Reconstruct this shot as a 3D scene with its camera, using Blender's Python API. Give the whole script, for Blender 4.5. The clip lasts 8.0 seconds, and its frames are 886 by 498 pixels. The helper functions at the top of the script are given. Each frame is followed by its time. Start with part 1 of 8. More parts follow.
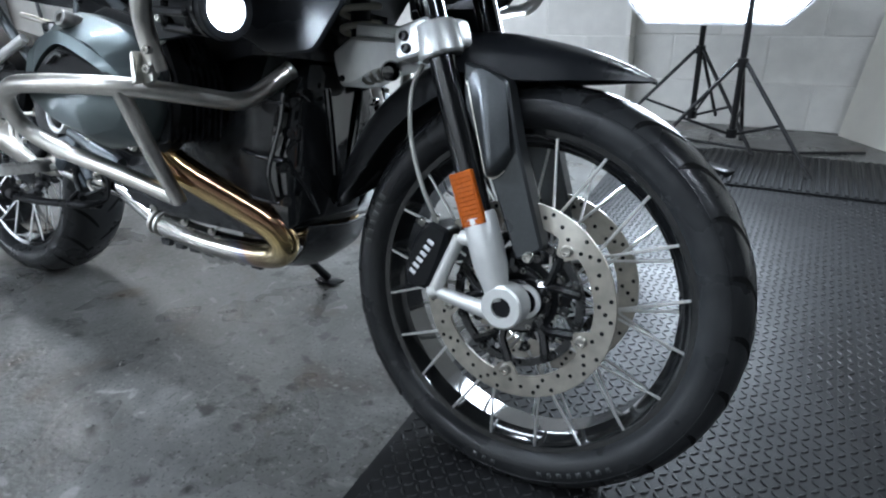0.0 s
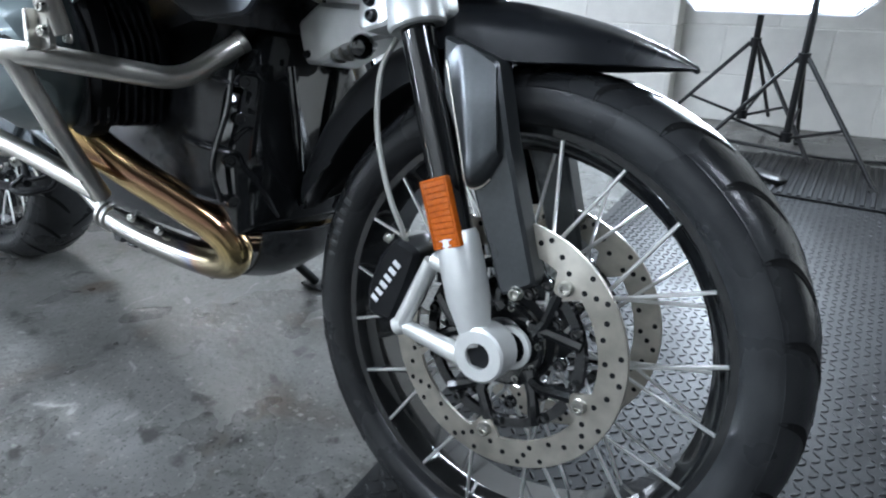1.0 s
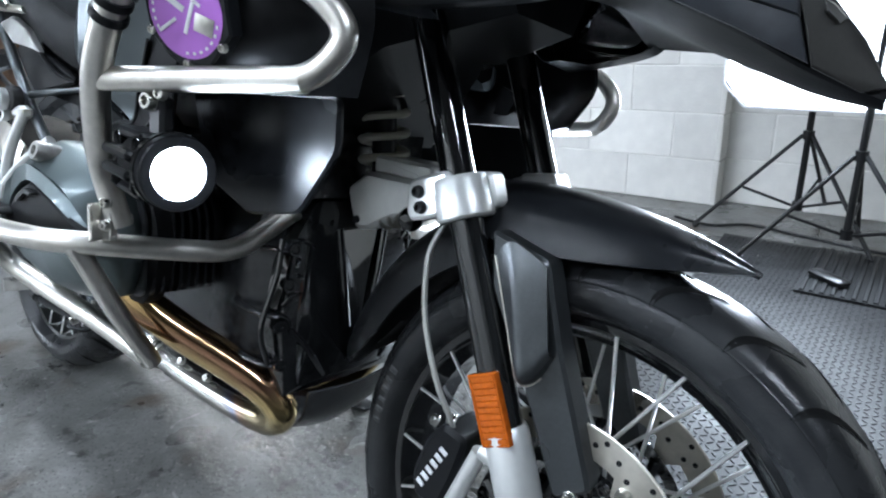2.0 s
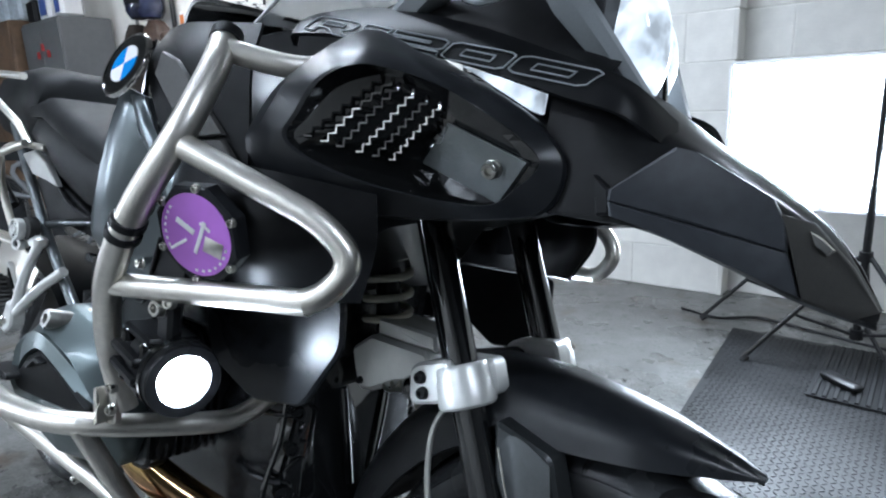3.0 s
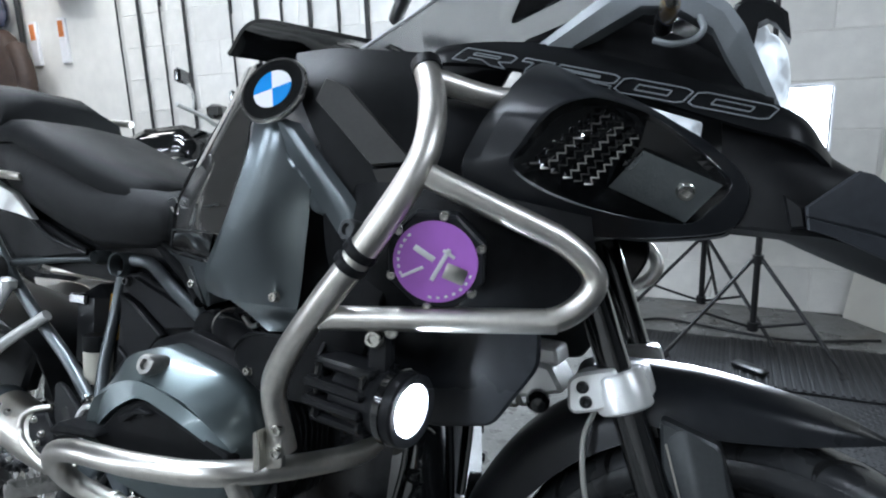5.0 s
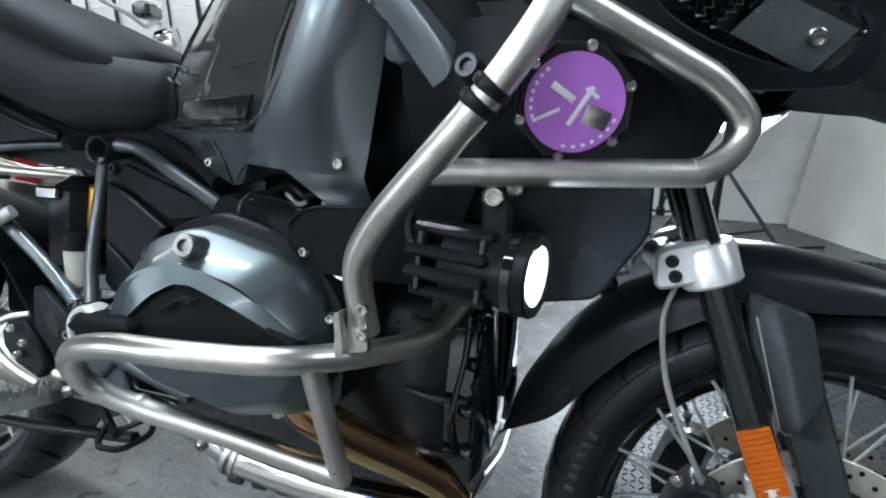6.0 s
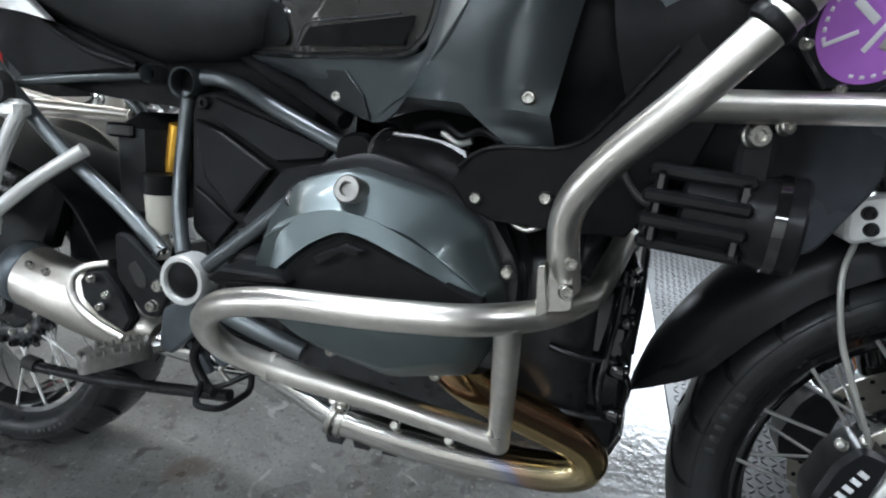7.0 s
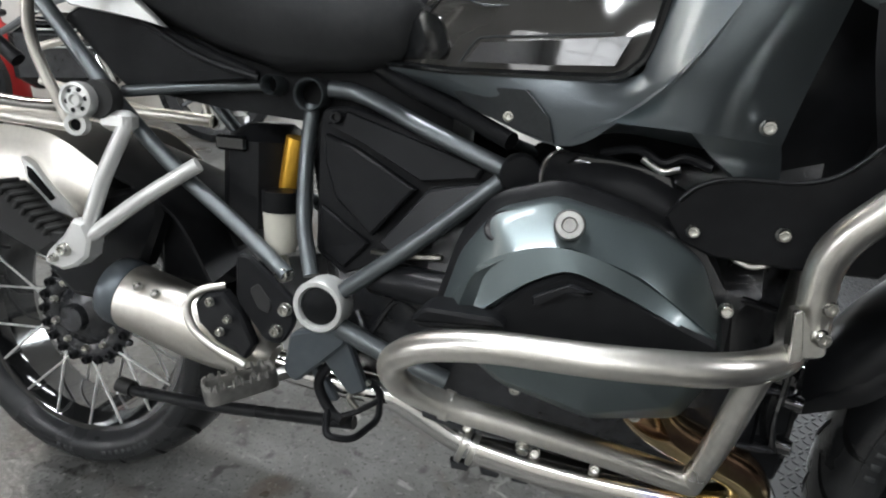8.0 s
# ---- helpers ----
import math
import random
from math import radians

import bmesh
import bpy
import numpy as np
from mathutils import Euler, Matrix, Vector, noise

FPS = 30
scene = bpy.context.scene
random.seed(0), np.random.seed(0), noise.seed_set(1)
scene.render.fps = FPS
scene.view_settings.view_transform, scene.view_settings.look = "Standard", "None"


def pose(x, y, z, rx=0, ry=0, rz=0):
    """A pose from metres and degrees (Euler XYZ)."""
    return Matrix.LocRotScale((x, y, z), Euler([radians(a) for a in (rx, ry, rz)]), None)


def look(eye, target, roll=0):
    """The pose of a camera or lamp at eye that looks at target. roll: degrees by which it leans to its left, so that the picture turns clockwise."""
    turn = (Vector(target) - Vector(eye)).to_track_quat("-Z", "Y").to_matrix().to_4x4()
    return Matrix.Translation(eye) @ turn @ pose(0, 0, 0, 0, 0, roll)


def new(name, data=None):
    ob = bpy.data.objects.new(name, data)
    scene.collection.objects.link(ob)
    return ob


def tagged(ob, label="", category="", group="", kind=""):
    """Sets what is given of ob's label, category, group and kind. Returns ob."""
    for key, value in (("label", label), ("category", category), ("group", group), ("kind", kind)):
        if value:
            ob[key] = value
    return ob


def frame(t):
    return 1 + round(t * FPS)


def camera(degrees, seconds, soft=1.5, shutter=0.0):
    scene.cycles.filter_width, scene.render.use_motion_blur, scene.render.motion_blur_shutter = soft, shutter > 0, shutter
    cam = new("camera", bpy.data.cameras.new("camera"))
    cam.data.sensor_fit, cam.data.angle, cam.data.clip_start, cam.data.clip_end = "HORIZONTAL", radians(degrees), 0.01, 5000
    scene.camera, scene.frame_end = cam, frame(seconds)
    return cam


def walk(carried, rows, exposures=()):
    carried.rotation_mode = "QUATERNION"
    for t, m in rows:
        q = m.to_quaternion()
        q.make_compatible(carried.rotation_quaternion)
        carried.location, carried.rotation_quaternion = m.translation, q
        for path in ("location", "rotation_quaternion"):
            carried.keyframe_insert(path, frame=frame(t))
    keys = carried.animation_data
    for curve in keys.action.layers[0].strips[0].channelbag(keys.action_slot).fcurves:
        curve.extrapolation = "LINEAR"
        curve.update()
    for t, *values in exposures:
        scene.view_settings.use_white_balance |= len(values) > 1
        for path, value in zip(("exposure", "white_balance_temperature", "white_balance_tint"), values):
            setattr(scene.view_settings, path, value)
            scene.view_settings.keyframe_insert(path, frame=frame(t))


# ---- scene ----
cam = camera(71.7, 8.0, 2.1)
PATH = [
    (0, (0.337, -0.751, 0.792), (-0.601, 0.811, -0.032), -2.2),
    (0.5, (0.33, -0.637, 0.733), (-0.613, 0.876, -0.174), -1.0),
    (1, (0.301, -0.536, 0.748), (-0.724, 0.954, -0.105), -0.8),
    (1.5, (0.272, -0.494, 0.805), (-0.838, 0.972, 0.018), -1.6),
    (1.7, (0.263, -0.486, 0.835), (-0.877, 0.981, 0.096), -1.7),
    (2.8, (0.251, -0.455, 0.995), (-0.991, 1.02, 0.462), -2.5),
    (3, (0.247, -0.446, 1.017), (-0.982, 1.057, 0.54), -2.6),
    (3.5, (0.225, -0.44, 1.047), (-1.018, 1.094, 0.728), -3.1),
    (4, (0.171, -0.497, 1.075), (-1.078, 1.041, 0.802), -1.5),
    (4.2, (0.134, -0.531, 1.076), (-1.032, 1.067, 0.781), -1.2),
    (5.3, (-0.091, -0.679, 1.021), (-0.849, 1.108, 0.539), -2.0),
    (5.5, (-0.119, -0.68, 1.009), (-0.832, 1.116, 0.491), -1.7),
    (6, (-0.228, -0.671, 0.958), (-0.824, 1.118, 0.293), -0.6),
    (6.5, (-0.335, -0.673, 0.942), (-0.853, 1.083, 0.137), 1.8),
    (7, (-0.442, -0.671, 0.931), (-0.961, 1.08, 0.116), 0.7),
    (7.5, (-0.563, -0.678, 0.952), (-1.04, 1.077, 0.12), 1.9),
    (8, (-0.664, -0.678, 0.953), (-1.126, 1.073, 0.104), 1.3),
]
walk(cam, [(t, look(eye, target, roll)) for t, eye, target, roll in PATH],
     exposures=((0.0, -0.02, 5750, 9), (0.5, 0.25, 5750, 9), (1.0, 0.32, 5750, 9), (1.5, 0.36, 5750, 9), (3.0, 0.10, 5700, 9), (3.5, -0.08, 5700, 9), (4.0, -0.18, 5750, 9), (5.5, 0.0, 5850, 9), (6.5, 0.08, 6000, 9), (7.5, -0.10, 6300, 10), (8.0, -0.02, 6500, 11)))

# ---- world, lamps, exposure ----
world = bpy.data.worlds.new("room_air")
scene.world = world
world.use_nodes = True
world.node_tree.nodes["Background"].inputs[0].default_value = (0.75, 0.85, 1.0, 1)
world.node_tree.nodes["Background"].inputs[1].default_value = 0.03


def area_lamp(name, m, sx, sy, watts, color):
    data = bpy.data.lights.new(name, "AREA")
    data.shape, data.size, data.size_y, data.energy, data.color = "RECTANGLE", sx, sy, watts, color
    ob = new(name, data)
    ob.matrix_world = m
    return ob


# strip lights under the roof, several added out of view as fill, the softbox beside the wall, the lit lamps of the
# motorcycle
for lx, ly, watts in ((-1.3, -1.5, 16), (-3.4, -3.5, 42), (-0.6, -3.5, 42), (2.4, -0.6, 46), (-1.75, 0.2, 56), (-2.4, 1.3, 38), (-2.9, -2.5, 24), (-4.4, 2.0, 16), (-5.0, 1.5, 16)):
    area_lamp("strip_and_fill_lamp", pose(lx, ly, 3.02), 1.45, 0.14, watts, (0.93, 0.97, 1.0) if lx > -4 else (1.0, 0.92, 0.80))
area_lamp("softbox_lamp", look((-0.08, 2.11, 0.83), (-0.35, 0.0, 0.70)), 0.62, 0.46, 40, (0.90, 0.96, 1.0))
for sy, aim in ((-1, (0.9, -0.62, 0.40)), (1, (0.9, 0.75, 0.40))):
    spot = bpy.data.lights.new("fog_beam", "SPOT")
    spot.energy, spot.color, spot.spot_size, spot.spot_blend, spot.shadow_soft_size = 28, (0.90, 0.96, 1.0), radians(125), 0.8, 0.03
    new("fog_beam", spot).matrix_world = look((-0.272, -0.202 if sy < 0 else 0.52, 0.755 if sy < 0 else 0.615), aim)
spot = bpy.data.lights.new("head_beam", "SPOT")
spot.energy, spot.color, spot.spot_size, spot.spot_blend, spot.shadow_soft_size = 25, (0.90, 0.96, 1.0), radians(90), 0.8, 0.06
new("head_beam", spot).matrix_world = look((0.06, 0.245, 1.075), (3.0, 0.2, 0.6))
# daylight through the window behind the camera
area_lamp("window_light", look((-7.5, -4.50, 1.6), (-1.0, 0.0, 0.9)), 2.9, 1.9, 55, (0.96, 0.98, 1.0))
scene.view_settings.exposure = 0.0

# ---- materials ----


def mat(name, color, rough=0.5, metal=0.0, spread=0.12, scale=30.0, bump=0.05, bump_scale=220.0, coat=0.0, color2=None, rough_var=0.12, sheen_noise=6.0, spec=0.5):
    m = bpy.data.materials.new(name)
    m.use_nodes = True
    nt = m.node_tree
    n, l = nt.nodes, nt.links
    b = n["Principled BSDF"]
    co = n.new("ShaderNodeTexCoord")
    fine = n.new("ShaderNodeTexNoise")
    fine.inputs["Scale"].default_value, fine.inputs["Detail"].default_value = scale, 6
    broad = n.new("ShaderNodeTexNoise")
    broad.inputs["Scale"].default_value, broad.inputs["Detail"].default_value = sheen_noise, 4
    l.new(co.outputs["Object"], fine.inputs["Vector"])
    l.new(co.outputs["Object"], broad.inputs["Vector"])
    mixed = n.new("ShaderNodeMath")
    mixed.operation = "ADD"
    l.new(fine.outputs["Fac"], mixed.inputs[0])
    l.new(broad.outputs["Fac"], mixed.inputs[1])
    ramp = n.new("ShaderNodeMapRange")
    ramp.inputs["From Min"].default_value, ramp.inputs["From Max"].default_value = 0.7, 1.3
    l.new(mixed.outputs[0], ramp.inputs["Value"])
    mix = n.new("ShaderNodeMix")
    mix.data_type = "RGBA"
    c2 = color2 or tuple(min(1, c * (1 + spread)) for c in color)
    c1 = color if color2 else tuple(c * (1 - spread) for c in color)
    mix.inputs["A"].default_value, mix.inputs["B"].default_value = (*c1, 1), (*c2, 1)
    l.new(ramp.outputs[0], mix.inputs["Factor"])
    l.new(mix.outputs["Result"], b.inputs["Base Color"])
    rr = n.new("ShaderNodeMapRange")
    rr.inputs["From Min"].default_value, rr.inputs["From Max"].default_value = 0.3, 0.7
    rr.inputs["To Min"].default_value, rr.inputs["To Max"].default_value = max(0.02, rough * (1 - rough_var)), min(1, rough * (1 + rough_var))
    l.new(broad.outputs["Fac"], rr.inputs["Value"])
    l.new(rr.outputs[0], b.inputs["Roughness"])
    b.inputs["Metallic"].default_value = metal
    b.inputs["Coat Weight"].default_value = coat
    b.inputs["Coat Roughness"].default_value = 0.06
    b.inputs["Specular IOR Level"].default_value = spec
    if bump:
        bn = n.new("ShaderNodeTexNoise")
        bn.inputs["Scale"].default_value, bn.inputs["Detail"].default_value = bump_scale, 3
        l.new(co.outputs["Object"], bn.inputs["Vector"])
        bp = n.new("ShaderNodeBump")
        bp.inputs["Strength"].default_value, bp.inputs["Distance"].default_value = bump, 0.004
        l.new(bn.outputs["Fac"], bp.inputs["Height"])
        l.new(bp.outputs["Normal"], b.inputs["Normal"])
    return m


def glow(name, color, strength):
    m = bpy.data.materials.new(name)
    m.use_nodes = True
    b = m.node_tree.nodes["Principled BSDF"]
    b.inputs["Base Color"].default_value = (0.8, 0.8, 0.8, 1)
    b.inputs["Emission Color"].default_value, b.inputs["Emission Strength"].default_value = (*color, 1), strength
    return m


def clear(name, color, rough=0.03, alpha_mix=0.8, ior=1.45):
    m = bpy.data.materials.new(name)
    m.use_nodes = True
    b = m.node_tree.nodes["Principled BSDF"]
    b.inputs["Base Color"].default_value = (*color, 1)
    b.inputs["Roughness"].default_value, b.inputs["IOR"].default_value = rough, ior
    b.inputs["Transmission Weight"].default_value = alpha_mix
    return m


steel = mat("brushed_stainless", (0.76, 0.735, 0.68), 0.38, 1.0, 0.10, 90, 0.02, 400, rough_var=0.3)
alloy = mat("satin_cast_alloy", (0.70, 0.705, 0.69), 0.38, 0.5, 0.06, 60, 0.04, 500)
chrome = mat("polished_chrome", (0.70, 0.69, 0.67), 0.13, 1.0, 0.06, 40, 0.0)
dull_steel = mat("dull_forged_steel", (0.34, 0.335, 0.32), 0.42, 1.0, 0.25, 90, 0.05, 300)
bolt_steel = mat("zinc_bolt", (0.55, 0.54, 0.50), 0.28, 1.0, 0.15, 120, 0.02)
disc_steel = mat("brake_disc_steel", (0.50, 0.475, 0.42), 0.38, 1.0, 0.25, 45, 0.06, 260, rough_var=0.4)
muffler_steel = mat("bead_blasted_muffler", (0.72, 0.69, 0.63), 0.36, 1.0, 0.07, 120, 0.03, 700)
spoke_steel = mat("spoke_steel", (0.88, 0.88, 0.87), 0.30, 0.9, 0.04, 40, 0.0)
cast_grey = mat("dark_slate_casting", (0.105, 0.122, 0.135), 0.34, 0.6, 0.12, 60, 0.05, 500)
gold = mat("gold_shock", (0.75, 0.42, 0.05), 0.3, 0.7, 0.1)
frame_paint = mat("slate_grey_frame", (0.128, 0.143, 0.150), 0.32, 0.65, 0.12, 60, 0.02, 500, coat=0.15)
cover_paint = mat("green_grey_metallic", (0.126, 0.153, 0.157), 0.38, 0.75, 0.05, 900, 0.004, 1500, coat=0.25, rough_var=0.05, sheen_noise=2.0)
tank_paint = mat("dark_grey_metallic", (0.178, 0.202, 0.216), 0.30, 0.85, 0.05, 900, 0.004, 1500, coat=0.20, rough_var=0.03, sheen_noise=1.5)
wing_paint = mat("satin_granite_grey", (0.245, 0.264, 0.278), 0.45, 0.15, 0.06, 400, 0.02, 900)
black_matt = mat("matt_black_plastic", (0.0090, 0.0094, 0.0102), 0.44, 0.0, 0.25, 60, 0.08, 900, spec=0.1)
black_satin = mat("satin_black_paint", (0.0115, 0.012, 0.0132), 0.30, 0.0, 0.2, 60, 0.03, 900, spec=0.18)
name_black = mat("satin_black_fairing", (0.009, 0.0095, 0.0105), 0.34, 0.0, 0.2, 40, 0.01, 400, spec=0.1)
black_gloss = mat("gloss_black", (0.006, 0.0065, 0.007), 0.10, 0.0, 0.2, 40, 0.01, 400, coat=1.0)
black_engine = mat("black_engine_casting", (0.021, 0.022, 0.0242), 0.22, 0.0, 0.35, 50, 0.12, 420, spec=0.55)
shield_plastic = mat("graphite_satin_plastic", (0.072, 0.077, 0.080), 0.30, 0.65, 0.12, 200, 0.03, 900)
rubber = mat("tyre_rubber", (0.0135, 0.0142, 0.0155), 0.28, 0.0, 0.35, 26, 0.10, 260, sheen_noise=9, rough_var=0.5, color2=(0.026, 0.027, 0.028), spec=0.27)
rubber_soft = mat("soft_rubber", (0.016, 0.016, 0.016), 0.65, 0.0, 0.2)
seat_vinyl = mat("dark_grey_seat_vinyl", (0.030, 0.0308, 0.0318), 0.46, 0.0, 0.12, 80, 0.25, 700, spec=0.12)
seat_black = mat("black_grained_vinyl", (0.006, 0.0065, 0.007), 0.50, 0.0, 0.15, 80, 0.3, 600, spec=0.12)
amber = mat("amber_reflector", (0.47, 0.102, 0.006), 0.22, 0.0, 0.25, 160, 0.2, 420, coat=0.3, spec=0.3)
# near-black that paints the shade inside grooves, joints, slots and bores
recess_shade_black = mat("recess_shade_black", (0.004, 0.004, 0.0042), 0.75, 0.0, 0.2, 60, 0.05, 300, spec=0.15)
rubbed = mat("rubbed_tyre_lettering", (0.040, 0.042, 0.043), 0.40, 0.0, 0.3, 90, 0.1, 400)
purple = mat("purple_sticker", (0.45, 0.165, 0.62), 0.30, 0.0, 0.10, 40, 0.0)
white_ink = mat("white_print", (0.78, 0.78, 0.80), 0.45, 0.0, 0.05, 40, 0.0)
blue_ink = mat("sky_blue_enamel", (0.02, 0.28, 0.75), 0.2, 0.0, 0.05, 40, 0.0, coat=0.6)
bottle_white = mat("milky_plastic", (0.62, 0.60, 0.52), 0.4, 0.0, 0.08, 30, 0.02)
spring_paint = mat("pale_spring_steel", (0.55, 0.53, 0.44), 0.35, 0.2, 0.1)
lamp_lens = glow("lit_fog_lens", (0.88, 0.95, 1.0), 180)
# glow of the headlight lenses, also of the added panel above the cowl
head_lens_and_gap = glow("lit_headlight_lens_and_gap", (0.88, 0.95, 1.0), 1.6)
nt = head_lens_and_gap.node_tree
facets = nt.nodes.new("ShaderNodeTexNoise")
facets.inputs["Scale"].default_value, facets.inputs["Detail"].default_value = 22, 3
facet_co = nt.nodes.new("ShaderNodeTexCoord")
nt.links.new(facet_co.outputs["Object"], facets.inputs["Vector"])
facet_map = nt.nodes.new("ShaderNodeMapRange")
facet_map.inputs["From Min"].default_value, facet_map.inputs["From Max"].default_value, facet_map.inputs["To Min"].default_value, facet_map.inputs["To Max"].default_value = 0.36, 0.60, 0.30, 1.3
nt.links.new(facets.outputs["Fac"], facet_map.inputs["Value"])
nt.links.new(facet_map.outputs[0], nt.nodes["Principled BSDF"].inputs["Emission Strength"])
nt.nodes["Principled BSDF"].inputs["Roughness"].default_value = 0.1
nt.nodes["Principled BSDF"].inputs["Base Color"].default_value = (0.35, 0.37, 0.38, 1)
soft_cloth = glow("lit_softbox_cloth", (0.90, 0.96, 1.0), 12)
nt = soft_cloth.node_tree
folds = nt.nodes.new("ShaderNodeTexNoise")
folds.inputs["Scale"].default_value, folds.inputs["Detail"].default_value, folds.inputs["Distortion"].default_value = 5.0, 4, 1.2
fold_co = nt.nodes.new("ShaderNodeTexCoord")
nt.links.new(fold_co.outputs["Object"], folds.inputs["Vector"])
fold_map = nt.nodes.new("ShaderNodeMapRange")
fold_map.inputs["From Min"].default_value, fold_map.inputs["From Max"].default_value, fold_map.inputs["To Min"].default_value, fold_map.inputs["To Max"].default_value = 0.37, 0.45, 0.6, 10.0
nt.links.new(folds.outputs["Fac"], fold_map.inputs["Value"])
nt.links.new(fold_map.outputs[0], nt.nodes["Principled BSDF"].inputs["Emission Strength"])
tube_glow = glow("strip_light_diffuser", (0.93, 0.97, 1.0), 14)
smoked = mat("smoked_gloss_panel", (0.060, 0.058, 0.054), 0.05, 0.3, 0.25, 10, 0.0, coat=1.0, rough_var=0.05)
screen_clear = clear("clear_screen", (0.80, 0.81, 0.82), 0.12, 0.72)
smoked_lens = clear("smoked_lens", (0.20, 0.19, 0.17), 0.05, 0.7)
beak_plastic = mat("graphite_beak_plastic", (0.034, 0.037, 0.043), 0.42, 0.0, 0.2, 80, 0.04, 900, spec=0.22)
black_deep = mat("deep_black_plastic", (0.0095, 0.0098, 0.0106), 0.36, 0.0, 0.3, 60, 0.04, 900, spec=0.11)
cowl_plastic = mat("grained_black_cowl", (0.013, 0.0142, 0.0165), 0.29, 0.0, 0.25, 60, 0.05, 900, spec=0.26)
pewter = mat("pewter_plate", (0.24, 0.26, 0.268), 0.28, 0.85, 0.12, 60, 0.15, 300)
inlay_grey = mat("bronze_grey_satin_plastic", (0.042, 0.041, 0.039), 0.42, 0.2, 0.1, 200, 0.05, 900, spec=0.2)


def heat_tinted():
    m = mat("heat_tinted_header", (0.42, 0.30, 0.16), 0.16, 1.0, 0.1, 40, 0.0)
    nt = m.node_tree
    n, l = nt.nodes, nt.links
    co = n.new("ShaderNodeTexCoord")
    sep = n.new("ShaderNodeSeparateXYZ")
    l.new(co.outputs["Object"], sep.inputs[0])
    noise_tex = n.new("ShaderNodeTexNoise")
    noise_tex.inputs["Scale"].default_value = 9
    l.new(co.outputs["Object"], noise_tex.inputs["Vector"])
    add = n.new("ShaderNodeMath")
    add.operation = "MULTIPLY_ADD"
    add.inputs[1].default_value = 0.12
    l.new(noise_tex.outputs["Fac"], add.inputs[0])
    along = n.new("ShaderNodeMath")
    along.operation = "MULTIPLY_ADD"
    along.inputs[1].default_value = 1.5
    l.new(sep.outputs["Z"], along.inputs[0])
    l.new(sep.outputs["X"], along.inputs[2])
    l.new(along.outputs[0], add.inputs[2])
    mr = n.new("ShaderNodeMapRange")
    mr.inputs["From Min"].default_value, mr.inputs["From Max"].default_value = -0.24, 0.26
    l.new(add.outputs[0], mr.inputs["Value"])
    ramp = n.new("ShaderNodeValToRGB")
    e = ramp.color_ramp.elements
    e[0].position, e[0].color = 0.0, (0.66, 0.645, 0.61, 1)
    e[1].position, e[1].color = 1.0, (0.60, 0.42, 0.18, 1)
    for p, c in ((0.36, (0.66, 0.63, 0.58, 1)), (0.44, (0.34, 0.36, 0.50, 1)), (0.50, (0.50, 0.34, 0.24, 1)), (0.56, (0.34, 0.28, 0.18, 1)), (0.66, (0.48, 0.40, 0.24, 1)), (0.80, (0.74, 0.56, 0.26, 1)), (0.88, (0.36, 0.20, 0.13, 1))):
        k = e.new(p)
        k.color = c
    l.new(mr.outputs[0], ramp.inputs["Fac"])
    l.new(ramp.outputs["Color"], n["Principled BSDF"].inputs["Base Color"])
    return m


def floor_material():
    m = mat("worn_painted_concrete", (0.094, 0.094, 0.089), 0.32, 0.0, 0.3, 22, 0.45, 55, sheen_noise=3.4, rough_var=0.5, color2=(0.138, 0.138, 0.132), spec=0.65)
    nt = m.node_tree
    n, l = nt.nodes, nt.links
    b = n["Principled BSDF"]
    old = b.inputs["Base Color"].links[0].from_socket
    co = n.new("ShaderNodeTexCoord")

    def stain(scale, lo, hi, color, source, detail=8, distort=0.6):
        t = n.new("ShaderNodeTexNoise")
        t.inputs["Scale"].default_value, t.inputs["Detail"].default_value, t.inputs["Distortion"].default_value = scale, detail, distort
        l.new(co.outputs["Object"], t.inputs["Vector"])
        r = n.new("ShaderNodeMapRange")
        r.inputs["From Min"].default_value, r.inputs["From Max"].default_value = lo, hi
        l.new(t.outputs["Fac"], r.inputs["Value"])
        x = n.new("ShaderNodeMix")
        x.data_type = "RGBA"
        x.inputs["B"].default_value = (*color, 1)
        l.new(r.outputs[0], x.inputs["Factor"])
        l.new(source, x.inputs["A"])
        return x.outputs["Result"]

    s = stain(2.6, 0.50, 0.74, (0.060, 0.060, 0.056), old, 14, 0.2)
    s = stain(8.0, 0.52, 0.70, (0.160, 0.160, 0.155), s, 12, 0.2)
    s = stain(5.0, 0.57, 0.70, (0.072, 0.056, 0.043), s, 12, 0.3)
    s = stain(19.0, 0.58, 0.68, (0.042, 0.041, 0.039), s, 12, 0.2)
    s = stain(45.0, 0.60, 0.74, (0.150, 0.148, 0.142), s, 8, 0.1)
    s = stain(130.0, 0.57, 0.68, (0.036, 0.035, 0.032), s, 4, 0.0)
    s = stain(75.0, 0.61, 0.68, (0.190, 0.187, 0.178), s, 5, 0.0)
    s = stain(14.0, 0.66, 0.72, (0.240, 0.238, 0.228), s, 10, 0.9)
    l.new(s, b.inputs["Base Color"])
    return m


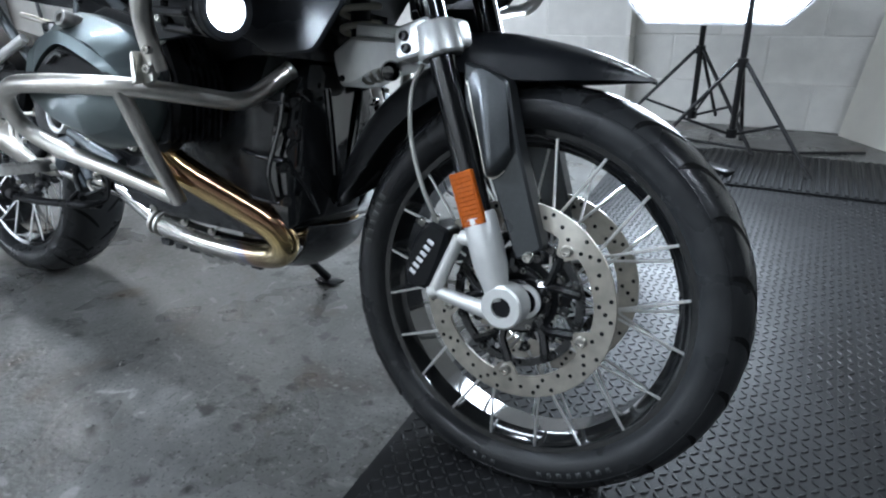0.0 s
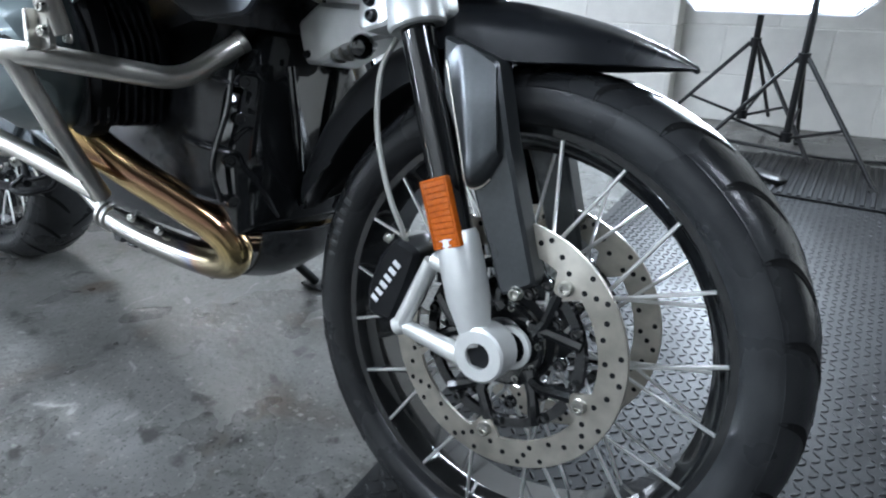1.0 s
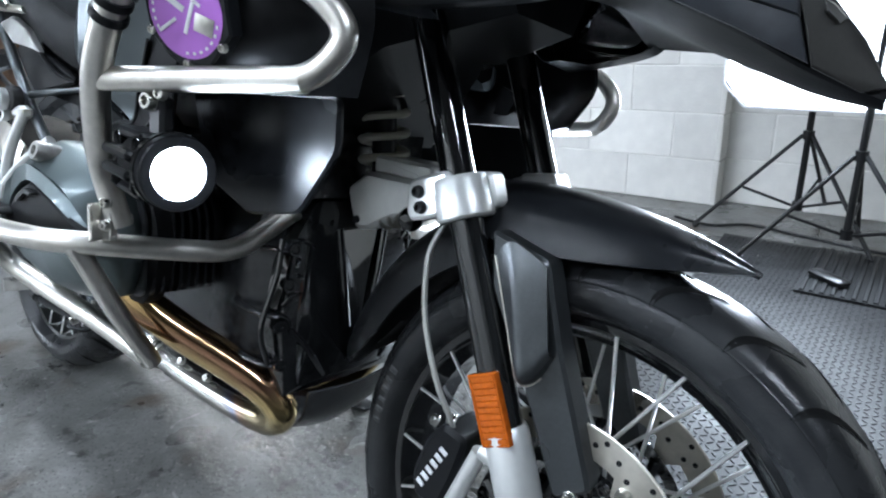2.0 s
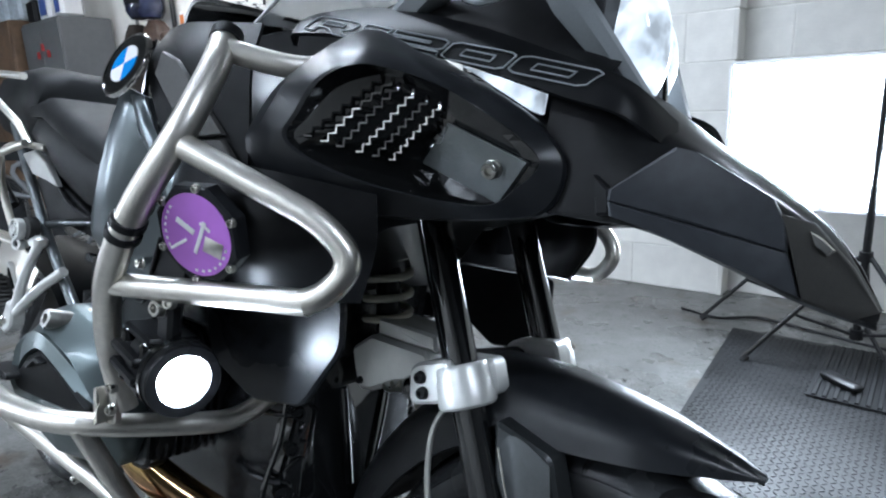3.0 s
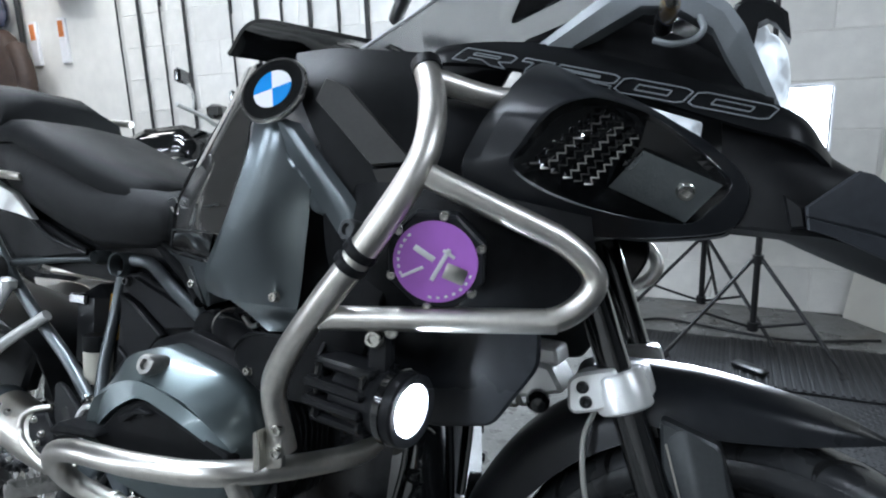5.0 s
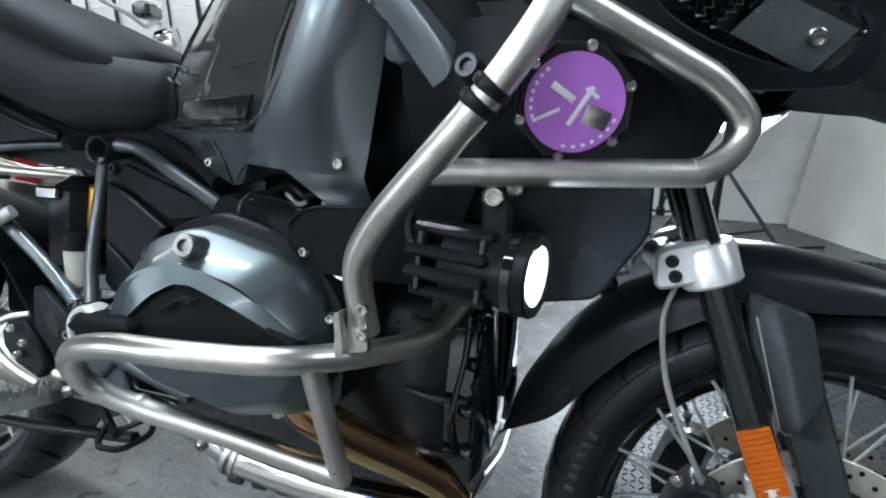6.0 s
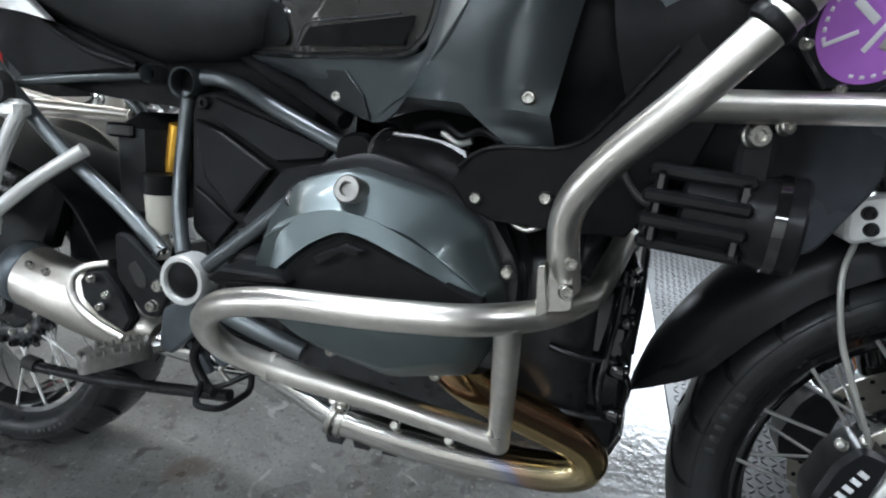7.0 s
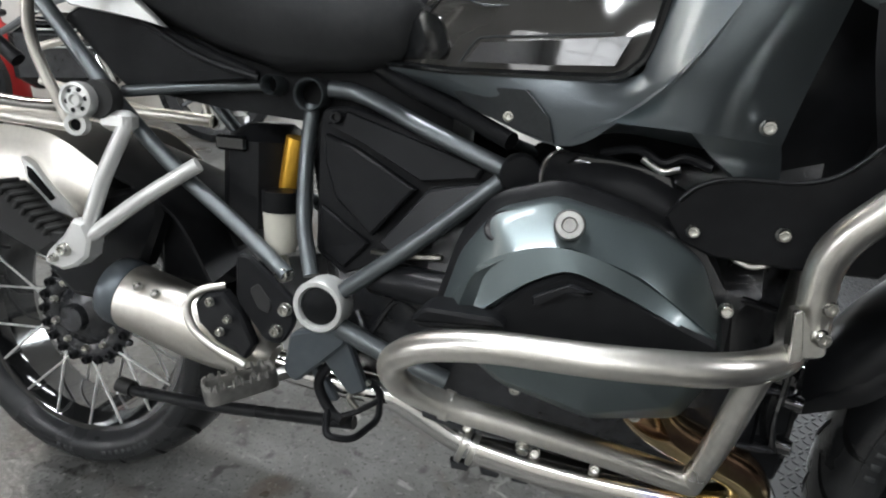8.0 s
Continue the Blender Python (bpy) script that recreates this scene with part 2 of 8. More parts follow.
def block_material():
    m = mat("painted_block", (0.74, 0.725, 0.685), 0.62, 0.0, 0.08, 14, 0.35, 70, sheen_noise=2.0)
    nt = m.node_tree
    n, l = nt.nodes, nt.links
    b = n["Principled BSDF"]
    old = b.inputs["Base Color"].links[0].from_socket
    info = n.new("ShaderNodeObjectInfo")
    mr = n.new("ShaderNodeMapRange")
    mr.inputs["To Min"].default_value, mr.inputs["To Max"].default_value = 0.90, 1.06
    l.new(info.outputs["Random"], mr.inputs["Value"])
    x = n.new("ShaderNodeMix")
    x.data_type, x.blend_type = "RGBA", "MULTIPLY"
    x.inputs["Factor"].default_value = 1.0
    l.new(old, x.inputs["A"])
    l.new(mr.outputs[0], x.inputs["B"])
    l.new(x.outputs["Result"], b.inputs["Base Color"])
    return m


heat = heat_tinted()
concrete = floor_material()
block_paint = block_material()
wall_paint = mat("white_painted_wall", (0.74, 0.725, 0.685), 0.6, 0.0, 0.07, 10, 0.25, 60, sheen_noise=1.2)
tread_stud = mat("worn_tread_rubber", (0.012, 0.0125, 0.0135), 0.48, 0.0, 0.3, 18, 0.06, 160, sheen_noise=2.5, rough_var=0.3, spec=0.30)
tread = mat("black_tread_rubber", (0.012, 0.0125, 0.0135), 0.50, 0.0, 0.3, 18, 0.06, 160, sheen_noise=2.5, rough_var=0.3, spec=0.26)
roof_mat = mat("dark_roof_sheet", (0.11, 0.105, 0.10), 0.7, 0.0, 0.2, 3, 0.1)
steel_paint = mat("grey_cabinet_paint", (0.14, 0.145, 0.15), 0.45, 0.1, 0.08, 20, 0.03)
wood_dark = mat("brown_cabinet_board", (0.16, 0.10, 0.06), 0.5, 0.0, 0.25, 12, 0.1)
bare_block = mat("bare_grey_block", (0.10, 0.10, 0.098), 0.8, 0.0, 0.2, 6, 0.3, 40)
sky_glow = glow("overcast_sky", (0.92, 0.96, 1.0), 5.0)
card_white = mat("white_board_face", (0.70, 0.68, 0.62), 0.6, 0.0, 0.06, 8, 0.1)
stand_black = mat("black_stand_tube", (0.010, 0.010, 0.011), 0.35, 0.2, 0.2)
cloth_dark = mat("dark_jacket_cloth", (0.025, 0.018, 0.015), 0.9, 0.0, 0.3, 60, 0.4, 200)
cloth_brown = mat("brown_leather", (0.045, 0.026, 0.018), 0.6, 0.0, 0.3, 30, 0.3, 120)
red_paint = mat("red_enamel", (0.45, 0.02, 0.02), 0.3, 0.0, 0.1)
blue_pack = mat("blue_packet", (0.05, 0.10, 0.35), 0.4, 0.0, 0.3, 20)
pale_pack = mat("pale_packet", (0.55, 0.62, 0.68), 0.4, 0.0, 0.3, 20)
orange_paint = mat("orange_label", (0.60, 0.20, 0.06), 0.5)
hanger_black = mat("black_strap", (0.02, 0.02, 0.02), 0.6)

# ---- mesh helpers ----
from mathutils.bvhtree import BVHTree



def mesh_of(name, bm, material, smooth=True, angle=40):
    me = bpy.data.meshes.new(name)
    bmesh.ops.recalc_face_normals(bm, faces=bm.faces)
    bm.to_mesh(me)
    bm.free()
    if smooth:
        me.shade_smooth()
        me.set_sharp_from_angle(angle=radians(angle))
    me.materials.append(material)
    return me


def part(name, bm, material, parent=None, label="", smooth=True, angle=40, m=None):
    ob = new(name, mesh_of(name, bm, material, smooth, angle))
    if m is not None:
        ob.matrix_basis = m
    if parent is not None:
        ob.parent = parent
    if label:
        ob["label"] = label
    return ob


def thing(name, label, category, m=None, group="", kind=""):
    ob = new(name)
    ob.empty_display_size = 0.1
    if m is not None:
        ob.matrix_basis = m
    return tagged(ob, label, category, group, kind)


def smooth_path(pts, steps=6):
    pts = [Vector(p) for p in pts]
    out = []
    for i in range(len(pts) - 1):
        p0 = pts[i - 1] if i else pts[i] * 2 - pts[i + 1]
        p1, p2 = pts[i], pts[i + 1]
        p3 = pts[i + 2] if i + 2 < len(pts) else pts[i + 1] * 2 - pts[i]
        for k in range(steps):
            t = k / steps
            out.append(0.5 * ((2 * p1) + (p2 - p0) * t + (2 * p0 - 5 * p1 + 4 * p2 - p3) * t * t + (3 * p1 - p0 - 3 * p2 + p3) * t ** 3))
    out.append(pts[-1])
    return out


def bent(pts, r, n=7):
    """A polyline whose corners are rounded with arcs of about radius r."""
    pts = [Vector(p) for p in pts]
    out = [pts[0]]
    for a, b, c in zip(pts, pts[1:], pts[2:]):
        d1, d2 = (a - b), (c - b)
        k = min(r, d1.length * 0.49, d2.length * 0.49)
        s, e = b + d1.normalized() * k, b + d2.normalized() * k
        for i in range(n + 1):
            t = i / n
            out.append((1 - t) ** 2 * s + 2 * t * (1 - t) * b + t * t * e)
    out.append(pts[-1])
    return out


def tube(bm, path, r, seg=14, cap=True, radii=None, flat=1.0, up=None):
    path = [Vector(p) for p in path]
    rings = []
    ref = None
    for i, p in enumerate(path):
        d = (path[min(i + 1, len(path) - 1)] - path[max(i - 1, 0)]).normalized()
        if ref is None:
            ref = Vector(up) if up else (Vector((0, 0, 1)) if abs(d.z) < 0.9 else Vector((1, 0, 0)))
        u = (ref - d * ref.dot(d)).normalized()
        ref = u
        v = d.cross(u)
        rr = radii[i] if radii else r
        rings.append([bm.verts.new(p + u * math.cos(a) * rr * flat + v * math.sin(a) * rr) for a in (2 * math.pi * k / seg for k in range(seg))])
    for a, b in zip(rings, rings[1:]):
        for k in range(seg):
            bm.faces.new((a[k], a[(k + 1) % seg], b[(k + 1) % seg], b[k]))
    if cap:
        bm.faces.new(rings[0][::-1])
        bm.faces.new(rings[-1])
    return bm


def ring_of(bm, pts):
    return [bm.verts.new(p) for p in pts]


def bridge(bm, a, b):
    n = len(a)
    for k in range(n):
        bm.faces.new((a[k], a[(k + 1) % n], b[(k + 1) % n], b[k]))


def loft(bm, rings, caps=True):
    vs = [ring_of(bm, r) for r in rings]
    for a, b in zip(vs, vs[1:]):
        bridge(bm, a, b)
    if caps:
        bm.faces.new(vs[0][::-1])
        bm.faces.new(vs[-1])
    return bm


def round_poly(pts, r, n=4):
    """Corners of a closed 2D polygon rounded."""
    out = []
    m = len(pts)
    for i in range(m):
        a, b, c = Vector(pts[i - 1]), Vector(pts[i]), Vector(pts[(i + 1) % m])
        d1, d2 = a - b, c - b
        k = min(r, d1.length * 0.45, d2.length * 0.45)
        s, e = b + d1.normalized() * k, b + d2.normalized() * k
        for j in range(n + 1):
            t = j / n
            out.append((1 - t) ** 2 * s + 2 * t * (1 - t) * b + t * t * e)
    return out


def inset_poly(pts, d):
    c = sum(pts, Vector((0, 0))) / len(pts)
    out = []
    m = len(pts)
    for i in range(m):
        e = (pts[(i + 1) % m] - pts[i - 1]).normalized()
        nrm = Vector((-e.y, e.x))
        if nrm.dot(c - pts[i]) < 0:
            nrm = -nrm
        out.append(pts[i] + nrm * d)
    return out


def plate_xz(bm, pts, y0, y1, corner=0.006, edge=0.002, slope=(0, 0)):
    """A plate with rounded corners and edges in the side plane, from depth y0 (outer) to y1; slope: how y changes with x and z."""
    p = round_poly([Vector(q) for q in pts], corner)
    s = 1 if y1 > y0 else -1

    def at(poly, y):
        return [(q.x, y + slope[0] * (q.x - p[0].x) + slope[1] * (q.y - p[0].y), q.y) for q in poly]

    small = inset_poly(p, edge)
    return loft(bm, [at(small, y0), at(p, y0 + s * edge), at(p, y1 - s * edge), at(small, y1)])


def patch(bm, grid, res=6, thick=0.003, inward=(0, 1, 0)):
    """A curved panel through a small grid of guide points, with thickness."""
    rows = [smooth_path(r, res) for r in grid]
    cols = [smooth_path([r[k] for r in rows], res) for k in range(len(rows[0]))]
    nu, nv = len(cols), len(cols[0])
    inward = Vector(inward)

    def normal(i, j):
        du = cols[min(i + 1, nu - 1)][j] - cols[max(i - 1, 0)][j]
        dv = cols[i][min(j + 1, nv - 1)] - cols[i][max(j - 1, 0)]
        nn = du.cross(dv).normalized()
        return nn if nn.dot(inward) > 0 else -nn

    top = [[bm.verts.new(cols[i][j]) for j in range(nv)] for i in range(nu)]
    low = [[bm.verts.new(cols[i][j] + normal(i, j) * thick) for j in range(nv)] for i in range(nu)]
    for i in range(nu - 1):
        for j in range(nv - 1):
            bm.faces.new((top[i][j], top[i + 1][j], top[i + 1][j + 1], top[i][j + 1]))
            bm.faces.new((low[i][j], low[i][j + 1], low[i + 1][j + 1], low[i + 1][j]))
    for i in range(nu - 1):
        bm.faces.new((top[i][0], low[i][0], low[i + 1][0], top[i + 1][0]))
        bm.faces.new((top[i][-1], top[i + 1][-1], low[i + 1][-1], low[i][-1]))
    for j in range(nv - 1):
        bm.faces.new((top[0][j], top[0][j + 1], low[0][j + 1], low[0][j]))
        bm.faces.new((top[-1][j], low[-1][j], low[-1][j + 1], top[-1][j + 1]))
    return bm


def lathe(bm, profile, seg=32, m=None, closed=False):
    """Spins (radius, height) pairs round the local z axis."""
    m = m or Matrix()
    rings = []
    for r, h in profile:
        rings.append([bm.verts.new(m @ Vector((r * math.cos(a), r * math.sin(a), h))) for a in (2 * math.pi * k / seg for k in range(seg))])
    pairs = list(zip(rings, rings[1:]))
    if closed:
        pairs.append((rings[-1], rings[0]))
    for a, b in pairs:
        bridge(bm, a, b)
    if not closed:
        if profile[0][0] > 1e-4:
            bm.faces.new(rings[0][::-1])
        if profile[-1][0] > 1e-4:
            bm.faces.new(rings[-1])
    return bm


def facing(p, n):
    """A pose at p whose z axis points along n."""
    return Matrix.Translation(p) @ Vector(n).to_track_quat("Z", "Y").to_matrix().to_4x4()


def box(bm, cx, cy, cz, sx, sy, sz, m=None, bev=0.004):
    m = m or Matrix()
    x, y, z, b = sx / 2, sy / 2, sz / 2, min(bev, sx * 0.3, sy * 0.3, sz * 0.3)

    def r(k, zz):
        xx, yy = x - k, y - k
        return [m @ Vector((cx + a, cy + c, cz + zz)) for a, c in ((-xx + b, -yy), (xx - b, -yy), (xx, -yy + b), (xx, yy - b), (xx - b, yy), (-xx + b, yy), (-xx, yy - b), (-xx, -yy + b))]

    return loft(bm, [r(b, -z), r(0, -z + b), r(0, z - b), r(b, z)])


def slab(bm, pts, thick, edge=0.002, out=(0, -1, 0)):
    """A plate over a slightly bent outline of 3D points, with a chamfered rim; out: the way its face looks."""
    pts, o = [Vector(p) for p in pts], Vector(out).normalized()
    c = sum(pts, Vector()) / len(pts)
    top = []
    for p in pts:
        d = c - p
        top.append(p + d.normalized() * min(edge * 1.4, d.length * 0.3))
    return loft(bm, [top, [p - o * edge for p in pts], [p - o * thick for p in pts]])


BOLT = {}


def bolt(p, n, r, parent, name="bolt", material=None):
    key = round(r, 4), (material or bolt_steel).name
    if key not in BOLT:
        bm = bmesh.new()
        lathe(bm, [(r * 1.15, -r * 0.3), (r * 1.15, 0), (r, r * 0.15), (r, r * 0.75), (r * 0.85, r * 0.95), (r * 0.55, r * 0.95), (r * 0.5, r * 0.45), (0.0001, r * 0.4)], 14)
        BOLT[key] = mesh_of("bolt", bm, material or bolt_steel)
    ob = new(name, BOLT[key])
    ob.matrix_basis = facing(p, n)
    ob.parent = parent
    return ob

# ---- the room ----
WALL_Y = 2.71
bm = bmesh.new()
box(bm, -3.0, -2.0, -0.06, 15.0, 13.0, 0.12, bev=0.001)
tagged(part("floor", bm, concrete, smooth=False), "worn grey painted concrete workshop floor, stained and scuffed", "floor", kind="structure")

bm = bmesh.new()
box(bm, -3.0, -2.0, 3.26, 15.0, 13.0, 0.1, bev=0.001)
for k in range(60):
    tube(bm, [(-10.4 + k * 0.25, -8.3, 3.19), (-10.4 + k * 0.25, 4.4, 3.19)], 0.035, 6)
tagged(part("ceiling", bm, roof_mat, smooth=False), "dark corrugated roof lining with strip lights", "ceiling", kind="structure")


def strip_or_fill_light(x, y):
    t = thing("strip_or_fill_light", "long white fluorescent strip light under the roof, several of them added as fill", "ceiling light", pose(x, y, 3.06), "strip lights under the roof")
    bm = bmesh.new()
    box(bm, 0, 0, 0.03, 1.55, 0.16, 0.06, bev=0.008)
    part("housing", bm, white_ink, t)
    for s in (-0.04, 0.04):
        bm = bmesh.new()
        tube(bm, [(-0.72, s, -0.015), (0.72, s, -0.015)], 0.013, 10)
        part("tube", bm, tube_glow, t)


# several of these hang out of view, added to fill floor, wall and engine
for lx, ly in ((-1.3, -1.5), (-3.4, -3.5), (-0.6, -3.5), (2.4, -0.6), (-1.75, 0.2), (-2.4, 1.3), (-2.9, -2.5), (-4.4, 2.0), (-5.0, 1.5)):
    strip_or_fill_light(lx, ly)

# walls: a block wall with a shallow recess behind the lights, plain walls that close the room
bm = bmesh.new()
box(bm, -5.53, WALL_Y + 0.06, 1.6, 10.0, 0.20, 3.2, bev=0.001)
box(bm, 2.0, WALL_Y + 0.17, 1.6, 5.0, 0.20, 3.2, bev=0.001)
wall_north = tagged(part("wall_north", bm, wall_paint, smooth=False), "white painted concrete block wall with a shallow recess", "wall", kind="structure")
# unseen wall, set near and white so that the bike's metal reflects it
bm = bmesh.new()
for x, z, sx, sz in ((-9.75, 1.6, 1.5, 3.2), (-0.75, 1.6, 10.5, 3.2), (-7.5, 0.275, 3.0, 0.55), (-7.5, 2.90, 3.0, 0.6)):
    box(bm, x, -4.60, z, sx, 0.1, sz, bev=0.001)
tagged(part("reflecting_wall_south", bm, wall_paint, smooth=False), "unseen white wall with a wide window, added to brighten reflections", "wall", kind="structure")
win = thing("window_1", "wide plain window letting daylight into the workshop", "window", pose(-7.5, -4.60, 0.55), kind="structure")
for x, z, sx, sz in ((0, 0.03, 3.0, 0.06), (0, 2.02, 3.0, 0.06), (0, 1.30, 2.88, 0.05), (-1.47, 1.025, 0.06, 1.93), (1.47, 1.025, 0.06, 1.93), (-0.5, 1.025, 0.06, 1.93), (0.5, 1.025, 0.06, 1.93)):
    bm = bmesh.new()
    box(bm, x, 0, z, sx, 0.07, sz, bev=0.004)
    part("window_frame", bm, white_ink, win)
glass = clear("window_glass", (0.95, 0.96, 0.96), 0.02, 0.95)
for x in (-0.985, 0.0, 0.985):
    for z, h in ((0.665, 1.20), (1.665, 0.64)):
        bm = bmesh.new()
        box(bm, x, -0.01, z, 0.90, 0.006, h, bev=0.001)
        pane = part("pane", bm, glass, win)
        pane.visible_shadow = False
bm = bmesh.new()
box(bm, -7.5, -5.4, 1.6, 6.0, 0.05, 4.0, bev=0.001)
tagged(part("backdrop", bm, sky_glow, smooth=False), "bright overcast sky outside the window", "sky", kind="structure")
for nm, x, y, sx, sy in (("wall_east", 4.45, -2.0, 0.1, 12.9), ("wall_west", -10.45, -2.0, 0.1, 12.9)):
    bm = bmesh.new()
    box(bm, x, y, 1.6, sx, sy, 3.2, bev=0.001)
    tagged(part(nm, bm, bare_block, smooth=False), "plain workshop wall", "wall", kind="structure")

# tread matting under the front wheel
MAT_X1, MAT_Y0, MAT_Y1 = 1.9, -2.2, 2.25
mat_thing = thing("tread_mat", "black studded rubber tread matting lying on the concrete", "floor mat", pose(0, 0, 0), kind="")
bm = bmesh.new()
loft(bm, [[(-0.085, MAT_Y0, 0.0005), (MAT_X1, MAT_Y0, 0.0005), (MAT_X1, MAT_Y1, 0.0005), (-0.365, MAT_Y1, 0.0005)],
          [(-0.083, MAT_Y0, 0.004), (MAT_X1, MAT_Y0, 0.004), (MAT_X1, MAT_Y1 - 0.002, 0.004), (-0.363, MAT_Y1 - 0.002, 0.004)]])
part("mat_sheet", bm, tread, mat_thing, smooth=False)


def studs(x0, x1, y0, y1, pitch):
    verts, faces = [], []
    ny, nx = int((y1 - y0) / pitch), int((x1 - x0) / pitch)
    for j in range(ny):
        for i in range(nx):
            x, y = x0 + (i + 0.5) * pitch, y0 + (j + 0.5) * pitch
            if x < -0.2235 - 0.0629 * y + 0.016:
                continue
            a = radians(45 if (i + j) % 2 else -45)
            c, s, b = math.cos(a), math.sin(a), len(verts)
            for hl, hw, z in ((0.48, 0.17, 0.0035), (0.30, 0.07, 0.0060)):
                for u, v in ((-hl, 0), (-hl * 0.5, -hw), (hl * 0.5, -hw), (hl, 0), (hl * 0.5, hw), (-hl * 0.5, hw)):
                    verts.append((x + (u * c - v * s) * pitch * 1.15, y + (u * s + v * c) * pitch * 1.15, z))
            for k in range(6):
                faces.append((b + k, b + (k + 1) % 6, b + 6 + (k + 1) % 6, b + 6 + k))
            faces.append(tuple(range(b + 6, b + 12)))
    me = bpy.data.meshes.new("tread_studs")
    me.from_pydata(verts, [], faces)
    me.materials.append(tread_stud)
    ob = new("tread_studs", me)
    ob.parent = mat_thing
    ob["kind"] = "stuff"


studs(-0.36, 1.25, -0.7, 2.24, 0.0185)
# ribbed strip of matting laid over the far end
rib_mat = thing("ribbed_mat", "black ribbed rubber strip lying over the tread matting", "floor mat", pose(0, 0, 0))
bm = bmesh.new()
box(bm, 0.62, 1.98, 0.0105, 1.26, 0.50, 0.005, bev=0.001)
part("mat_sheet", bm, tread, rib_mat, smooth=False)
bm = bmesh.new()
loft(bm, [[(-0.009, -0.245, 0), (0.009, -0.245, 0), (0.009, 0.245, 0), (-0.009, 0.245, 0)], [(-0.005, -0.242, 0.006), (0.005, -0.242, 0.006), (0.005, 0.242, 0.006), (-0.005, 0.242, 0.006)]])
rib_mesh = mesh_of("rib", bm, tread_stud, smooth=False)
for k in range(41):
    ob = new("rib", rib_mesh)
    ob.matrix_basis = pose(0.012 + k * 0.030, 1.98, 0.0125)
    ob.parent = rib_mat

# ---- the motorcycle ----
LEAN = 12.0
bike = thing("motorcycle", "dark grey adventure motorcycle leaning on its stand, lamps lit", "motorcycle", pose(0, 0.015, 0, -LEAN, 0, 0))


def mir(pts, s):
    return [(p[0], p[1] * s, p[2]) for p in pts]


def pipe(name, pts, r, material, parent=None, label="", corner=None, seg=14, steps=5, cap=True):
    bm = bmesh.new()
    path = bent(pts, corner) if corner else smooth_path(pts, steps)
    tube(bm, path, r, seg, cap)
    return part(name, bm, material, parent or bike, label)


def side_plate(name, pts, y0, y1, material, parent=None, label="", corner=0.006, edge=0.002, slope=(0, 0)):
    bm = bmesh.new()
    plate_xz(bm, pts, y0, y1, corner, edge, slope)
    return part(name, bm, material, parent or bike, label)


def panel(name, grid, material, parent=None, label="", res=6, thick=0.004, inward=(0, 1, 0), angle=50):
    bm = bmesh.new()
    patch(bm, grid, res, thick, inward)
    return part(name, bm, material, parent or bike, label, angle=angle)


def facet(name, pts, material, parent=None, label="", thick=0.010, edge=0.002, s=-1):
    """A chamfered plate given for the near side; s mirrors it."""
    bm = bmesh.new()
    slab(bm, [(x, y * -s, z) for x, y, z in pts], thick, edge, (0, s, 0))
    return part(name, bm, material, parent or bike, label, angle=30)


SIDE = Matrix.Rotation(radians(90), 4, "X")  # local z along -y


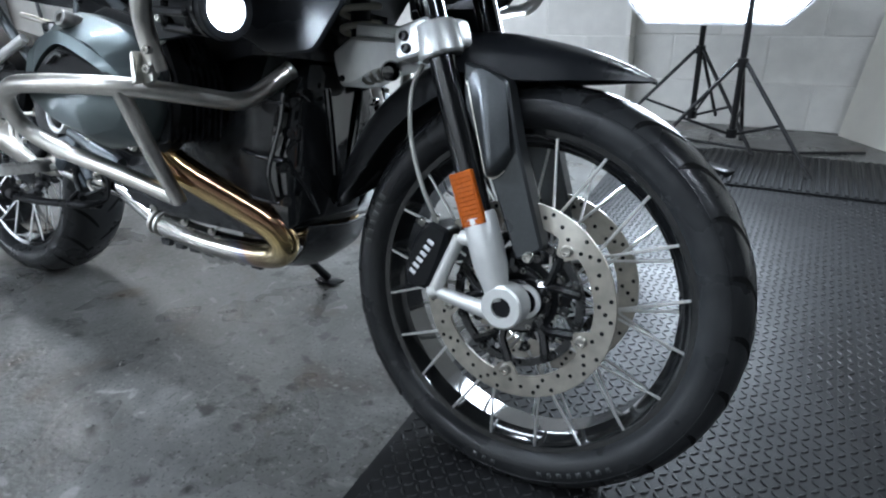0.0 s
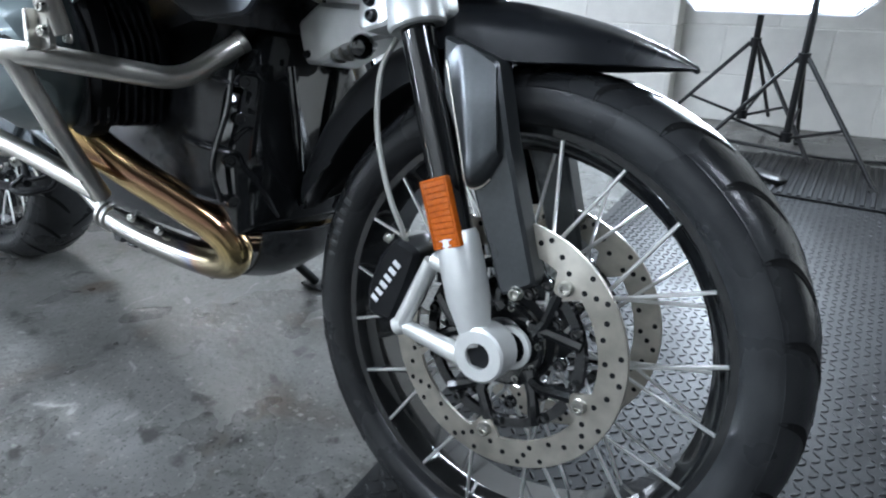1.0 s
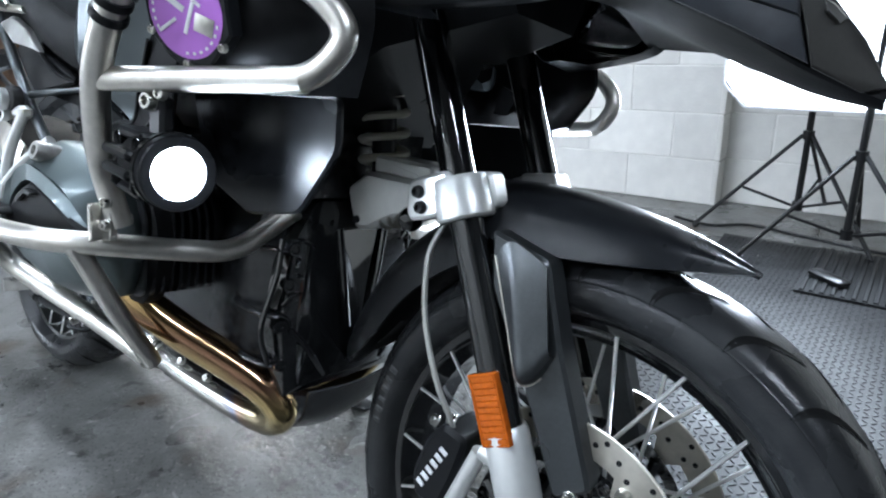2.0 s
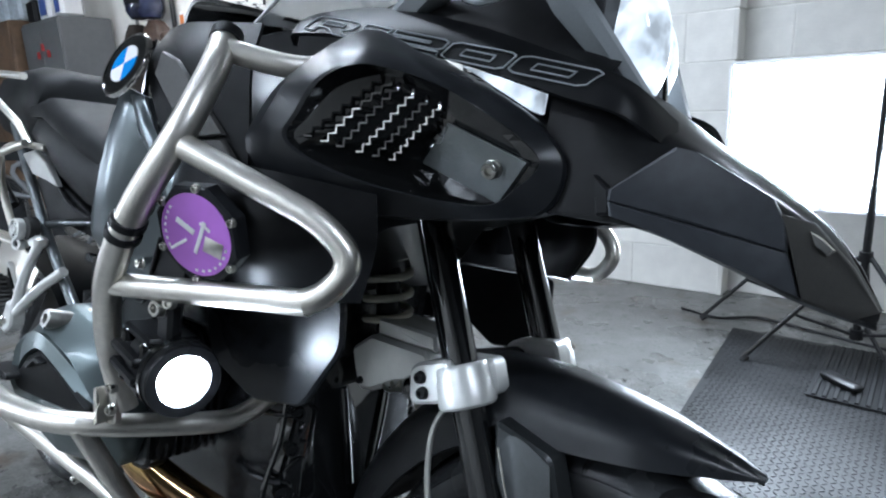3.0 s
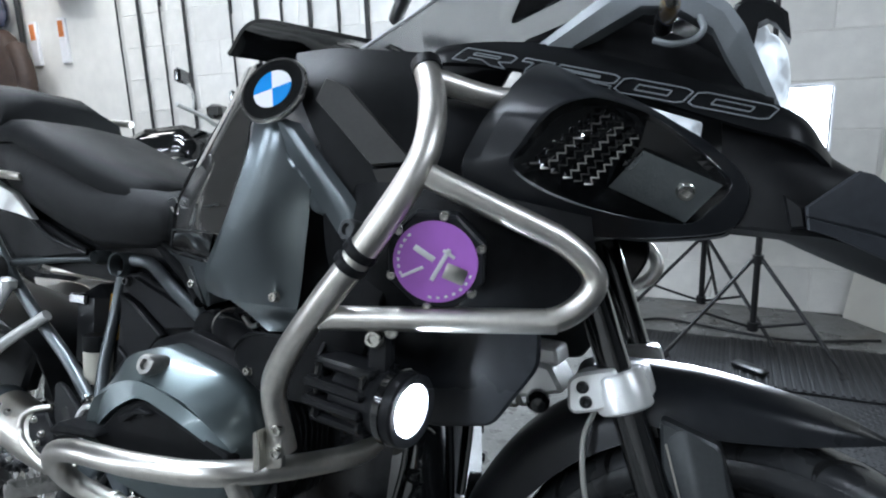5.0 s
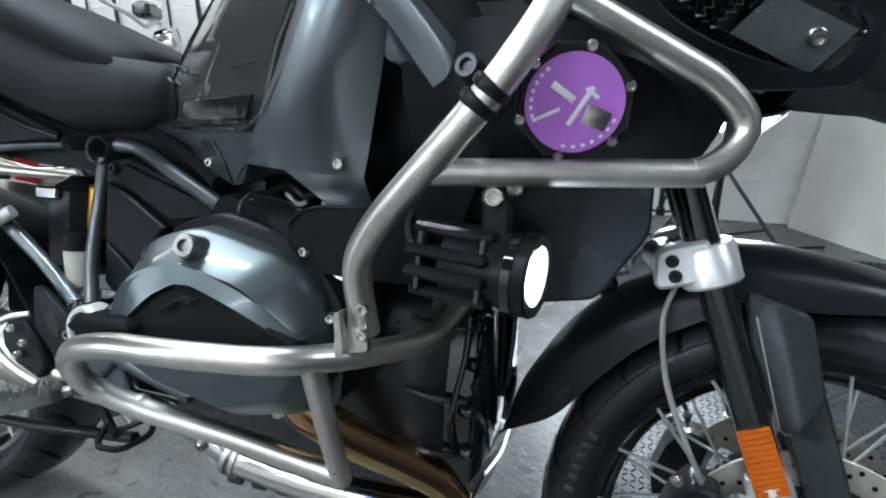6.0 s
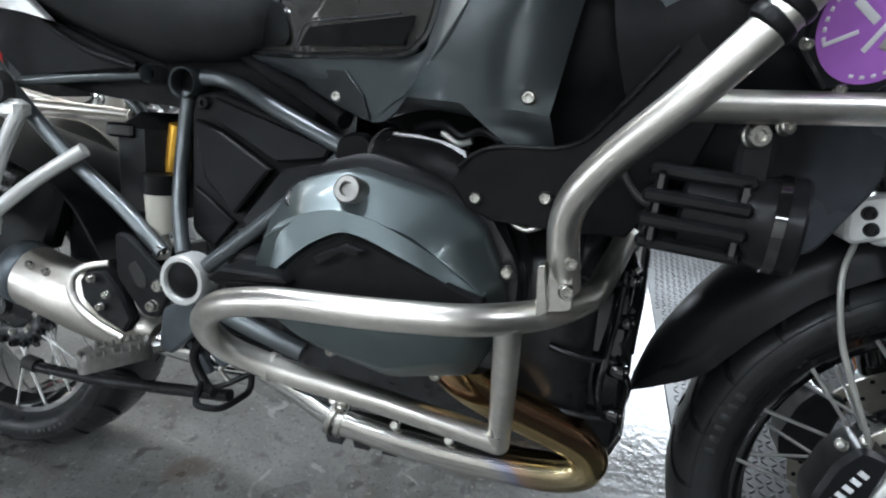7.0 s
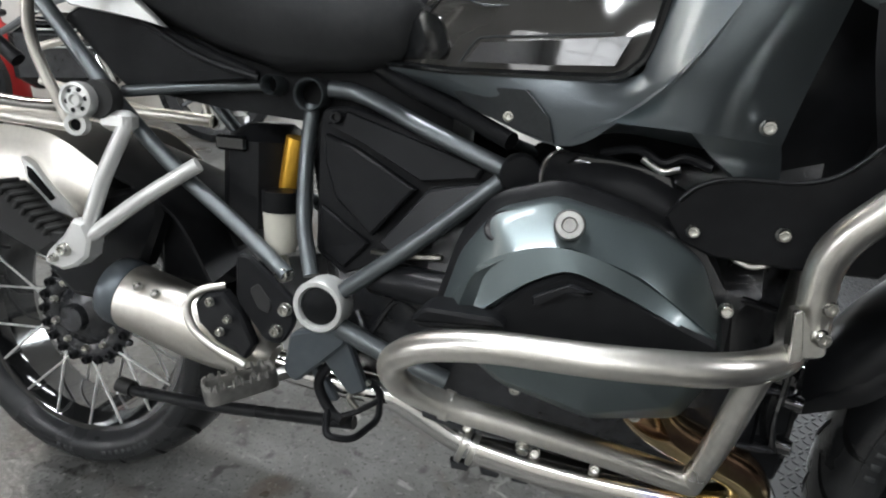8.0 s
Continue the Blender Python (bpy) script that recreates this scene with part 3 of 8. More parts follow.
def wheel(name, x, yc, z, r_tyre, half, r_rim, material_label, discs, n_spokes, disc_r, groove):
    base = Matrix.Translation((x, yc, z)) @ SIDE
    bm = bmesh.new()
    rw = half * 0.72
    lathe(bm, [(r_rim - 0.030, -rw * 0.55), (r_rim - 0.030, rw * 0.55), (r_rim - 0.016, rw * 0.75), (r_rim - 0.010, rw * 0.95), (r_rim + 0.004, rw), (r_rim + 0.004, rw - 0.006),
               (r_rim - 0.006, rw * 0.8), (r_rim - 0.02, rw * 0.4), (r_rim - 0.02, -rw * 0.4), (r_rim - 0.006, -rw * 0.8), (r_rim + 0.004, -rw + 0.006), (r_rim + 0.004, -rw), (r_rim - 0.010, -rw * 0.95), (r_rim - 0.016, -rw * 0.75)], 72, closed=True)
    rim = part(name, bm, black_gloss, bike, material_label, m=base)
    # tyre: sidewall with fine rings, rounded tread
    bm = bmesh.new()
    prof = []
    for k in range(33):
        a = math.pi * (k / 32 - 0.5)
        w, h = math.sin(a), math.cos(a)
        rad = r_rim + (r_tyre - r_rim) * max(0.0, h) ** 0.58
        prof.append((rad, half * (abs(w) ** 0.84) * (1 if w > 0 else -1) * (1.0 if abs(w) < 0.97 else 0.985)))
    prof[0], prof[-1] = (r_rim - 0.004, -rw * 0.93), (r_rim - 0.004, rw * 0.93)
    ringed = []
    for (r0, y0), (r1, y1) in zip(prof, prof[1:]):
        ringed.append((r0, y0))
        f = ((r0 + r1) / 2 - r_rim) / (r_tyre - r_rim)
        if 0.10 < f < 0.24 or 0.56 < f < 0.66:
            bump = 0.0007 * (1 if y0 > 0 else -1)
            ringed += [(r0 * 0.6 + r1 * 0.4, y0 * 0.6 + y1 * 0.4), (r0 * 0.5 + r1 * 0.5, y0 * 0.5 + y1 * 0.5 + bump), (r0 * 0.4 + r1 * 0.6, y0 * 0.4 + y1 * 0.6)]
    ringed.append(prof[-1])
    lathe(bm, ringed + [(r_rim - 0.006, rw * 0.6), (r_rim + 0.004, 0), (r_rim - 0.006, -rw * 0.6)], 120, closed=True)
    part("tyre", bm, rubber, rim, "black road tyre with slanted grooves", angle=60)
    # grooves: thin strips on the tread, their depth painted as dark shade
    for s in (-1, 1):
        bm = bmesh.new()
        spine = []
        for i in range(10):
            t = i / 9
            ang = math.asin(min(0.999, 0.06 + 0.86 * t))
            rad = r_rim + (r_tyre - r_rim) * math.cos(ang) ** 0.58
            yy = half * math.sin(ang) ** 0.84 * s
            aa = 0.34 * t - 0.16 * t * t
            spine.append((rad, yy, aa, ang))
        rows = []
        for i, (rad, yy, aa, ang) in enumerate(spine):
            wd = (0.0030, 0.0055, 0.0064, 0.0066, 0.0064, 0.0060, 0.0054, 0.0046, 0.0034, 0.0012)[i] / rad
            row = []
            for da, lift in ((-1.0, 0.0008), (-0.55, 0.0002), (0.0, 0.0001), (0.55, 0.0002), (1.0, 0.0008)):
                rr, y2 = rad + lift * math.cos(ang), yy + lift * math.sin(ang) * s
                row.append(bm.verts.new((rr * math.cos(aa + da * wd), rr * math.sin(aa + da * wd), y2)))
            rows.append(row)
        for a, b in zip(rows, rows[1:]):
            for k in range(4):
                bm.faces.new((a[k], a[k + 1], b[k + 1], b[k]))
        groove_mesh = mesh_of("tread_groove_shade", bm, recess_shade_black)
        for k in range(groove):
            ob = new("tread_groove_shade", groove_mesh)
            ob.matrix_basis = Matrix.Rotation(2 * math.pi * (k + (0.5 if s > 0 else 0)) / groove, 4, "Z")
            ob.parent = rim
    # raised sidewall marks as plain bars
    for s in (-1, 1):
        bm = bmesh.new()
        box(bm, 0, 0, 0, 0.013, 0.0085, 0.003, bev=0.001)
        bar_mesh = mesh_of("sidewall_bar", bm, rubbed)
        for a0, cnt in ((2.70, 6), (4.55, 3), (4.95, 8)):
            for k in range(cnt):
                a = a0 + k * 0.058
                rad = r_rim + (r_tyre - r_rim) * 0.42
                ob = new("sidewall_bar", bar_mesh)
                ob.matrix_basis = Matrix.Translation((rad * math.cos(a), rad * math.sin(a), s * half * 0.965)) @ Matrix.Rotation(a, 4, "Z") @ Matrix.Diagonal((1.0 if cnt == 6 else 0.62, 1.0 - 0.25 * (k % 2), 1, 1))
                ob.parent = rim
    # hub
    bm = bmesh.new()
    lathe(bm, [(0.0001, 0.075), (0.024, 0.075), (0.028, 0.062), (0.046, 0.055), (0.060, 0.042), (0.060, 0.030), (0.040, 0.022), (0.036, 0.0), (0.040, -0.022), (0.060, -0.030), (0.060, -0.042), (0.046, -0.055), (0.028, -0.062), (0.024, -0.075), (0.0001, -0.075)], 36)
    part("hub", bm, black_engine, rim)
    # crossed spokes from hub flanges to the rim edges
    bm = bmesh.new()
    tube(bm, [(0, 0, 0), (0, 0, 1)], 1, 6)
    spoke_mesh = mesh_of("spoke", bm, spoke_steel)
    for k in range(n_spokes):
        s = 1 if k % 2 else -1
        a = 2 * math.pi * (k + 0.25) / n_spokes
        lean_a = 0.62 if (k // 2) % 2 else -0.62
        p0 = Vector((0.058 * math.cos(a + lean_a), 0.058 * math.sin(a + lean_a), s * 0.036))
        p1 = Vector(((r_rim - 0.0115) * math.cos(a), (r_rim - 0.0115) * math.sin(a), s * rw * 0.93))
        sp = new("spoke", spoke_mesh)
        d = p1 - p0
        sp.matrix_basis = Matrix.Translation(p0) @ d.to_track_quat("Z", "Y").to_matrix().to_4x4() @ Matrix.Diagonal((0.0024, 0.0024, d.length, 1))
        sp.parent = rim
    # drilled discs
    for s in discs:
        bm = bmesh.new()
        h = s * 0.067
        lathe(bm, [(disc_r - 0.034, h - 0.0025), (disc_r - 0.034, h + 0.0025), (disc_r - 0.001, h + 0.0025), (disc_r, h + 0.0015), (disc_r, h - 0.0015), (disc_r - 0.001, h - 0.0025)], 90, closed=True)
        part("brake_disc", bm, disc_steel, rim, "drilled steel brake disc")
        for k in range(5):
            a = radians(-20 + 72 * k)
            mm = Matrix.Rotation(a, 4, "Z") @ Matrix.Translation((disc_r - 0.040, 0, h))
            bm = bmesh.new()
            loft(bm, [[mm @ Vector((x, y, z)) for x, y in ((0.012, -0.026), (0.012, 0.026), (-0.002, 0.016), (-0.014, 0.008), (-0.016, 0.0), (-0.014, -0.008), (-0.002, -0.016))] for z in (-0.0022, 0.0022)])
            part("disc_lug", bm, disc_steel, rim)
        # black caps on the solid disc paint the dark of its drilled holes
        bm = bmesh.new()
        lathe(bm, [(0.0001, -0.0029), (0.0034, -0.0029), (0.0034, 0.0029), (0.0001, 0.0029)], 8)
        hole_mesh = mesh_of("hole_shade_cap", bm, black_matt)
        for ring, cnt, ph in ((disc_r - 0.008, 30, 0.0), (disc_r - 0.017, 30, 0.07), (disc_r - 0.026, 30, 0.15)):
            for k in range(cnt):
                if (k + int(ph * 20)) % 3 == 2:
                    continue
                a = 2 * math.pi * k / cnt + ph
                ob = new("hole_shade_cap", hole_mesh)
                ob.matrix_basis = Matrix.Translation((ring * math.cos(a), ring * math.sin(a), h))
                ob.parent = rim
        bm = bmesh.new()
        lathe(bm, [(0.028, s * 0.050), (0.028, s * 0.060), (0.050, s * 0.063), (0.054, s * 0.060), (0.054, s * 0.052)], 40, closed=True)
        part("disc_carrier", bm, black_gloss, rim, "gloss black disc carrier")
        bm = bmesh.new()
        lathe(bm, [(disc_r - 0.062, s * 0.058), (disc_r - 0.062, s * 0.066), (disc_r - 0.050, s * 0.067), (disc_r - 0.048, s * 0.060)], 60, closed=True)
        part("carrier_ring", bm, black_gloss, rim)
        for k in range(10):
            a = radians(-20 + 36 * k)
            b = a + (0.42 if k % 2 else -0.42)
            bm = bmesh.new()
            tube(bm, [(0.046 * math.cos(b), 0.046 * math.sin(b), s * 0.058), (0.070 * math.cos((a + b) / 2), 0.070 * math.sin((a + b) / 2), s * 0.066), ((disc_r - 0.054) * math.cos(a), (disc_r - 0.054) * math.sin(a), s * 0.063)], 0.008, 8, radii=[0.011, 0.0075, 0.009])
            part("carrier_arm", bm, black_gloss, rim)
            bolt(((disc_r - 0.056) * math.cos(a + 0.16), (disc_r - 0.056) * math.sin(a + 0.16), s * 0.067), (0, 0, s), 0.006, rim, material=black_gloss)
            bolt((0.076 * math.cos(a + 0.31), 0.076 * math.sin(a + 0.31), s * 0.060), (0, 0, s), 0.0075, rim, material=black_gloss)
        for k in range(5):
            a = radians(-20 + 72 * k)
            bolt(((disc_r - 0.040) * math.cos(a), (disc_r - 0.040) * math.sin(a), h + s * 0.002), (0, 0, s), 0.0085, rim)
        for k in range(10):
            a = 2 * math.pi * k / 10 + 0.2
            bolt((0.047 * math.cos(a), 0.047 * math.sin(a), s * 0.058), (0, 0, s), 0.005, rim)
    if not discs:
        bm = bmesh.new()
        lathe(bm, [(0.060, 0.026), (0.062, 0.042), (0.074, 0.046), (0.096, 0.044), (0.102, 0.038), (0.098, 0.026)], 48, closed=True)
        part("hub_ring", bm, black_engine, rim, "black hub ring")
        for k in range(20):
            a = 2 * math.pi * k / 20
            bolt((0.093 * math.cos(a), 0.093 * math.sin(a), 0.044), (0, 0, 1), 0.0085, rim, material=black_satin)
            if k % 2:
                bolt((0.070 * math.cos(a), 0.070 * math.sin(a), 0.045), (0, 0, 1), 0.0065, rim, material=bolt_steel)
            bm = bmesh.new()
            box(bm, 0.103 * math.cos(a + 0.16), 0.103 * math.sin(a + 0.16), 0.034, 0.012, 0.012, 0.012, Matrix(), 0.003)
            part("hub_nub", bm, black_engine, rim)
    return rim


wheel("front_wheel", 0.004, 0.0, 0.319, 0.329, 0.064, 0.262, "spoked front wheel with black rim and twin drilled discs", (1, -1), 40, 0.1565, 24)
wheel("rear_wheel", -1.585, 0.08, 0.340, 0.316, 0.085, 0.236, "spoked rear wheel with black rim", (), 36, 0.132, 20)

# ---- fork ----


def fork_x(z):
    return -0.008 - 0.365 * (z - 0.319)


for s in (-1, 1):
    y = 0.10 * s
    bm = bmesh.new()
    tube(bm, [(fork_x(z), y, z) for z in (0.42, 0.60, 0.80, 1.06)], 0.0205, 20)
    part("fork_tube", bm, black_gloss, bike, "gloss black fork tube")
    bm = bmesh.new()
    zs = (0.452, 0.445, 0.40, 0.375, 0.345, 0.325)
    tube(bm, [(fork_x(z), y, z) for z in zs], 0.02, 20, radii=[0.0235, 0.0262, 0.0268, 0.0262, 0.020, 0.018])
    eye = Matrix.Translation((0.002, y, 0.319)) @ SIDE
    lathe(bm, [(0.016, 0.020), (0.030, 0.020), (0.033, 0.017), (0.033, -0.017), (0.030, -0.020), (0.016, -0.020)], 28, eye, closed=True)
    tube(bm, [(-0.018, y, 0.302), (-0.118, y, 0.314)], 0.010, 10, radii=[0.014, 0.0095])
    tube(bm, [(-0.122, y, 0.316), (-0.085, y, 0.408)], 0.010, 10, radii=[0.0115, 0.0105])
    tube(bm, [(-0.128, y, 0.311), (-0.116, y, 0.318)], 0.013, 10)
    tube(bm, [(-0.083, y, 0.410), (-0.048, y, 0.405)], 0.011, 10)
    slider = part("fork_slider", bm, alloy, bike, "silver cast fork slider with caliper bracket")
    bm = bmesh.new()
    lathe(bm, [(0.0165, 0.015), (0.0165, -0.018), (0.0001, -0.018)], 6, eye)
    part("axle_socket", bm, black_satin, slider)
    bm = bmesh.new()
    lathe(bm, [(0.020, -0.0005), (0.0265, 0.0), (0.0265, 0.006), (0.020, 0.0065)], 28, Matrix.Translation((0.02, y - s * 0.030, 0.322)) @ SIDE, closed=True)
    part("axle_ring", bm, alloy, slider)
    # clamp of the fork bridge
    up_axis = Vector((-0.343, 0, 0.939))
    cm = facing((fork_x(0.694), y, 0.694), up_axis)
    bm = bmesh.new()
    lathe(bm, [(0.021, -0.024), (0.031, -0.024), (0.034, -0.021), (0.034, 0.006), (0.0325, 0.009), (0.0325, 0.020), (0.030, 0.024), (0.021, 0.024)], 32, cm, closed=True)
    clamp = part("fork_clamp", bm, alloy, bike, "silver fork clamp with two dark bolts", angle=35)
    bm = bmesh.new()
    plate_xz(bm, [(-0.206, 0.702), (-0.196, 0.712), (-0.150, 0.726), (-0.138, 0.690), (-0.160, 0.672), (-0.196, 0.662), (-0.204, 0.668)], y + s * 0.0285, y - s * 0.020, 0.008, 0.004)
    part("clamp_lug", bm, alloy, clamp)
    bm = bmesh.new()
    plate_xz(bm, [(-0.170, 0.722), (-0.118, 0.728), (-0.106, 0.690), (-0.150, 0.672)], y - s * 0.010, y - s * 0.040, 0.008, 0.004)
    part("bridge_web", bm, alloy, clamp)
    for bx, bz in ((-0.1865, 0.697), (-0.1815, 0.680)):
        bolt((bx, y + s * 0.0290, bz), (0, s, 0), 0.0068, clamp, material=black_satin)
    # fork shield with raised scoop
    sh = side_plate("fork_shield", [(-0.098, 0.668), (-0.030, 0.645), (-0.006, 0.56), (0.047, 0.410), (0.008, 0.388), (-0.044, 0.509), (-0.092, 0.604)], s * 0.106, s * 0.070, shield_plastic, None, "graphite plastic fork shield", 0.008, 0.004, (0.10 * -s, 0))
    rows = []
    for t, out in ((0.0, 0.0), (0.25, 0.35), (0.5, 0.62), (0.75, 0.85), (0.92, 1.0), (1.0, 0.72), (1.04, 0.0)):
        row = []
        for k, (top, low, rise) in enumerate((((-0.089, 0.640), (-0.050, 0.512), 0.0), ((-0.082, 0.652), (-0.043, 0.511), 0.012), ((-0.070, 0.658), (-0.033, 0.514), 0.024), ((-0.050, 0.650), (-0.022, 0.524), 0.020), ((-0.029, 0.637), (-0.010, 0.548), 0.012))):
            x, z = top[0] + (low[0] - top[0]) * t, top[1] + (low[1] - top[1]) * t
            row.append((x, s * (0.108 - 0.10 * (x + 0.098) + rise * out), z))
        rows.append(row)
    panel("scoop", rows, shield_plastic, sh, "", 5, 0.006, (0, -s, 0), 60)
    # thin bright steel line paints the highlight along the plastic scoop edge
    pipe("scoop_edge_highlight", [rows[k][0] for k in range(6)] + [rows[6][k] for k in (1, 2, 3)], 0.0016, muffler_steel, sh, "", seg=6)
    bolt((0.027, s * 0.094, 0.397), (0, s, 0), 0.0075, sh)
    bm = bmesh.new()
    box(bm, 0, 0, 0, 0.036, 0.007, 0.078, Matrix.Translation((-0.0655, s * 0.121, 0.4735)) @ Matrix.Rotation(radians(-22), 4, "Y"), 0.003)
    ref = part("fork_reflector", bm, amber, bike, "amber reflector on the fork leg")
    bm = bmesh.new()
    for k in (-1, 1):
        box(bm, k * 0.017, 0, 0, 0.003, 0.010, 0.080, Matrix.Translation((-0.0655, s * 0.121, 0.4735)) @ Matrix.Rotation(radians(-22), 4, "Y"), 0.001)
        box(bm, 0, 0, k * 0.039, 0.037, 0.010, 0.003, Matrix.Translation((-0.0655, s * 0.121, 0.4735)) @ Matrix.Rotation(radians(-22), 4, "Y"), 0.001)
    part("rim", bm, amber, ref)
    for k in range(11):
        bm = bmesh.new()
        box(bm, 0, s * 0.0036, -0.0345 + k * 0.0069, 0.0305, 0.0020, 0.0062, Matrix.Translation((-0.0655, s * 0.121, 0.4735)) @ Matrix.Rotation(radians(-22), 4, "Y"), 0.0008)
        part("lens_rib", bm, amber, ref)
    # brake caliper
    cal = side_plate("brake_caliper", [(-0.135, 0.428), (-0.098, 0.418), (-0.112, 0.365), (-0.130, 0.316), (-0.170, 0.318), (-0.175, 0.350), (-0.158, 0.400)], s * 0.112, s * 0.045, black_satin, None, "black four-piston brake caliper", 0.010, 0.006)
    for i in range(6):
        t = i / 5
        c = Vector((-0.158 + 0.030 * t, s * 0.1128, 0.343 + 0.052 * t))
        bm = bmesh.new()
        box(bm, 0, 0, 0, 0.0065, 0.0015, 0.012, Matrix.Translation(c) @ Matrix.Rotation(radians(-60), 4, "Y"), 0.0015)
        part("caliper_mark", bm, white_ink, cal, "white printed bar")
    for bx, bz in ((-0.152, 0.422), (-0.165, 0.338), (-0.128, 0.432)):
        bolt((bx, s * 0.10, bz), (-0.5, s * 0.6, 0.4), 0.0065, cal)
    pipe("brake_hose", [(-0.178, s * 0.085, 0.66), (-0.188, s * 0.098, 0.62), (-0.178, s * 0.108, 0.55), (-0.150, s * 0.112, 0.48), (-0.128, s * 0.105, 0.435), (-0.125, s * 0.10, 0.42)], 0.0036, mat("pale_braided_hose", (0.36, 0.36, 0.33), 0.45, 0.4) if s < 0 else rubber_soft, None, "pale braided brake hose", seg=8)

bm = bmesh.new()
tube(bm, [(-0.185, -0.09, 0.685), (-0.20, 0, 0.69), (-0.185, 0.09, 0.685)], 0.020, 12)
part("fork_bridge", bm, black_satin, bike)
# leading arm of the front suspension
bm = bmesh.new()
plate_xz(bm, [(-0.392, 0.676), (-0.352, 0.704), (-0.250, 0.700), (-0.228, 0.664), (-0.300, 0.646), (-0.345, 0.622), (-0.372, 0.620), (-0.384, 0.648)], -0.045, 0.045, 0.008, 0.006)
arm = part("suspension_arm", bm, alloy, bike, "silver cast suspension arm")
bm = bmesh.new()
plate_xz(bm, [(-0.350, 0.728), (-0.245, 0.722), (-0.240, 0.698), (-0.350, 0.702)], -0.035, 0.035, 0.006, 0.004)
part("arm_web", bm, alloy, arm)
bolt((-0.366, -0.046, 0.634), (0, -1, 0), 0.005, arm, material=black_satin)
bm = bmesh.new()
lathe(bm, [(0.0001, 0.016), (0.010, 0.014), (0.016, 0.006), (0.017, -0.004), (0.013, -0.012), (0.013, -0.02), (0.0001, -0.02)], 18, facing((-0.262, -0.050, 0.650), (0.3, -1, -0.2)))
part("ball_joint", bm, black_gloss, arm)
for k in range(3):
    bm = bmesh.new()
    lathe(bm, [(0.010, -0.003), (0.0145, -0.003), (0.0145, 0.003), (0.010, 0.003)], 16, facing((-0.320 + k * 0.016, -0.030, 0.640 + k * 0.004), (1, -0.4, 0.2)), closed=True)
    part("collar", bm, bolt_steel, arm)

# front suspension spring
bm = bmesh.new()
A, B = Vector((-0.362, 0.0, 0.70)), Vector((-0.382, 0.0, 0.93))
pts = []
for k in range(8 * 14):
    a = 2 * math.pi * k / 14
    q = A.lerp(B, k / (8 * 14 - 1))
    pts.append(q + Vector((0.033 * math.cos(a), 0.033 * math.sin(a), 0)))
tube(bm, pts, 0.0058, 8)
spring = part("front_spring", bm, spring_paint, bike, "pale coil spring")
pipe("damper", [A, B], 0.018, black_satin, spring)

# ---- front mudguard ----
grid = []
for x, zc, ze, w in ((-0.160, 0.716, 0.660, 0.088), (-0.090, 0.717, 0.650, 0.084), (-0.030, 0.712, 0.646, 0.076), (0.050, 0.697, 0.650, 0.062), (0.110, 0.678, 0.654, 0.036), (0.152, 0.659, 0.656, 0.008)):
    grid.append([(x, -w, ze), (x, -w * 0.80, ze + (zc - ze) * 0.62), (x, -w * 0.36, zc - 0.004), (x, 0, zc), (x, w * 0.36, zc - 0.004), (x, w * 0.80, ze + (zc - ze) * 0.62), (x, w, ze)])
mudguard = panel("front_mudguard", grid, cowl_plastic, None, "satin black front mudguard with a pointed tip", 5, 0.004, (0, 0, -1))
grid = []
for a in (108, 116, 128, 140, 154, 162, 168):
    k = radians(a)
    taper = 1.0 if a < 150 else (0.85 if a < 160 else (0.55 if a < 166 else 0.15))
    re = 0.336 if a < 145 else (0.345 if a < 158 else (0.375 if a < 166 else 0.408))
    c, sn = math.cos(k), math.sin(k)
    rc = 0.384 if a < 110 else (0.396 if a < 120 else 0.404)
    rs = (re + rc * 2) / 3
    grid.append([(0.004 + r * c, y * taper, 0.319 + r * sn) for r, y in ((re, -0.080), (rs, -0.066), (rc, -0.022), (rc, 0.022), (rs, 0.066), (re, 0.080))])
panel("rear_flap", grid, black_satin, mudguard, "black mudguard flap behind the fork", 5, 0.004, (0, 0, -1))

# ---- engine ----
bm = bmesh.new()
loft(bm, [[(x, y, z) for y, z in ((-0.11, 0.34), (0.11, 0.34), (0.15, 0.42), (0.15, 0.58), (0.10, 0.66), (-0.10, 0.66), (-0.15, 0.58), (-0.15, 0.42))] for x in (-0.86, -0.50)] +
     [[(x, y * k, z) for y, z in ((-0.13, 0.36), (0.13, 0.36), (0.165, 0.43), (0.165, 0.60), (0.12, 0.69), (-0.12, 0.69), (-0.165, 0.60), (-0.165, 0.43))] for x, k in ((-0.47, 0.86), (-0.435, 0.72))])
engine = part("engine_block", bm, black_engine, bike, "black boxer engine block")
bm = bmesh.new()
loft(bm, [[(x, y * k, z) for y, z in ((-0.10, 0.40), (0.10, 0.40), (0.13, 0.48), (0.12, 0.60), (0.08, 0.64), (-0.08, 0.64), (-0.12, 0.60), (-0.13, 0.48))] for x, k in ((-1.02, 0.8), (-0.98, 1.0), (-0.84, 1.05))])
part("gearbox", bm, black_engine, engine, "black gearbox housing")
pipe("starter_tube", [(-0.93, -0.145, 0.560), (-0.86, -0.165, 0.560), (-0.80, -0.175, 0.560)], 0.024, black_satin, engine, seg=16)
pipe("cable", [(-0.95, -0.12, 0.585), (-0.90, -0.15, 0.592), (-0.84, -0.16, 0.60)], 0.004, bolt_steel, engine, seg=6)
pipe("cable", [(-0.96, -0.13, 0.50), (-0.93, -0.16, 0.485), (-0.90, -0.15, 0.53), (-0.86, -0.16, 0.52)], 0.004, black_satin, engine, seg=6)
bm = bmesh.new()
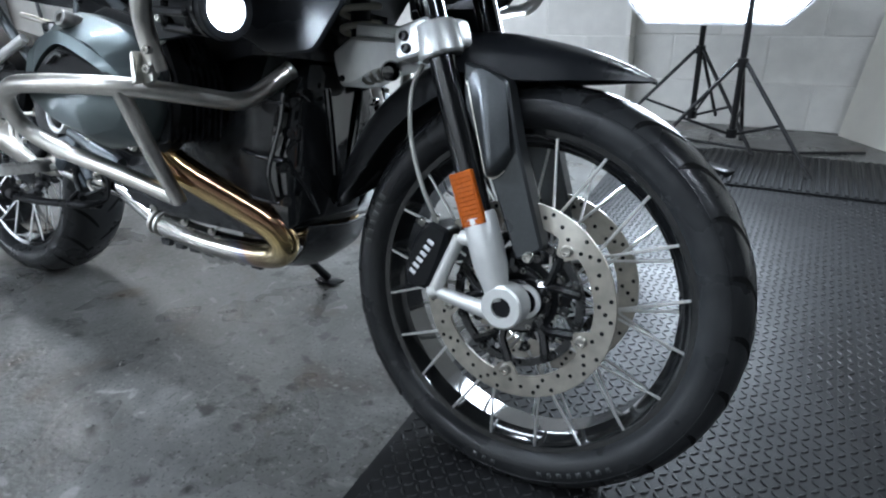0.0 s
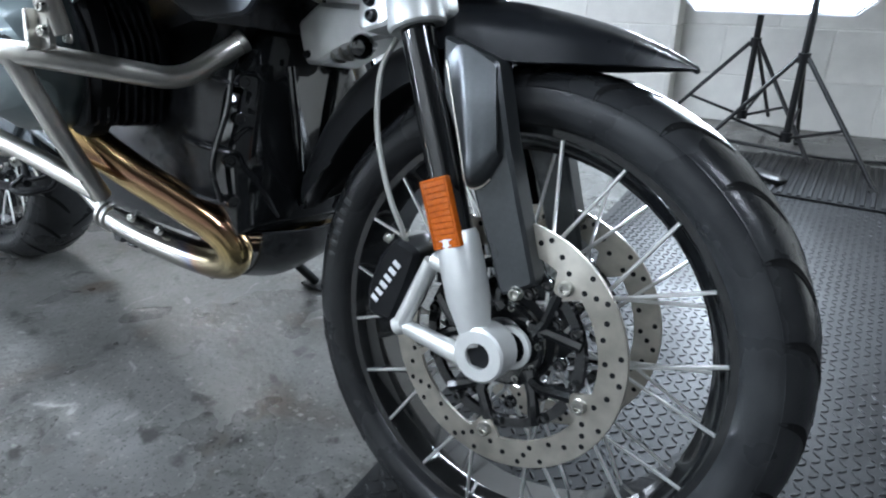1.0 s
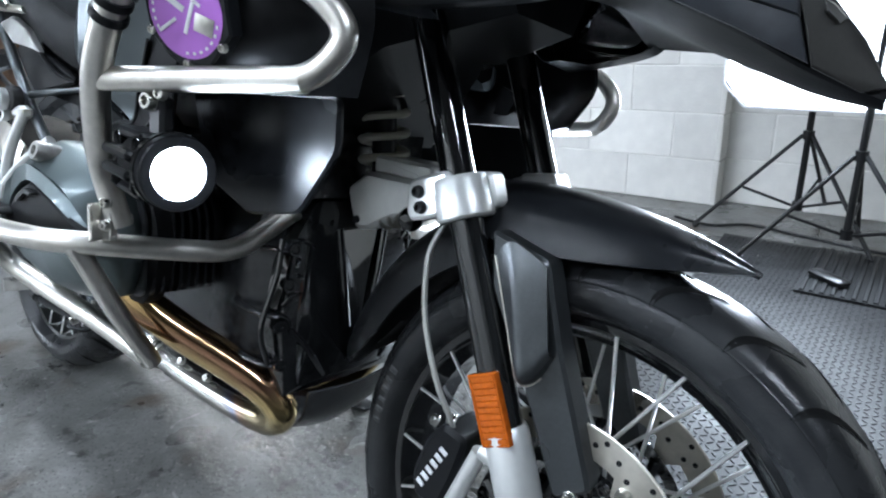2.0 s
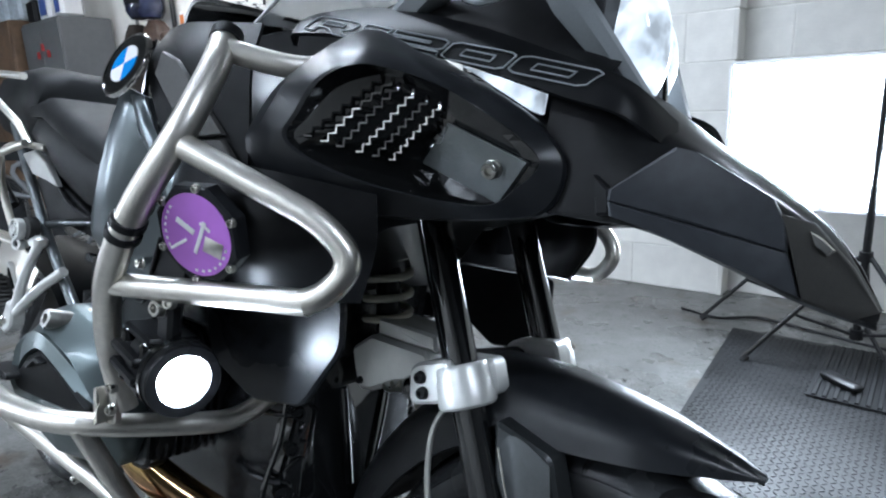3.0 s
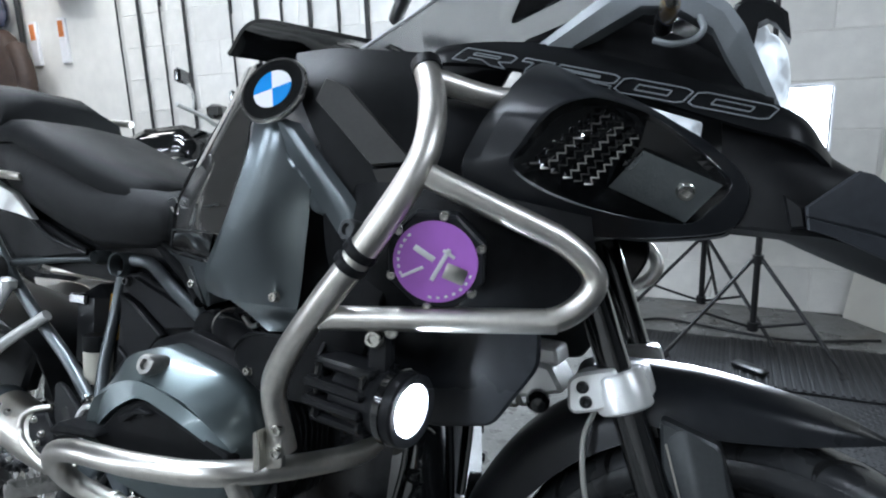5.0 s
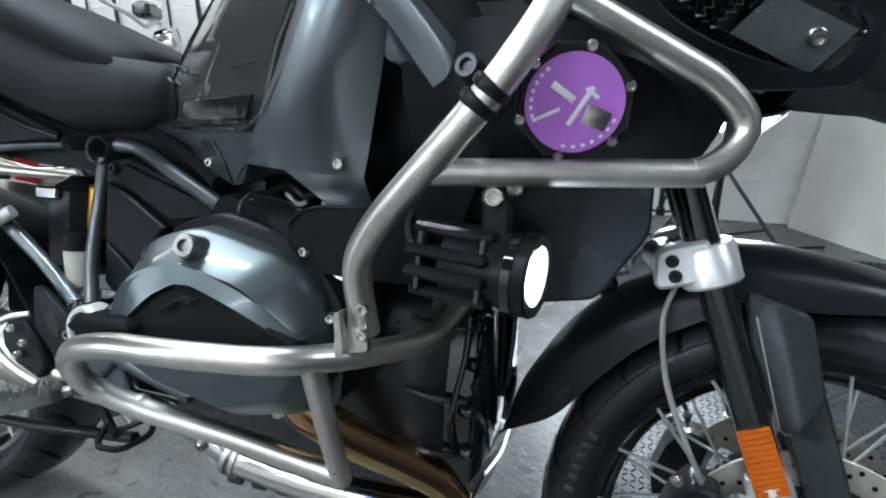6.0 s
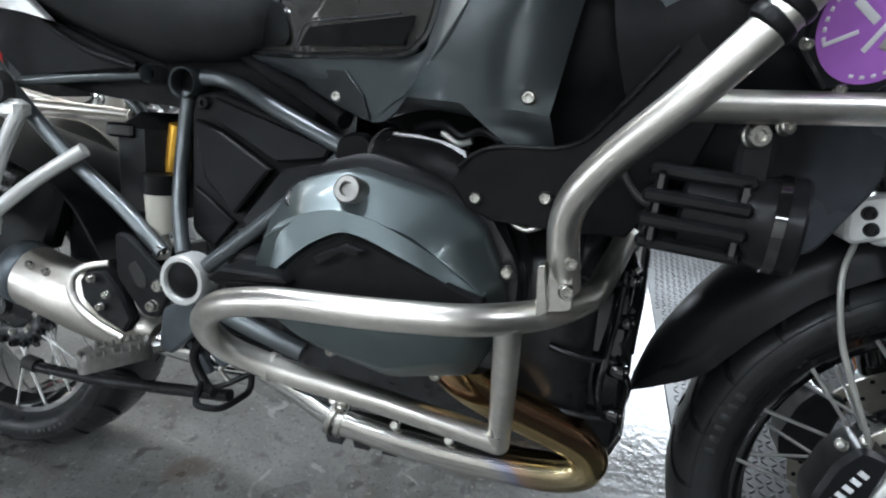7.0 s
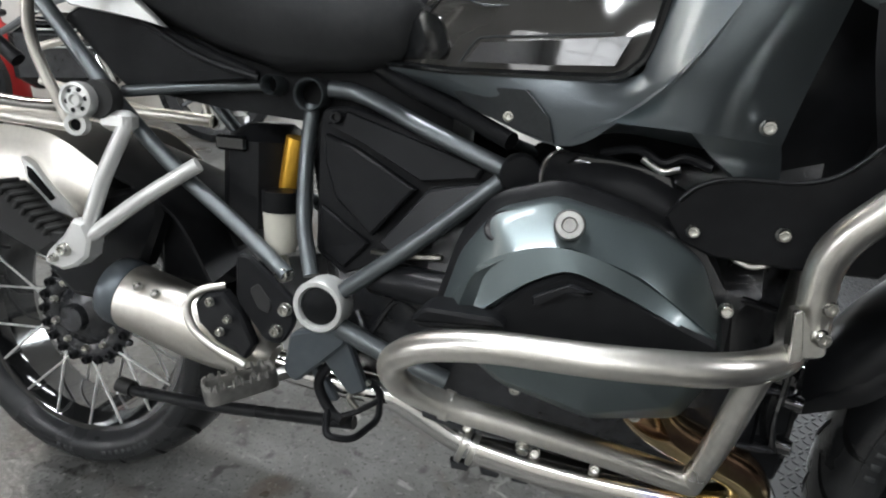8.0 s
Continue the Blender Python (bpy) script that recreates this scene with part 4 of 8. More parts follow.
loft(bm, [[(x, y + yo, z + zo) for y, z in ((-0.03, -0.05), (0.05, -0.05), (0.05, 0.05), (-0.03, 0.05))] for x, yo, zo in ((-1.0, 0.08, 0.50), (-1.25, 0.12, 0.43), (-1.58, 0.16, 0.35))])
part("swingarm", bm, black_engine, bike, "black swingarm with shaft drive")
# front cover with ribs
bm = bmesh.new()
plate = [(-0.13, 0.37), (0.13, 0.37), (0.14, 0.48), (0.12, 0.60), (0.08, 0.66), (-0.08, 0.66), (-0.12, 0.60), (-0.14, 0.48)]
loft(bm, [[(-0.445, y, z) for y, z in plate], [(-0.412, y * 0.95, z) for y, z in plate], [(-0.398, y * 0.8, 0.5 + (z - 0.5) * 0.86) for y, z in plate]])
part("engine_front_cover", bm, black_gloss, engine, "gloss black engine front cover")
for s in (-1, 1):
    # glossy flange with hooded screw bosses
    flange = pipe("cover_flange", mir([(-0.420, 0.131, 0.602), (-0.422, 0.136, 0.552), (-0.428, 0.147, 0.505), (-0.432, 0.152, 0.475), (-0.432, 0.150, 0.451), (-0.426, 0.142, 0.418)], s), 0.0042, black_gloss, engine, "", seg=8)
    for y, z in ((0.118, 0.588), (0.125, 0.537), (0.140, 0.480), (0.134, 0.421)):
        bm = bmesh.new()
        lathe(bm, [(0.0001, 0.002), (0.0048, 0.002), (0.0060, 0.0055), (0.0088, 0.0055), (0.0098, 0.002), (0.0105, -0.014), (0.0001, -0.014)], 18, facing((-0.409, s * y, z), (1, s * 0.45, 0)))
        part("screw_boss", bm, black_gloss, flange)
    for pts in ([(-0.410, 0.127, 0.600), (-0.404, 0.106, 0.600), (-0.400, 0.091, 0.590)], [(-0.402, 0.091, 0.534), (-0.402, 0.099, 0.526), (-0.406, 0.119, 0.523), (-0.412, 0.132, 0.508)], [(-0.414, 0.137, 0.494), (-0.408, 0.127, 0.488), (-0.406, 0.121, 0.475)], [(-0.406, 0.115, 0.550), (-0.402, 0.099, 0.545)]):
        pipe("boss_hood", mir(pts, s), 0.0035, black_gloss, flange, "", seg=8)
    facet("lit_pad", [(-0.408, -0.118, 0.576), (-0.402, -0.098, 0.574), (-0.402, -0.098, 0.556), (-0.409, -0.120, 0.556)], black_gloss, flange, "", 0.010, 0.003, s)
    facet("lit_pad", [(-0.411, -0.130, 0.518), (-0.407, -0.116, 0.520), (-0.410, -0.122, 0.505), (-0.414, -0.134, 0.500)], black_gloss, flange, "", 0.010, 0.003, s)
    for pts in ([(-0.396, 0.048, 0.615), (-0.394, 0.036, 0.545), (-0.396, 0.020, 0.462)], [(-0.406, 0.122, 0.474), (-0.398, 0.096, 0.441), (-0.402, 0.060, 0.392)]):
        pipe("cover_ridge", mir(pts, s), 0.0055, black_gloss, engine, "", seg=8)
for k, z in enumerate((0.418, 0.492, 0.588)):
    x0, x1 = -0.500 + 0.004 * k, -0.418 + 0.004 * (k % 2)
    for s in (-1, 1):
        bm = bmesh.new()
        tube(bm, smooth_path(mir([(x0, 0.150, z + 0.010), (-0.462, 0.153, z + 0.004), (x1 - 0.012, 0.143, z), (x1, 0.122, z - 0.004)], s), 4), 0.006, 8, flat=0.7)
        part("casting_rib", bm, black_engine, engine)
for s in (-1, 1):
    dx = 0.0 if s < 0 else 0.03
    # cylinder with cooling fins
    bm = bmesh.new()
    rr = round_poly([Vector(q) for q in ((-0.77 + dx, 0.53), (-0.55 + dx, 0.53), (-0.545 + dx, 0.61), (-0.59 + dx, 0.665), (-0.71 + dx, 0.665), (-0.77 + dx, 0.61))], 0.02)
    loft(bm, [[(q.x, s * 0.14, q.y) for q in rr], [(q.x, s * 0.29, q.y) for q in rr]])
    cyl = part("cylinder", bm, black_engine, bike, "black finned cylinder")
    rr = round_poly([Vector(q) for q in ((-0.79 + dx, 0.51), (-0.53 + dx, 0.51), (-0.525 + dx, 0.62), (-0.57 + dx, 0.685), (-0.72 + dx, 0.685), (-0.79 + dx, 0.62))], 0.02)
    for k in range(9):
        y = 0.165 + k * 0.0125
        bm = bmesh.new()
        loft(bm, [[(q.x, s * y, q.y) for q in rr], [(q.x, s * (y + 0.004), q.y) for q in rr]])
        part("fin", bm, black_engine, cyl)
    # valve cover: rounded shell with a crease
    out = round_poly([Vector(q) for q in ((-0.806 + dx, 0.575), (-0.786 + dx, 0.648), (-0.757 + dx, 0.690), (-0.700 + dx, 0.708), (-0.600 + dx, 0.686), (-0.562 + dx, 0.664), (-0.536 + dx, 0.606), (-0.532 + dx, 0.560), (-0.560 + dx, 0.508), (-0.645 + dx, 0.492), (-0.735 + dx, 0.515), (-0.790 + dx, 0.555))], 0.012, 3)

    def at(d, y, sx=0.0):
        q = inset_poly(out, d)
        return [(p.x, s * (y + sx * (p.x + 0.67)), p.y) for p in q]

    ridge = [Vector((x + dx, z)) for x, z in ((-0.783, 0.598), (-0.762, 0.640), (-0.720, 0.666), (-0.680, 0.673), (-0.664, 0.671), (-0.615, 0.651), (-0.549, 0.607), (-0.552, 0.575), (-0.575, 0.532), (-0.645, 0.514), (-0.728, 0.536), (-0.772, 0.566))]
    mid = Vector((-0.668 + dx, 0.598))

    def on_ridge(p):
        """Where the line from the middle to p meets the crease."""
        d = p - mid
        for a, b in zip(ridge, ridge[1:] + ridge[:1]):
            e = b - a
            det = d.x * -e.y + d.y * e.x
            if abs(det) < 1e-9:
                continue
            w = a - mid
            t, u = (w.x * -e.y + w.y * e.x) / det, (d.x * w.y - d.y * w.x) / det
            if t > 0 and -1e-6 <= u <= 1 + 1e-6:
                return mid + d * t
        return p

    bm = bmesh.new()
    crest = [on_ridge(p) for p in out]
    drop = [min(max((0.585 - q.y) / 0.04, 0), 1) for q in crest]
    lift = [(q.x, s * (0.341 - 0.008 * d - 0.10 * (q.x + 0.67 - dx)), q.y) for q, d in zip(crest, drop)]
    low = [(q.x * 0.97 + mid.x * 0.03, s * (0.339 - 0.003 * d - 0.10 * (q.x + 0.67 - dx)), q.y * 0.97 + mid.y * 0.03) for q, d in zip(crest, drop)]
    core = [(q.x * 0.5 + mid.x * 0.5, s * (0.331 + 0.014 * d - 0.08 * ((q.x + mid.x) / 2 + 0.67 - dx)), q.y * 0.5 + mid.y * 0.5) for q, d in zip(crest, drop)]
    loft(bm, [at(0.004, 0.262), at(0.0, 0.268), at(0.0, 0.296, -0.06), at(0.003, 0.304, -0.065), lift, low, core])
    vc = part("valve_cover", bm, cover_paint, bike, "green-grey metallic valve cover", angle=38)
    bm = bmesh.new()
    loft(bm, [at(-0.004, 0.225), at(-0.013, 0.232), at(-0.014, 0.255), at(-0.006, 0.264), at(0.004, 0.266)])
    part("gasket_rim", bm, black_deep, vc, "black rim behind the valve cover")
    bm = bmesh.new()
    lathe(bm, [(0.014, -0.03), (0.014, 0.004), (0.012, 0.007), (0.007, 0.007), (0.006, 0.002), (0.0001, 0.002)], 24, facing((-0.684 + dx, s * 0.335, 0.691), (0.05, s, 0.25)))
    part("oil_plug", bm, dull_steel, vc, "silver oil filler plug")
    # shallow black disc on the cover paints the dark oval of the plug recess
    bm = bmesh.new()
    lathe(bm, [(0.0001, 0.003), (0.012, 0.003), (0.0165, 0.0045), (0.0185, 0.003), (0.0185, -0.01), (0.0001, -0.01)], 24, facing((-0.745 + dx, s * 0.3130, 0.6775), (-0.22, s * 0.72, 0.68)))
    part("plug_recess_shade", bm, black_satin, vc)
    side_plate("ignition_cover", [(-0.757 + dx, 0.594), (-0.714 + dx, 0.636), (-0.677 + dx, 0.652), (-0.640 + dx, 0.640), (-0.545 + dx, 0.603), (-0.548 + dx, 0.588), (-0.74 + dx, 0.580)], s * 0.355, s * 0.320, black_matt, vc, "matt black ignition cover", 0.010, 0.004, (-0.08 * s, 0))
    side_plate("cover_bead", [(-0.708 + dx, 0.628), (-0.676 + dx, 0.643), (-0.655 + dx, 0.638), (-0.664 + dx, 0.634), (-0.680 + dx, 0.637), (-0.706 + dx, 0.620)], s * 0.3582, s * 0.345, black_satin, vc, "", 0.003, 0.0015, (-0.08 * s, 0))
    panel("shoulder_band", [[(-0.790 + dx, s * 0.330, 0.600), (-0.760 + dx, s * 0.344, 0.646), (-0.716 + dx, s * 0.347, 0.668), (-0.676 + dx, s * 0.346, 0.671), (-0.622 + dx, s * 0.339, 0.652), (-0.546 + dx, s * 0.321, 0.607)],
                            [(-0.770 + dx, s * 0.348, 0.590), (-0.735 + dx, s * 0.353, 0.622), (-0.708 + dx, s * 0.353, 0.642), (-0.677 + dx, s * 0.351, 0.653), (-0.632 + dx, s * 0.346, 0.638), (-0.552 + dx, s * 0.336, 0.601)]], cover_paint, vc, "", 8, 0.010, (0, -s, 0), 80)
    side_plate("guard_pad", [(-0.815 + dx, 0.594), (-0.80 + dx, 0.608), (-0.735 + dx, 0.608), (-0.725 + dx, 0.600), (-0.80 + dx, 0.588)], s * 0.374, s * 0.33, black_matt, vc, "black plastic pad above the crash bar", 0.006, 0.003)
    for bx, bz in ((-0.535, 0.62), (-0.60, 0.50), (-0.72, 0.505)):
        bolt((bx + dx, s * 0.285, bz), (0, s, 0), 0.006, vc)

# ---- exhaust ----
pipe("header_pipe", [(-0.612, -0.250, 0.528), (-0.586, -0.240, 0.488), (-0.548, -0.205, 0.448), (-0.500, -0.166, 0.412), (-0.462, -0.138, 0.384), (-0.441, -0.120, 0.360), (-0.434, -0.110, 0.336), (-0.452, -0.105, 0.315), (-0.500, -0.101, 0.304), (-0.60, -0.096, 0.300), (-0.70, -0.094, 0.304), (-0.785, -0.096, 0.316)], 0.0262, heat, None, "heat-tinted exhaust header bent under the engine", seg=24, steps=8)
pipe("header_pipe", [(-0.560, 0.215, 0.500), (-0.520, 0.185, 0.455), (-0.470, 0.135, 0.405), (-0.455, 0.08, 0.36), (-0.50, 0.02, 0.325), (-0.62, -0.02, 0.312)], 0.0255, heat, None, "heat-tinted exhaust header", seg=18, steps=8)
ex = pipe("exhaust_pipe", [(-0.775, -0.096, 0.314), (-0.815, -0.096, 0.326), (-0.862, -0.098, 0.350), (-0.915, -0.104, 0.374), (-0.98, -0.114, 0.382), (-1.08, -0.125, 0.398)], 0.0215, chrome, None, "polished exhaust pipe", seg=20, steps=8)
for k, (p, n) in enumerate((((-0.800, -0.096, 0.320), (0.93, 0, -0.30)), ((-0.786, -0.096, 0.316), (0.95, 0, -0.25)))):
    bm = bmesh.new()
    lathe(bm, [(0.022, -0.005), (0.0315 - 0.002 * k, -0.004), (0.0315 - 0.002 * k, 0.004), (0.022, 0.005)], 24, facing(p, n))
    part("pipe_collar", bm, bolt_steel, ex)
for x, z in ((-0.70, 0.334), (-0.62, 0.329), (-0.795, 0.352)):
    bolt((x, -0.115, z), (0, -1, 0.4), 0.0065, ex)
axis_a, axis_b = Vector((-1.085, -0.128, 0.405)), Vector((-1.362, -0.122, 0.472))
d = (axis_b - axis_a).normalized()
bm = bmesh.new()
tube(bm, [axis_a + d * k for k in (0, 0.012, 0.04, 0.085, 0.13, 0.245, 0.262)], 0.05, 36, radii=[0.022, 0.028, 0.037, 0.044, 0.047, 0.047, 0.044], flat=1.10)
muf = part("muffler", bm, muffler_steel, bike, "satin stainless silencer")
bm = bmesh.new()
tube(bm, [axis_a + d * k for k in (0.250, 0.254, 0.272, 0.284, 0.286)], 0.05, 36, radii=[0.047, 0.0485, 0.0485, 0.045, 0.034], flat=1.10)
part("end_cap", bm, cast_grey, muf, "dark muffler end band")
bm = bmesh.new()
tube(bm, [axis_a + d * k for k in (0.270, 0.292)], 0.030, 24)
part("tail_tip", bm, black_satin, muf, "black tail tip")
# bright stamped shield over the pipe joint, with a dark hollow and its screws
pipe("heat_shield", [(-1.152, -0.150, 0.514), (-1.180, -0.168, 0.508), (-1.193, -0.178, 0.490), (-1.184, -0.182, 0.460), (-1.150, -0.184, 0.436), (-1.100, -0.182, 0.416)], 0.0060, steel, muf, "bright edge of the heat shield", seg=10)
facet("shield_hollow", [(-1.148, -0.164, 0.509), (-1.176, -0.170, 0.503), (-1.186, -0.172, 0.488), (-1.178, -0.176, 0.464), (-1.148, -0.180, 0.442), (-1.104, -0.178, 0.422), (-1.096, -0.170, 0.440), (-1.118, -0.166, 0.480)], black_satin, muf, "black hollow inside the heat shield", 0.018, 0.003)
for bx, by, bz in ((-1.158, -0.177, 0.497), (-1.128, -0.181, 0.478), (-1.140, -0.181, 0.458)):
    bolt((bx, by, bz), (0, -1, 0), 0.0055, muf)
bolt((-1.285, -0.165, 0.497), (0, -0.8, 0.5), 0.006, muf)
bolt((-1.255, -0.165, 0.490), (0, -0.8, 0.5), 0.006, muf)

# ---- crash bars ----
for s in (-1, 1):
    upper = pipe("upper_crash_bar", mir([(-0.330, 0.310, 1.045), (-0.308, 0.335, 1.005), (-0.298, 0.368, 0.945), (-0.334, 0.390, 0.870), (-0.392, 0.385, 0.800), (-0.452, 0.360, 0.738), (-0.480, 0.342, 0.690), (-0.476, 0.324, 0.622)], s), 0.0142, steel, None, "brushed stainless upper crash bar", seg=20, steps=8)
    pipe("side_loop", bent(mir([(-0.292, 0.368, 0.928), (-0.172, 0.304, 0.872), (-0.142, 0.287, 0.838), (-0.172, 0.302, 0.798), (-0.410, 0.381, 0.785)], s), 0.045, 8), 0.0122, steel, upper, "", seg=18, steps=2)
    bm = bmesh.new()
    lathe(bm, [(0.0102, 0.001), (0.0160, 0.001), (0.0160, -0.012), (0.0102, -0.012)], 20, facing((-0.331, s * 0.308, 1.048), (-0.5, s * -0.5, 0.9)), closed=True)
    part("bar_cap", bm, black_satin, upper)
    pipe("top_link", mir([(-0.318, 0.318, 1.030), (-0.27, 0.27, 1.02), (-0.24, 0.22, 1.03)], s), 0.012, steel, upper, seg=14)
    bm = bmesh.new()
    for q in (-0.008, 0.008):
        lathe(bm, [(0.0145, q - 0.006), (0.0170, q - 0.004), (0.0176, q), (0.0170, q + 0.004), (0.0145, q + 0.006)], 20, facing((-0.352, s * 0.390, 0.848), (0.60, 0.02 * s, 0.75)))
    part("bar_band", bm, black_satin, upper, "black band on the bar")
    bm = bmesh.new()
    lathe(bm, [(0.0001, 0.003), (0.005, 0.003), (0.006, 0.007), (0.010, 0.007), (0.0115, 0.004), (0.0115, -0.014), (0.0001, -0.014)], 18, facing((-0.372, s * 0.370, 0.873), (-0.2, s, 0.2)))
    part("bar_clip", bm, shield_plastic, upper, "small grey clip on the bar")
    lower = pipe("lower_crash_bar", mir([(-0.425, 0.118, 0.636), (-0.450, 0.187, 0.582), (-0.468, 0.262, 0.589), (-0.494, 0.335, 0.597), (-0.545, 0.380, 0.597), (-0.640, 0.395, 0.594), (-0.740, 0.388, 0.588), (-0.805, 0.372, 0.570), (-0.840, 0.348, 0.538), (-0.836, 0.322, 0.503), (-0.790, 0.298, 0.477), (-0.66, 0.275, 0.451), (-0.532, 0.258, 0.423)], s), 0.0142, steel, None, "brushed stainless engine crash bar", seg=20, corner=0.032)
    bm = bmesh.new()
    lathe(bm, [(0.012, -0.003), (0.0155, -0.002), (0.0155, 0.006), (0.012, 0.008)], 20, facing((-0.4235, s * 0.115, 0.639), (0.3, -s * 0.55, 0.5)))
    part("bar_end", bm, steel, lower)
    pipe("strut", mir([(-0.518, 0.358, 0.594), (-0.524, 0.306, 0.50), (-0.532, 0.254, 0.417)], s), 0.0125, steel, lower, seg=16)
    bm = bmesh.new()
    lathe(bm, [(0.0145, -0.006), (0.0165, -0.004), (0.0165, 0.004), (0.0145, 0.006)], 20, facing((-0.788, s * 0.297, 0.477), (0.9, 0, -0.2)))
    part("weld_collar", bm, steel, lower)
    bm = bmesh.new()
    plate_xz(bm, [(-0.490, 0.656), (-0.470, 0.656), (-0.466, 0.607), (-0.490, 0.602)], s * 0.340, s * 0.332, 0.006, 0.001)
    tab = part("bar_bracket", bm, bolt_steel, lower, "folded steel bracket joining the bars")
    side_plate("flange", [(-0.499, 0.645), (-0.493, 0.648), (-0.486, 0.606), (-0.496, 0.600)], s * 0.352, s * 0.332, bolt_steel, tab, "", 0.002, 0.0008)
    for bz in (0.650, 0.624):
        bolt((-0.473, s * 0.341, bz), (0.2, s, 0), 0.0065, tab)
    bolt((-0.705, s * 0.285, 0.44), (0, s, -0.5), 0.007, lower)

# ---- fog lamps ----
for s in (-1, 1):
    ax = Vector((1.0, s * 0.16, -0.06)).normalized()
    c = Vector((-0.318, s * 0.346, 0.702))
    m = facing(c, ax)
    bm = bmesh.new()
    lathe(bm, [(0.0001, -0.070), (0.026, -0.074), (0.032, -0.070), (0.0335, -0.020), (0.035, -0.016), (0.0365, -0.010), (0.0375, 0.0), (0.0375, 0.011), (0.036, 0.0135), (0.0265, 0.0125), (0.0255, 0.008), (0.0001, 0.004)], 36, m)
    fog = part("fog_lamp", bm, black_satin, bike, "black round fog lamp, lit", angle=30)
    side_v = Vector((0, 1, 0)) - ax * ax.y
    side_v.normalize()
    fm = Matrix((side_v, ax.cross(side_v), ax)).transposed().to_4x4()
    fm.translation = c
    for k in range(4):
        h = -0.0285 + 0.019 * k
        half_w = math.sqrt(max(0.0, 0.036 ** 2 - h * h)) + 0.004
        bm = bmesh.new()
        box(bm, 0, h, -0.062, 2 * half_w, 0.0105, 0.080, fm, 0.003)
        part("cooling_fin", bm, black_satin, fog)
    for q in (-0.030, -0.090):
        bm = bmesh.new()
        box(bm, s * 0.020, 0.0, q, 0.022, 0.058, 0.010, fm, 0.003)
        part("fin_bridge", bm, black_gloss, fog)
    bm = bmesh.new()
    lathe(bm, [(0.0345, -0.005), (0.0390, -0.004), (0.0390, 0.004), (0.0345, 0.005)], 36, facing(c - ax * 0.004, ax))
    part("bezel", bm, black_gloss, fog)
    bm = bmesh.new()
    lathe(bm, [(0.0001, 0.0150), (0.014, 0.0143), (0.0205, 0.0125), (0.0248, 0.0100), (0.0245, 0.004), (0.0001, 0.004)], 32, m)
    part("lens", bm, lamp_lens, fog, "bright lit lens")
    bm = bmesh.new()
    box(bm, -0.345, s * 0.345, 0.750, 0.026, 0.016, 0.050, bev=0.004)
    br = part("lamp_bracket", bm, black_satin, fog)
    bolt((-0.348, s * 0.354, 0.768), (0.2, s, 0), 0.0090, br)
    bolt((-0.330, s * 0.354, 0.776), (0.5, s, 0), 0.0060, br)
    pipe("lamp_cable", mir([(-0.405, 0.345, 0.706), (-0.425, 0.335, 0.712), (-0.440, 0.315, 0.735), (-0.430, 0.300, 0.765)], s), 0.0032, rubber_soft, fog, "thin black cable", seg=8)

# ---- fuel tank and side panels ----
bm = bmesh.new()


def tank_ring(x, w, z0, z1):
    return [(x, y * w, z0 + (z1 - z0) * z) for y, z in ((-0.75, 0.0), (-1.0, 0.25), (-1.0, 0.55), (-0.72, 0.88), (-0.3, 1.0), (0.3, 1.0), (0.72, 0.88), (1.0, 0.55), (1.0, 0.25), (0.75, 0.0))]


loft(bm, [tank_ring(-0.94, 0.075, 0.80, 0.93), tank_ring(-0.82, 0.110, 0.78, 1.05), tank_ring(-0.70, 0.160, 0.74, 1.10), tank_ring(-0.56, 0.225, 0.74, 1.105), tank_ring(-0.42, 0.235, 0.74, 1.08), tank_ring(-0.28, 0.14, 0.86, 1.06), tank_ring(-0.12, 0.09, 0.90, 1.04)])
tank = part("fuel_tank", bm, black_satin, bike, "black fuel tank core")
bm = bmesh.new()
loft(bm, [[(x, y * w, z) for y, z in ((-1, z0), (1, z0), (1.1, (z0 + z1) / 2), (0.8, z1), (-0.8, z1), (-1.1, (z0 + z1) / 2))] for x, w, z0, z1 in ((-0.60, 0.13, 0.64, 0.78), (-0.45, 0.17, 0.66, 0.86), (-0.40, 0.12, 0.66, 0.88))])
part("radiator_core", bm, black_engine, bike)
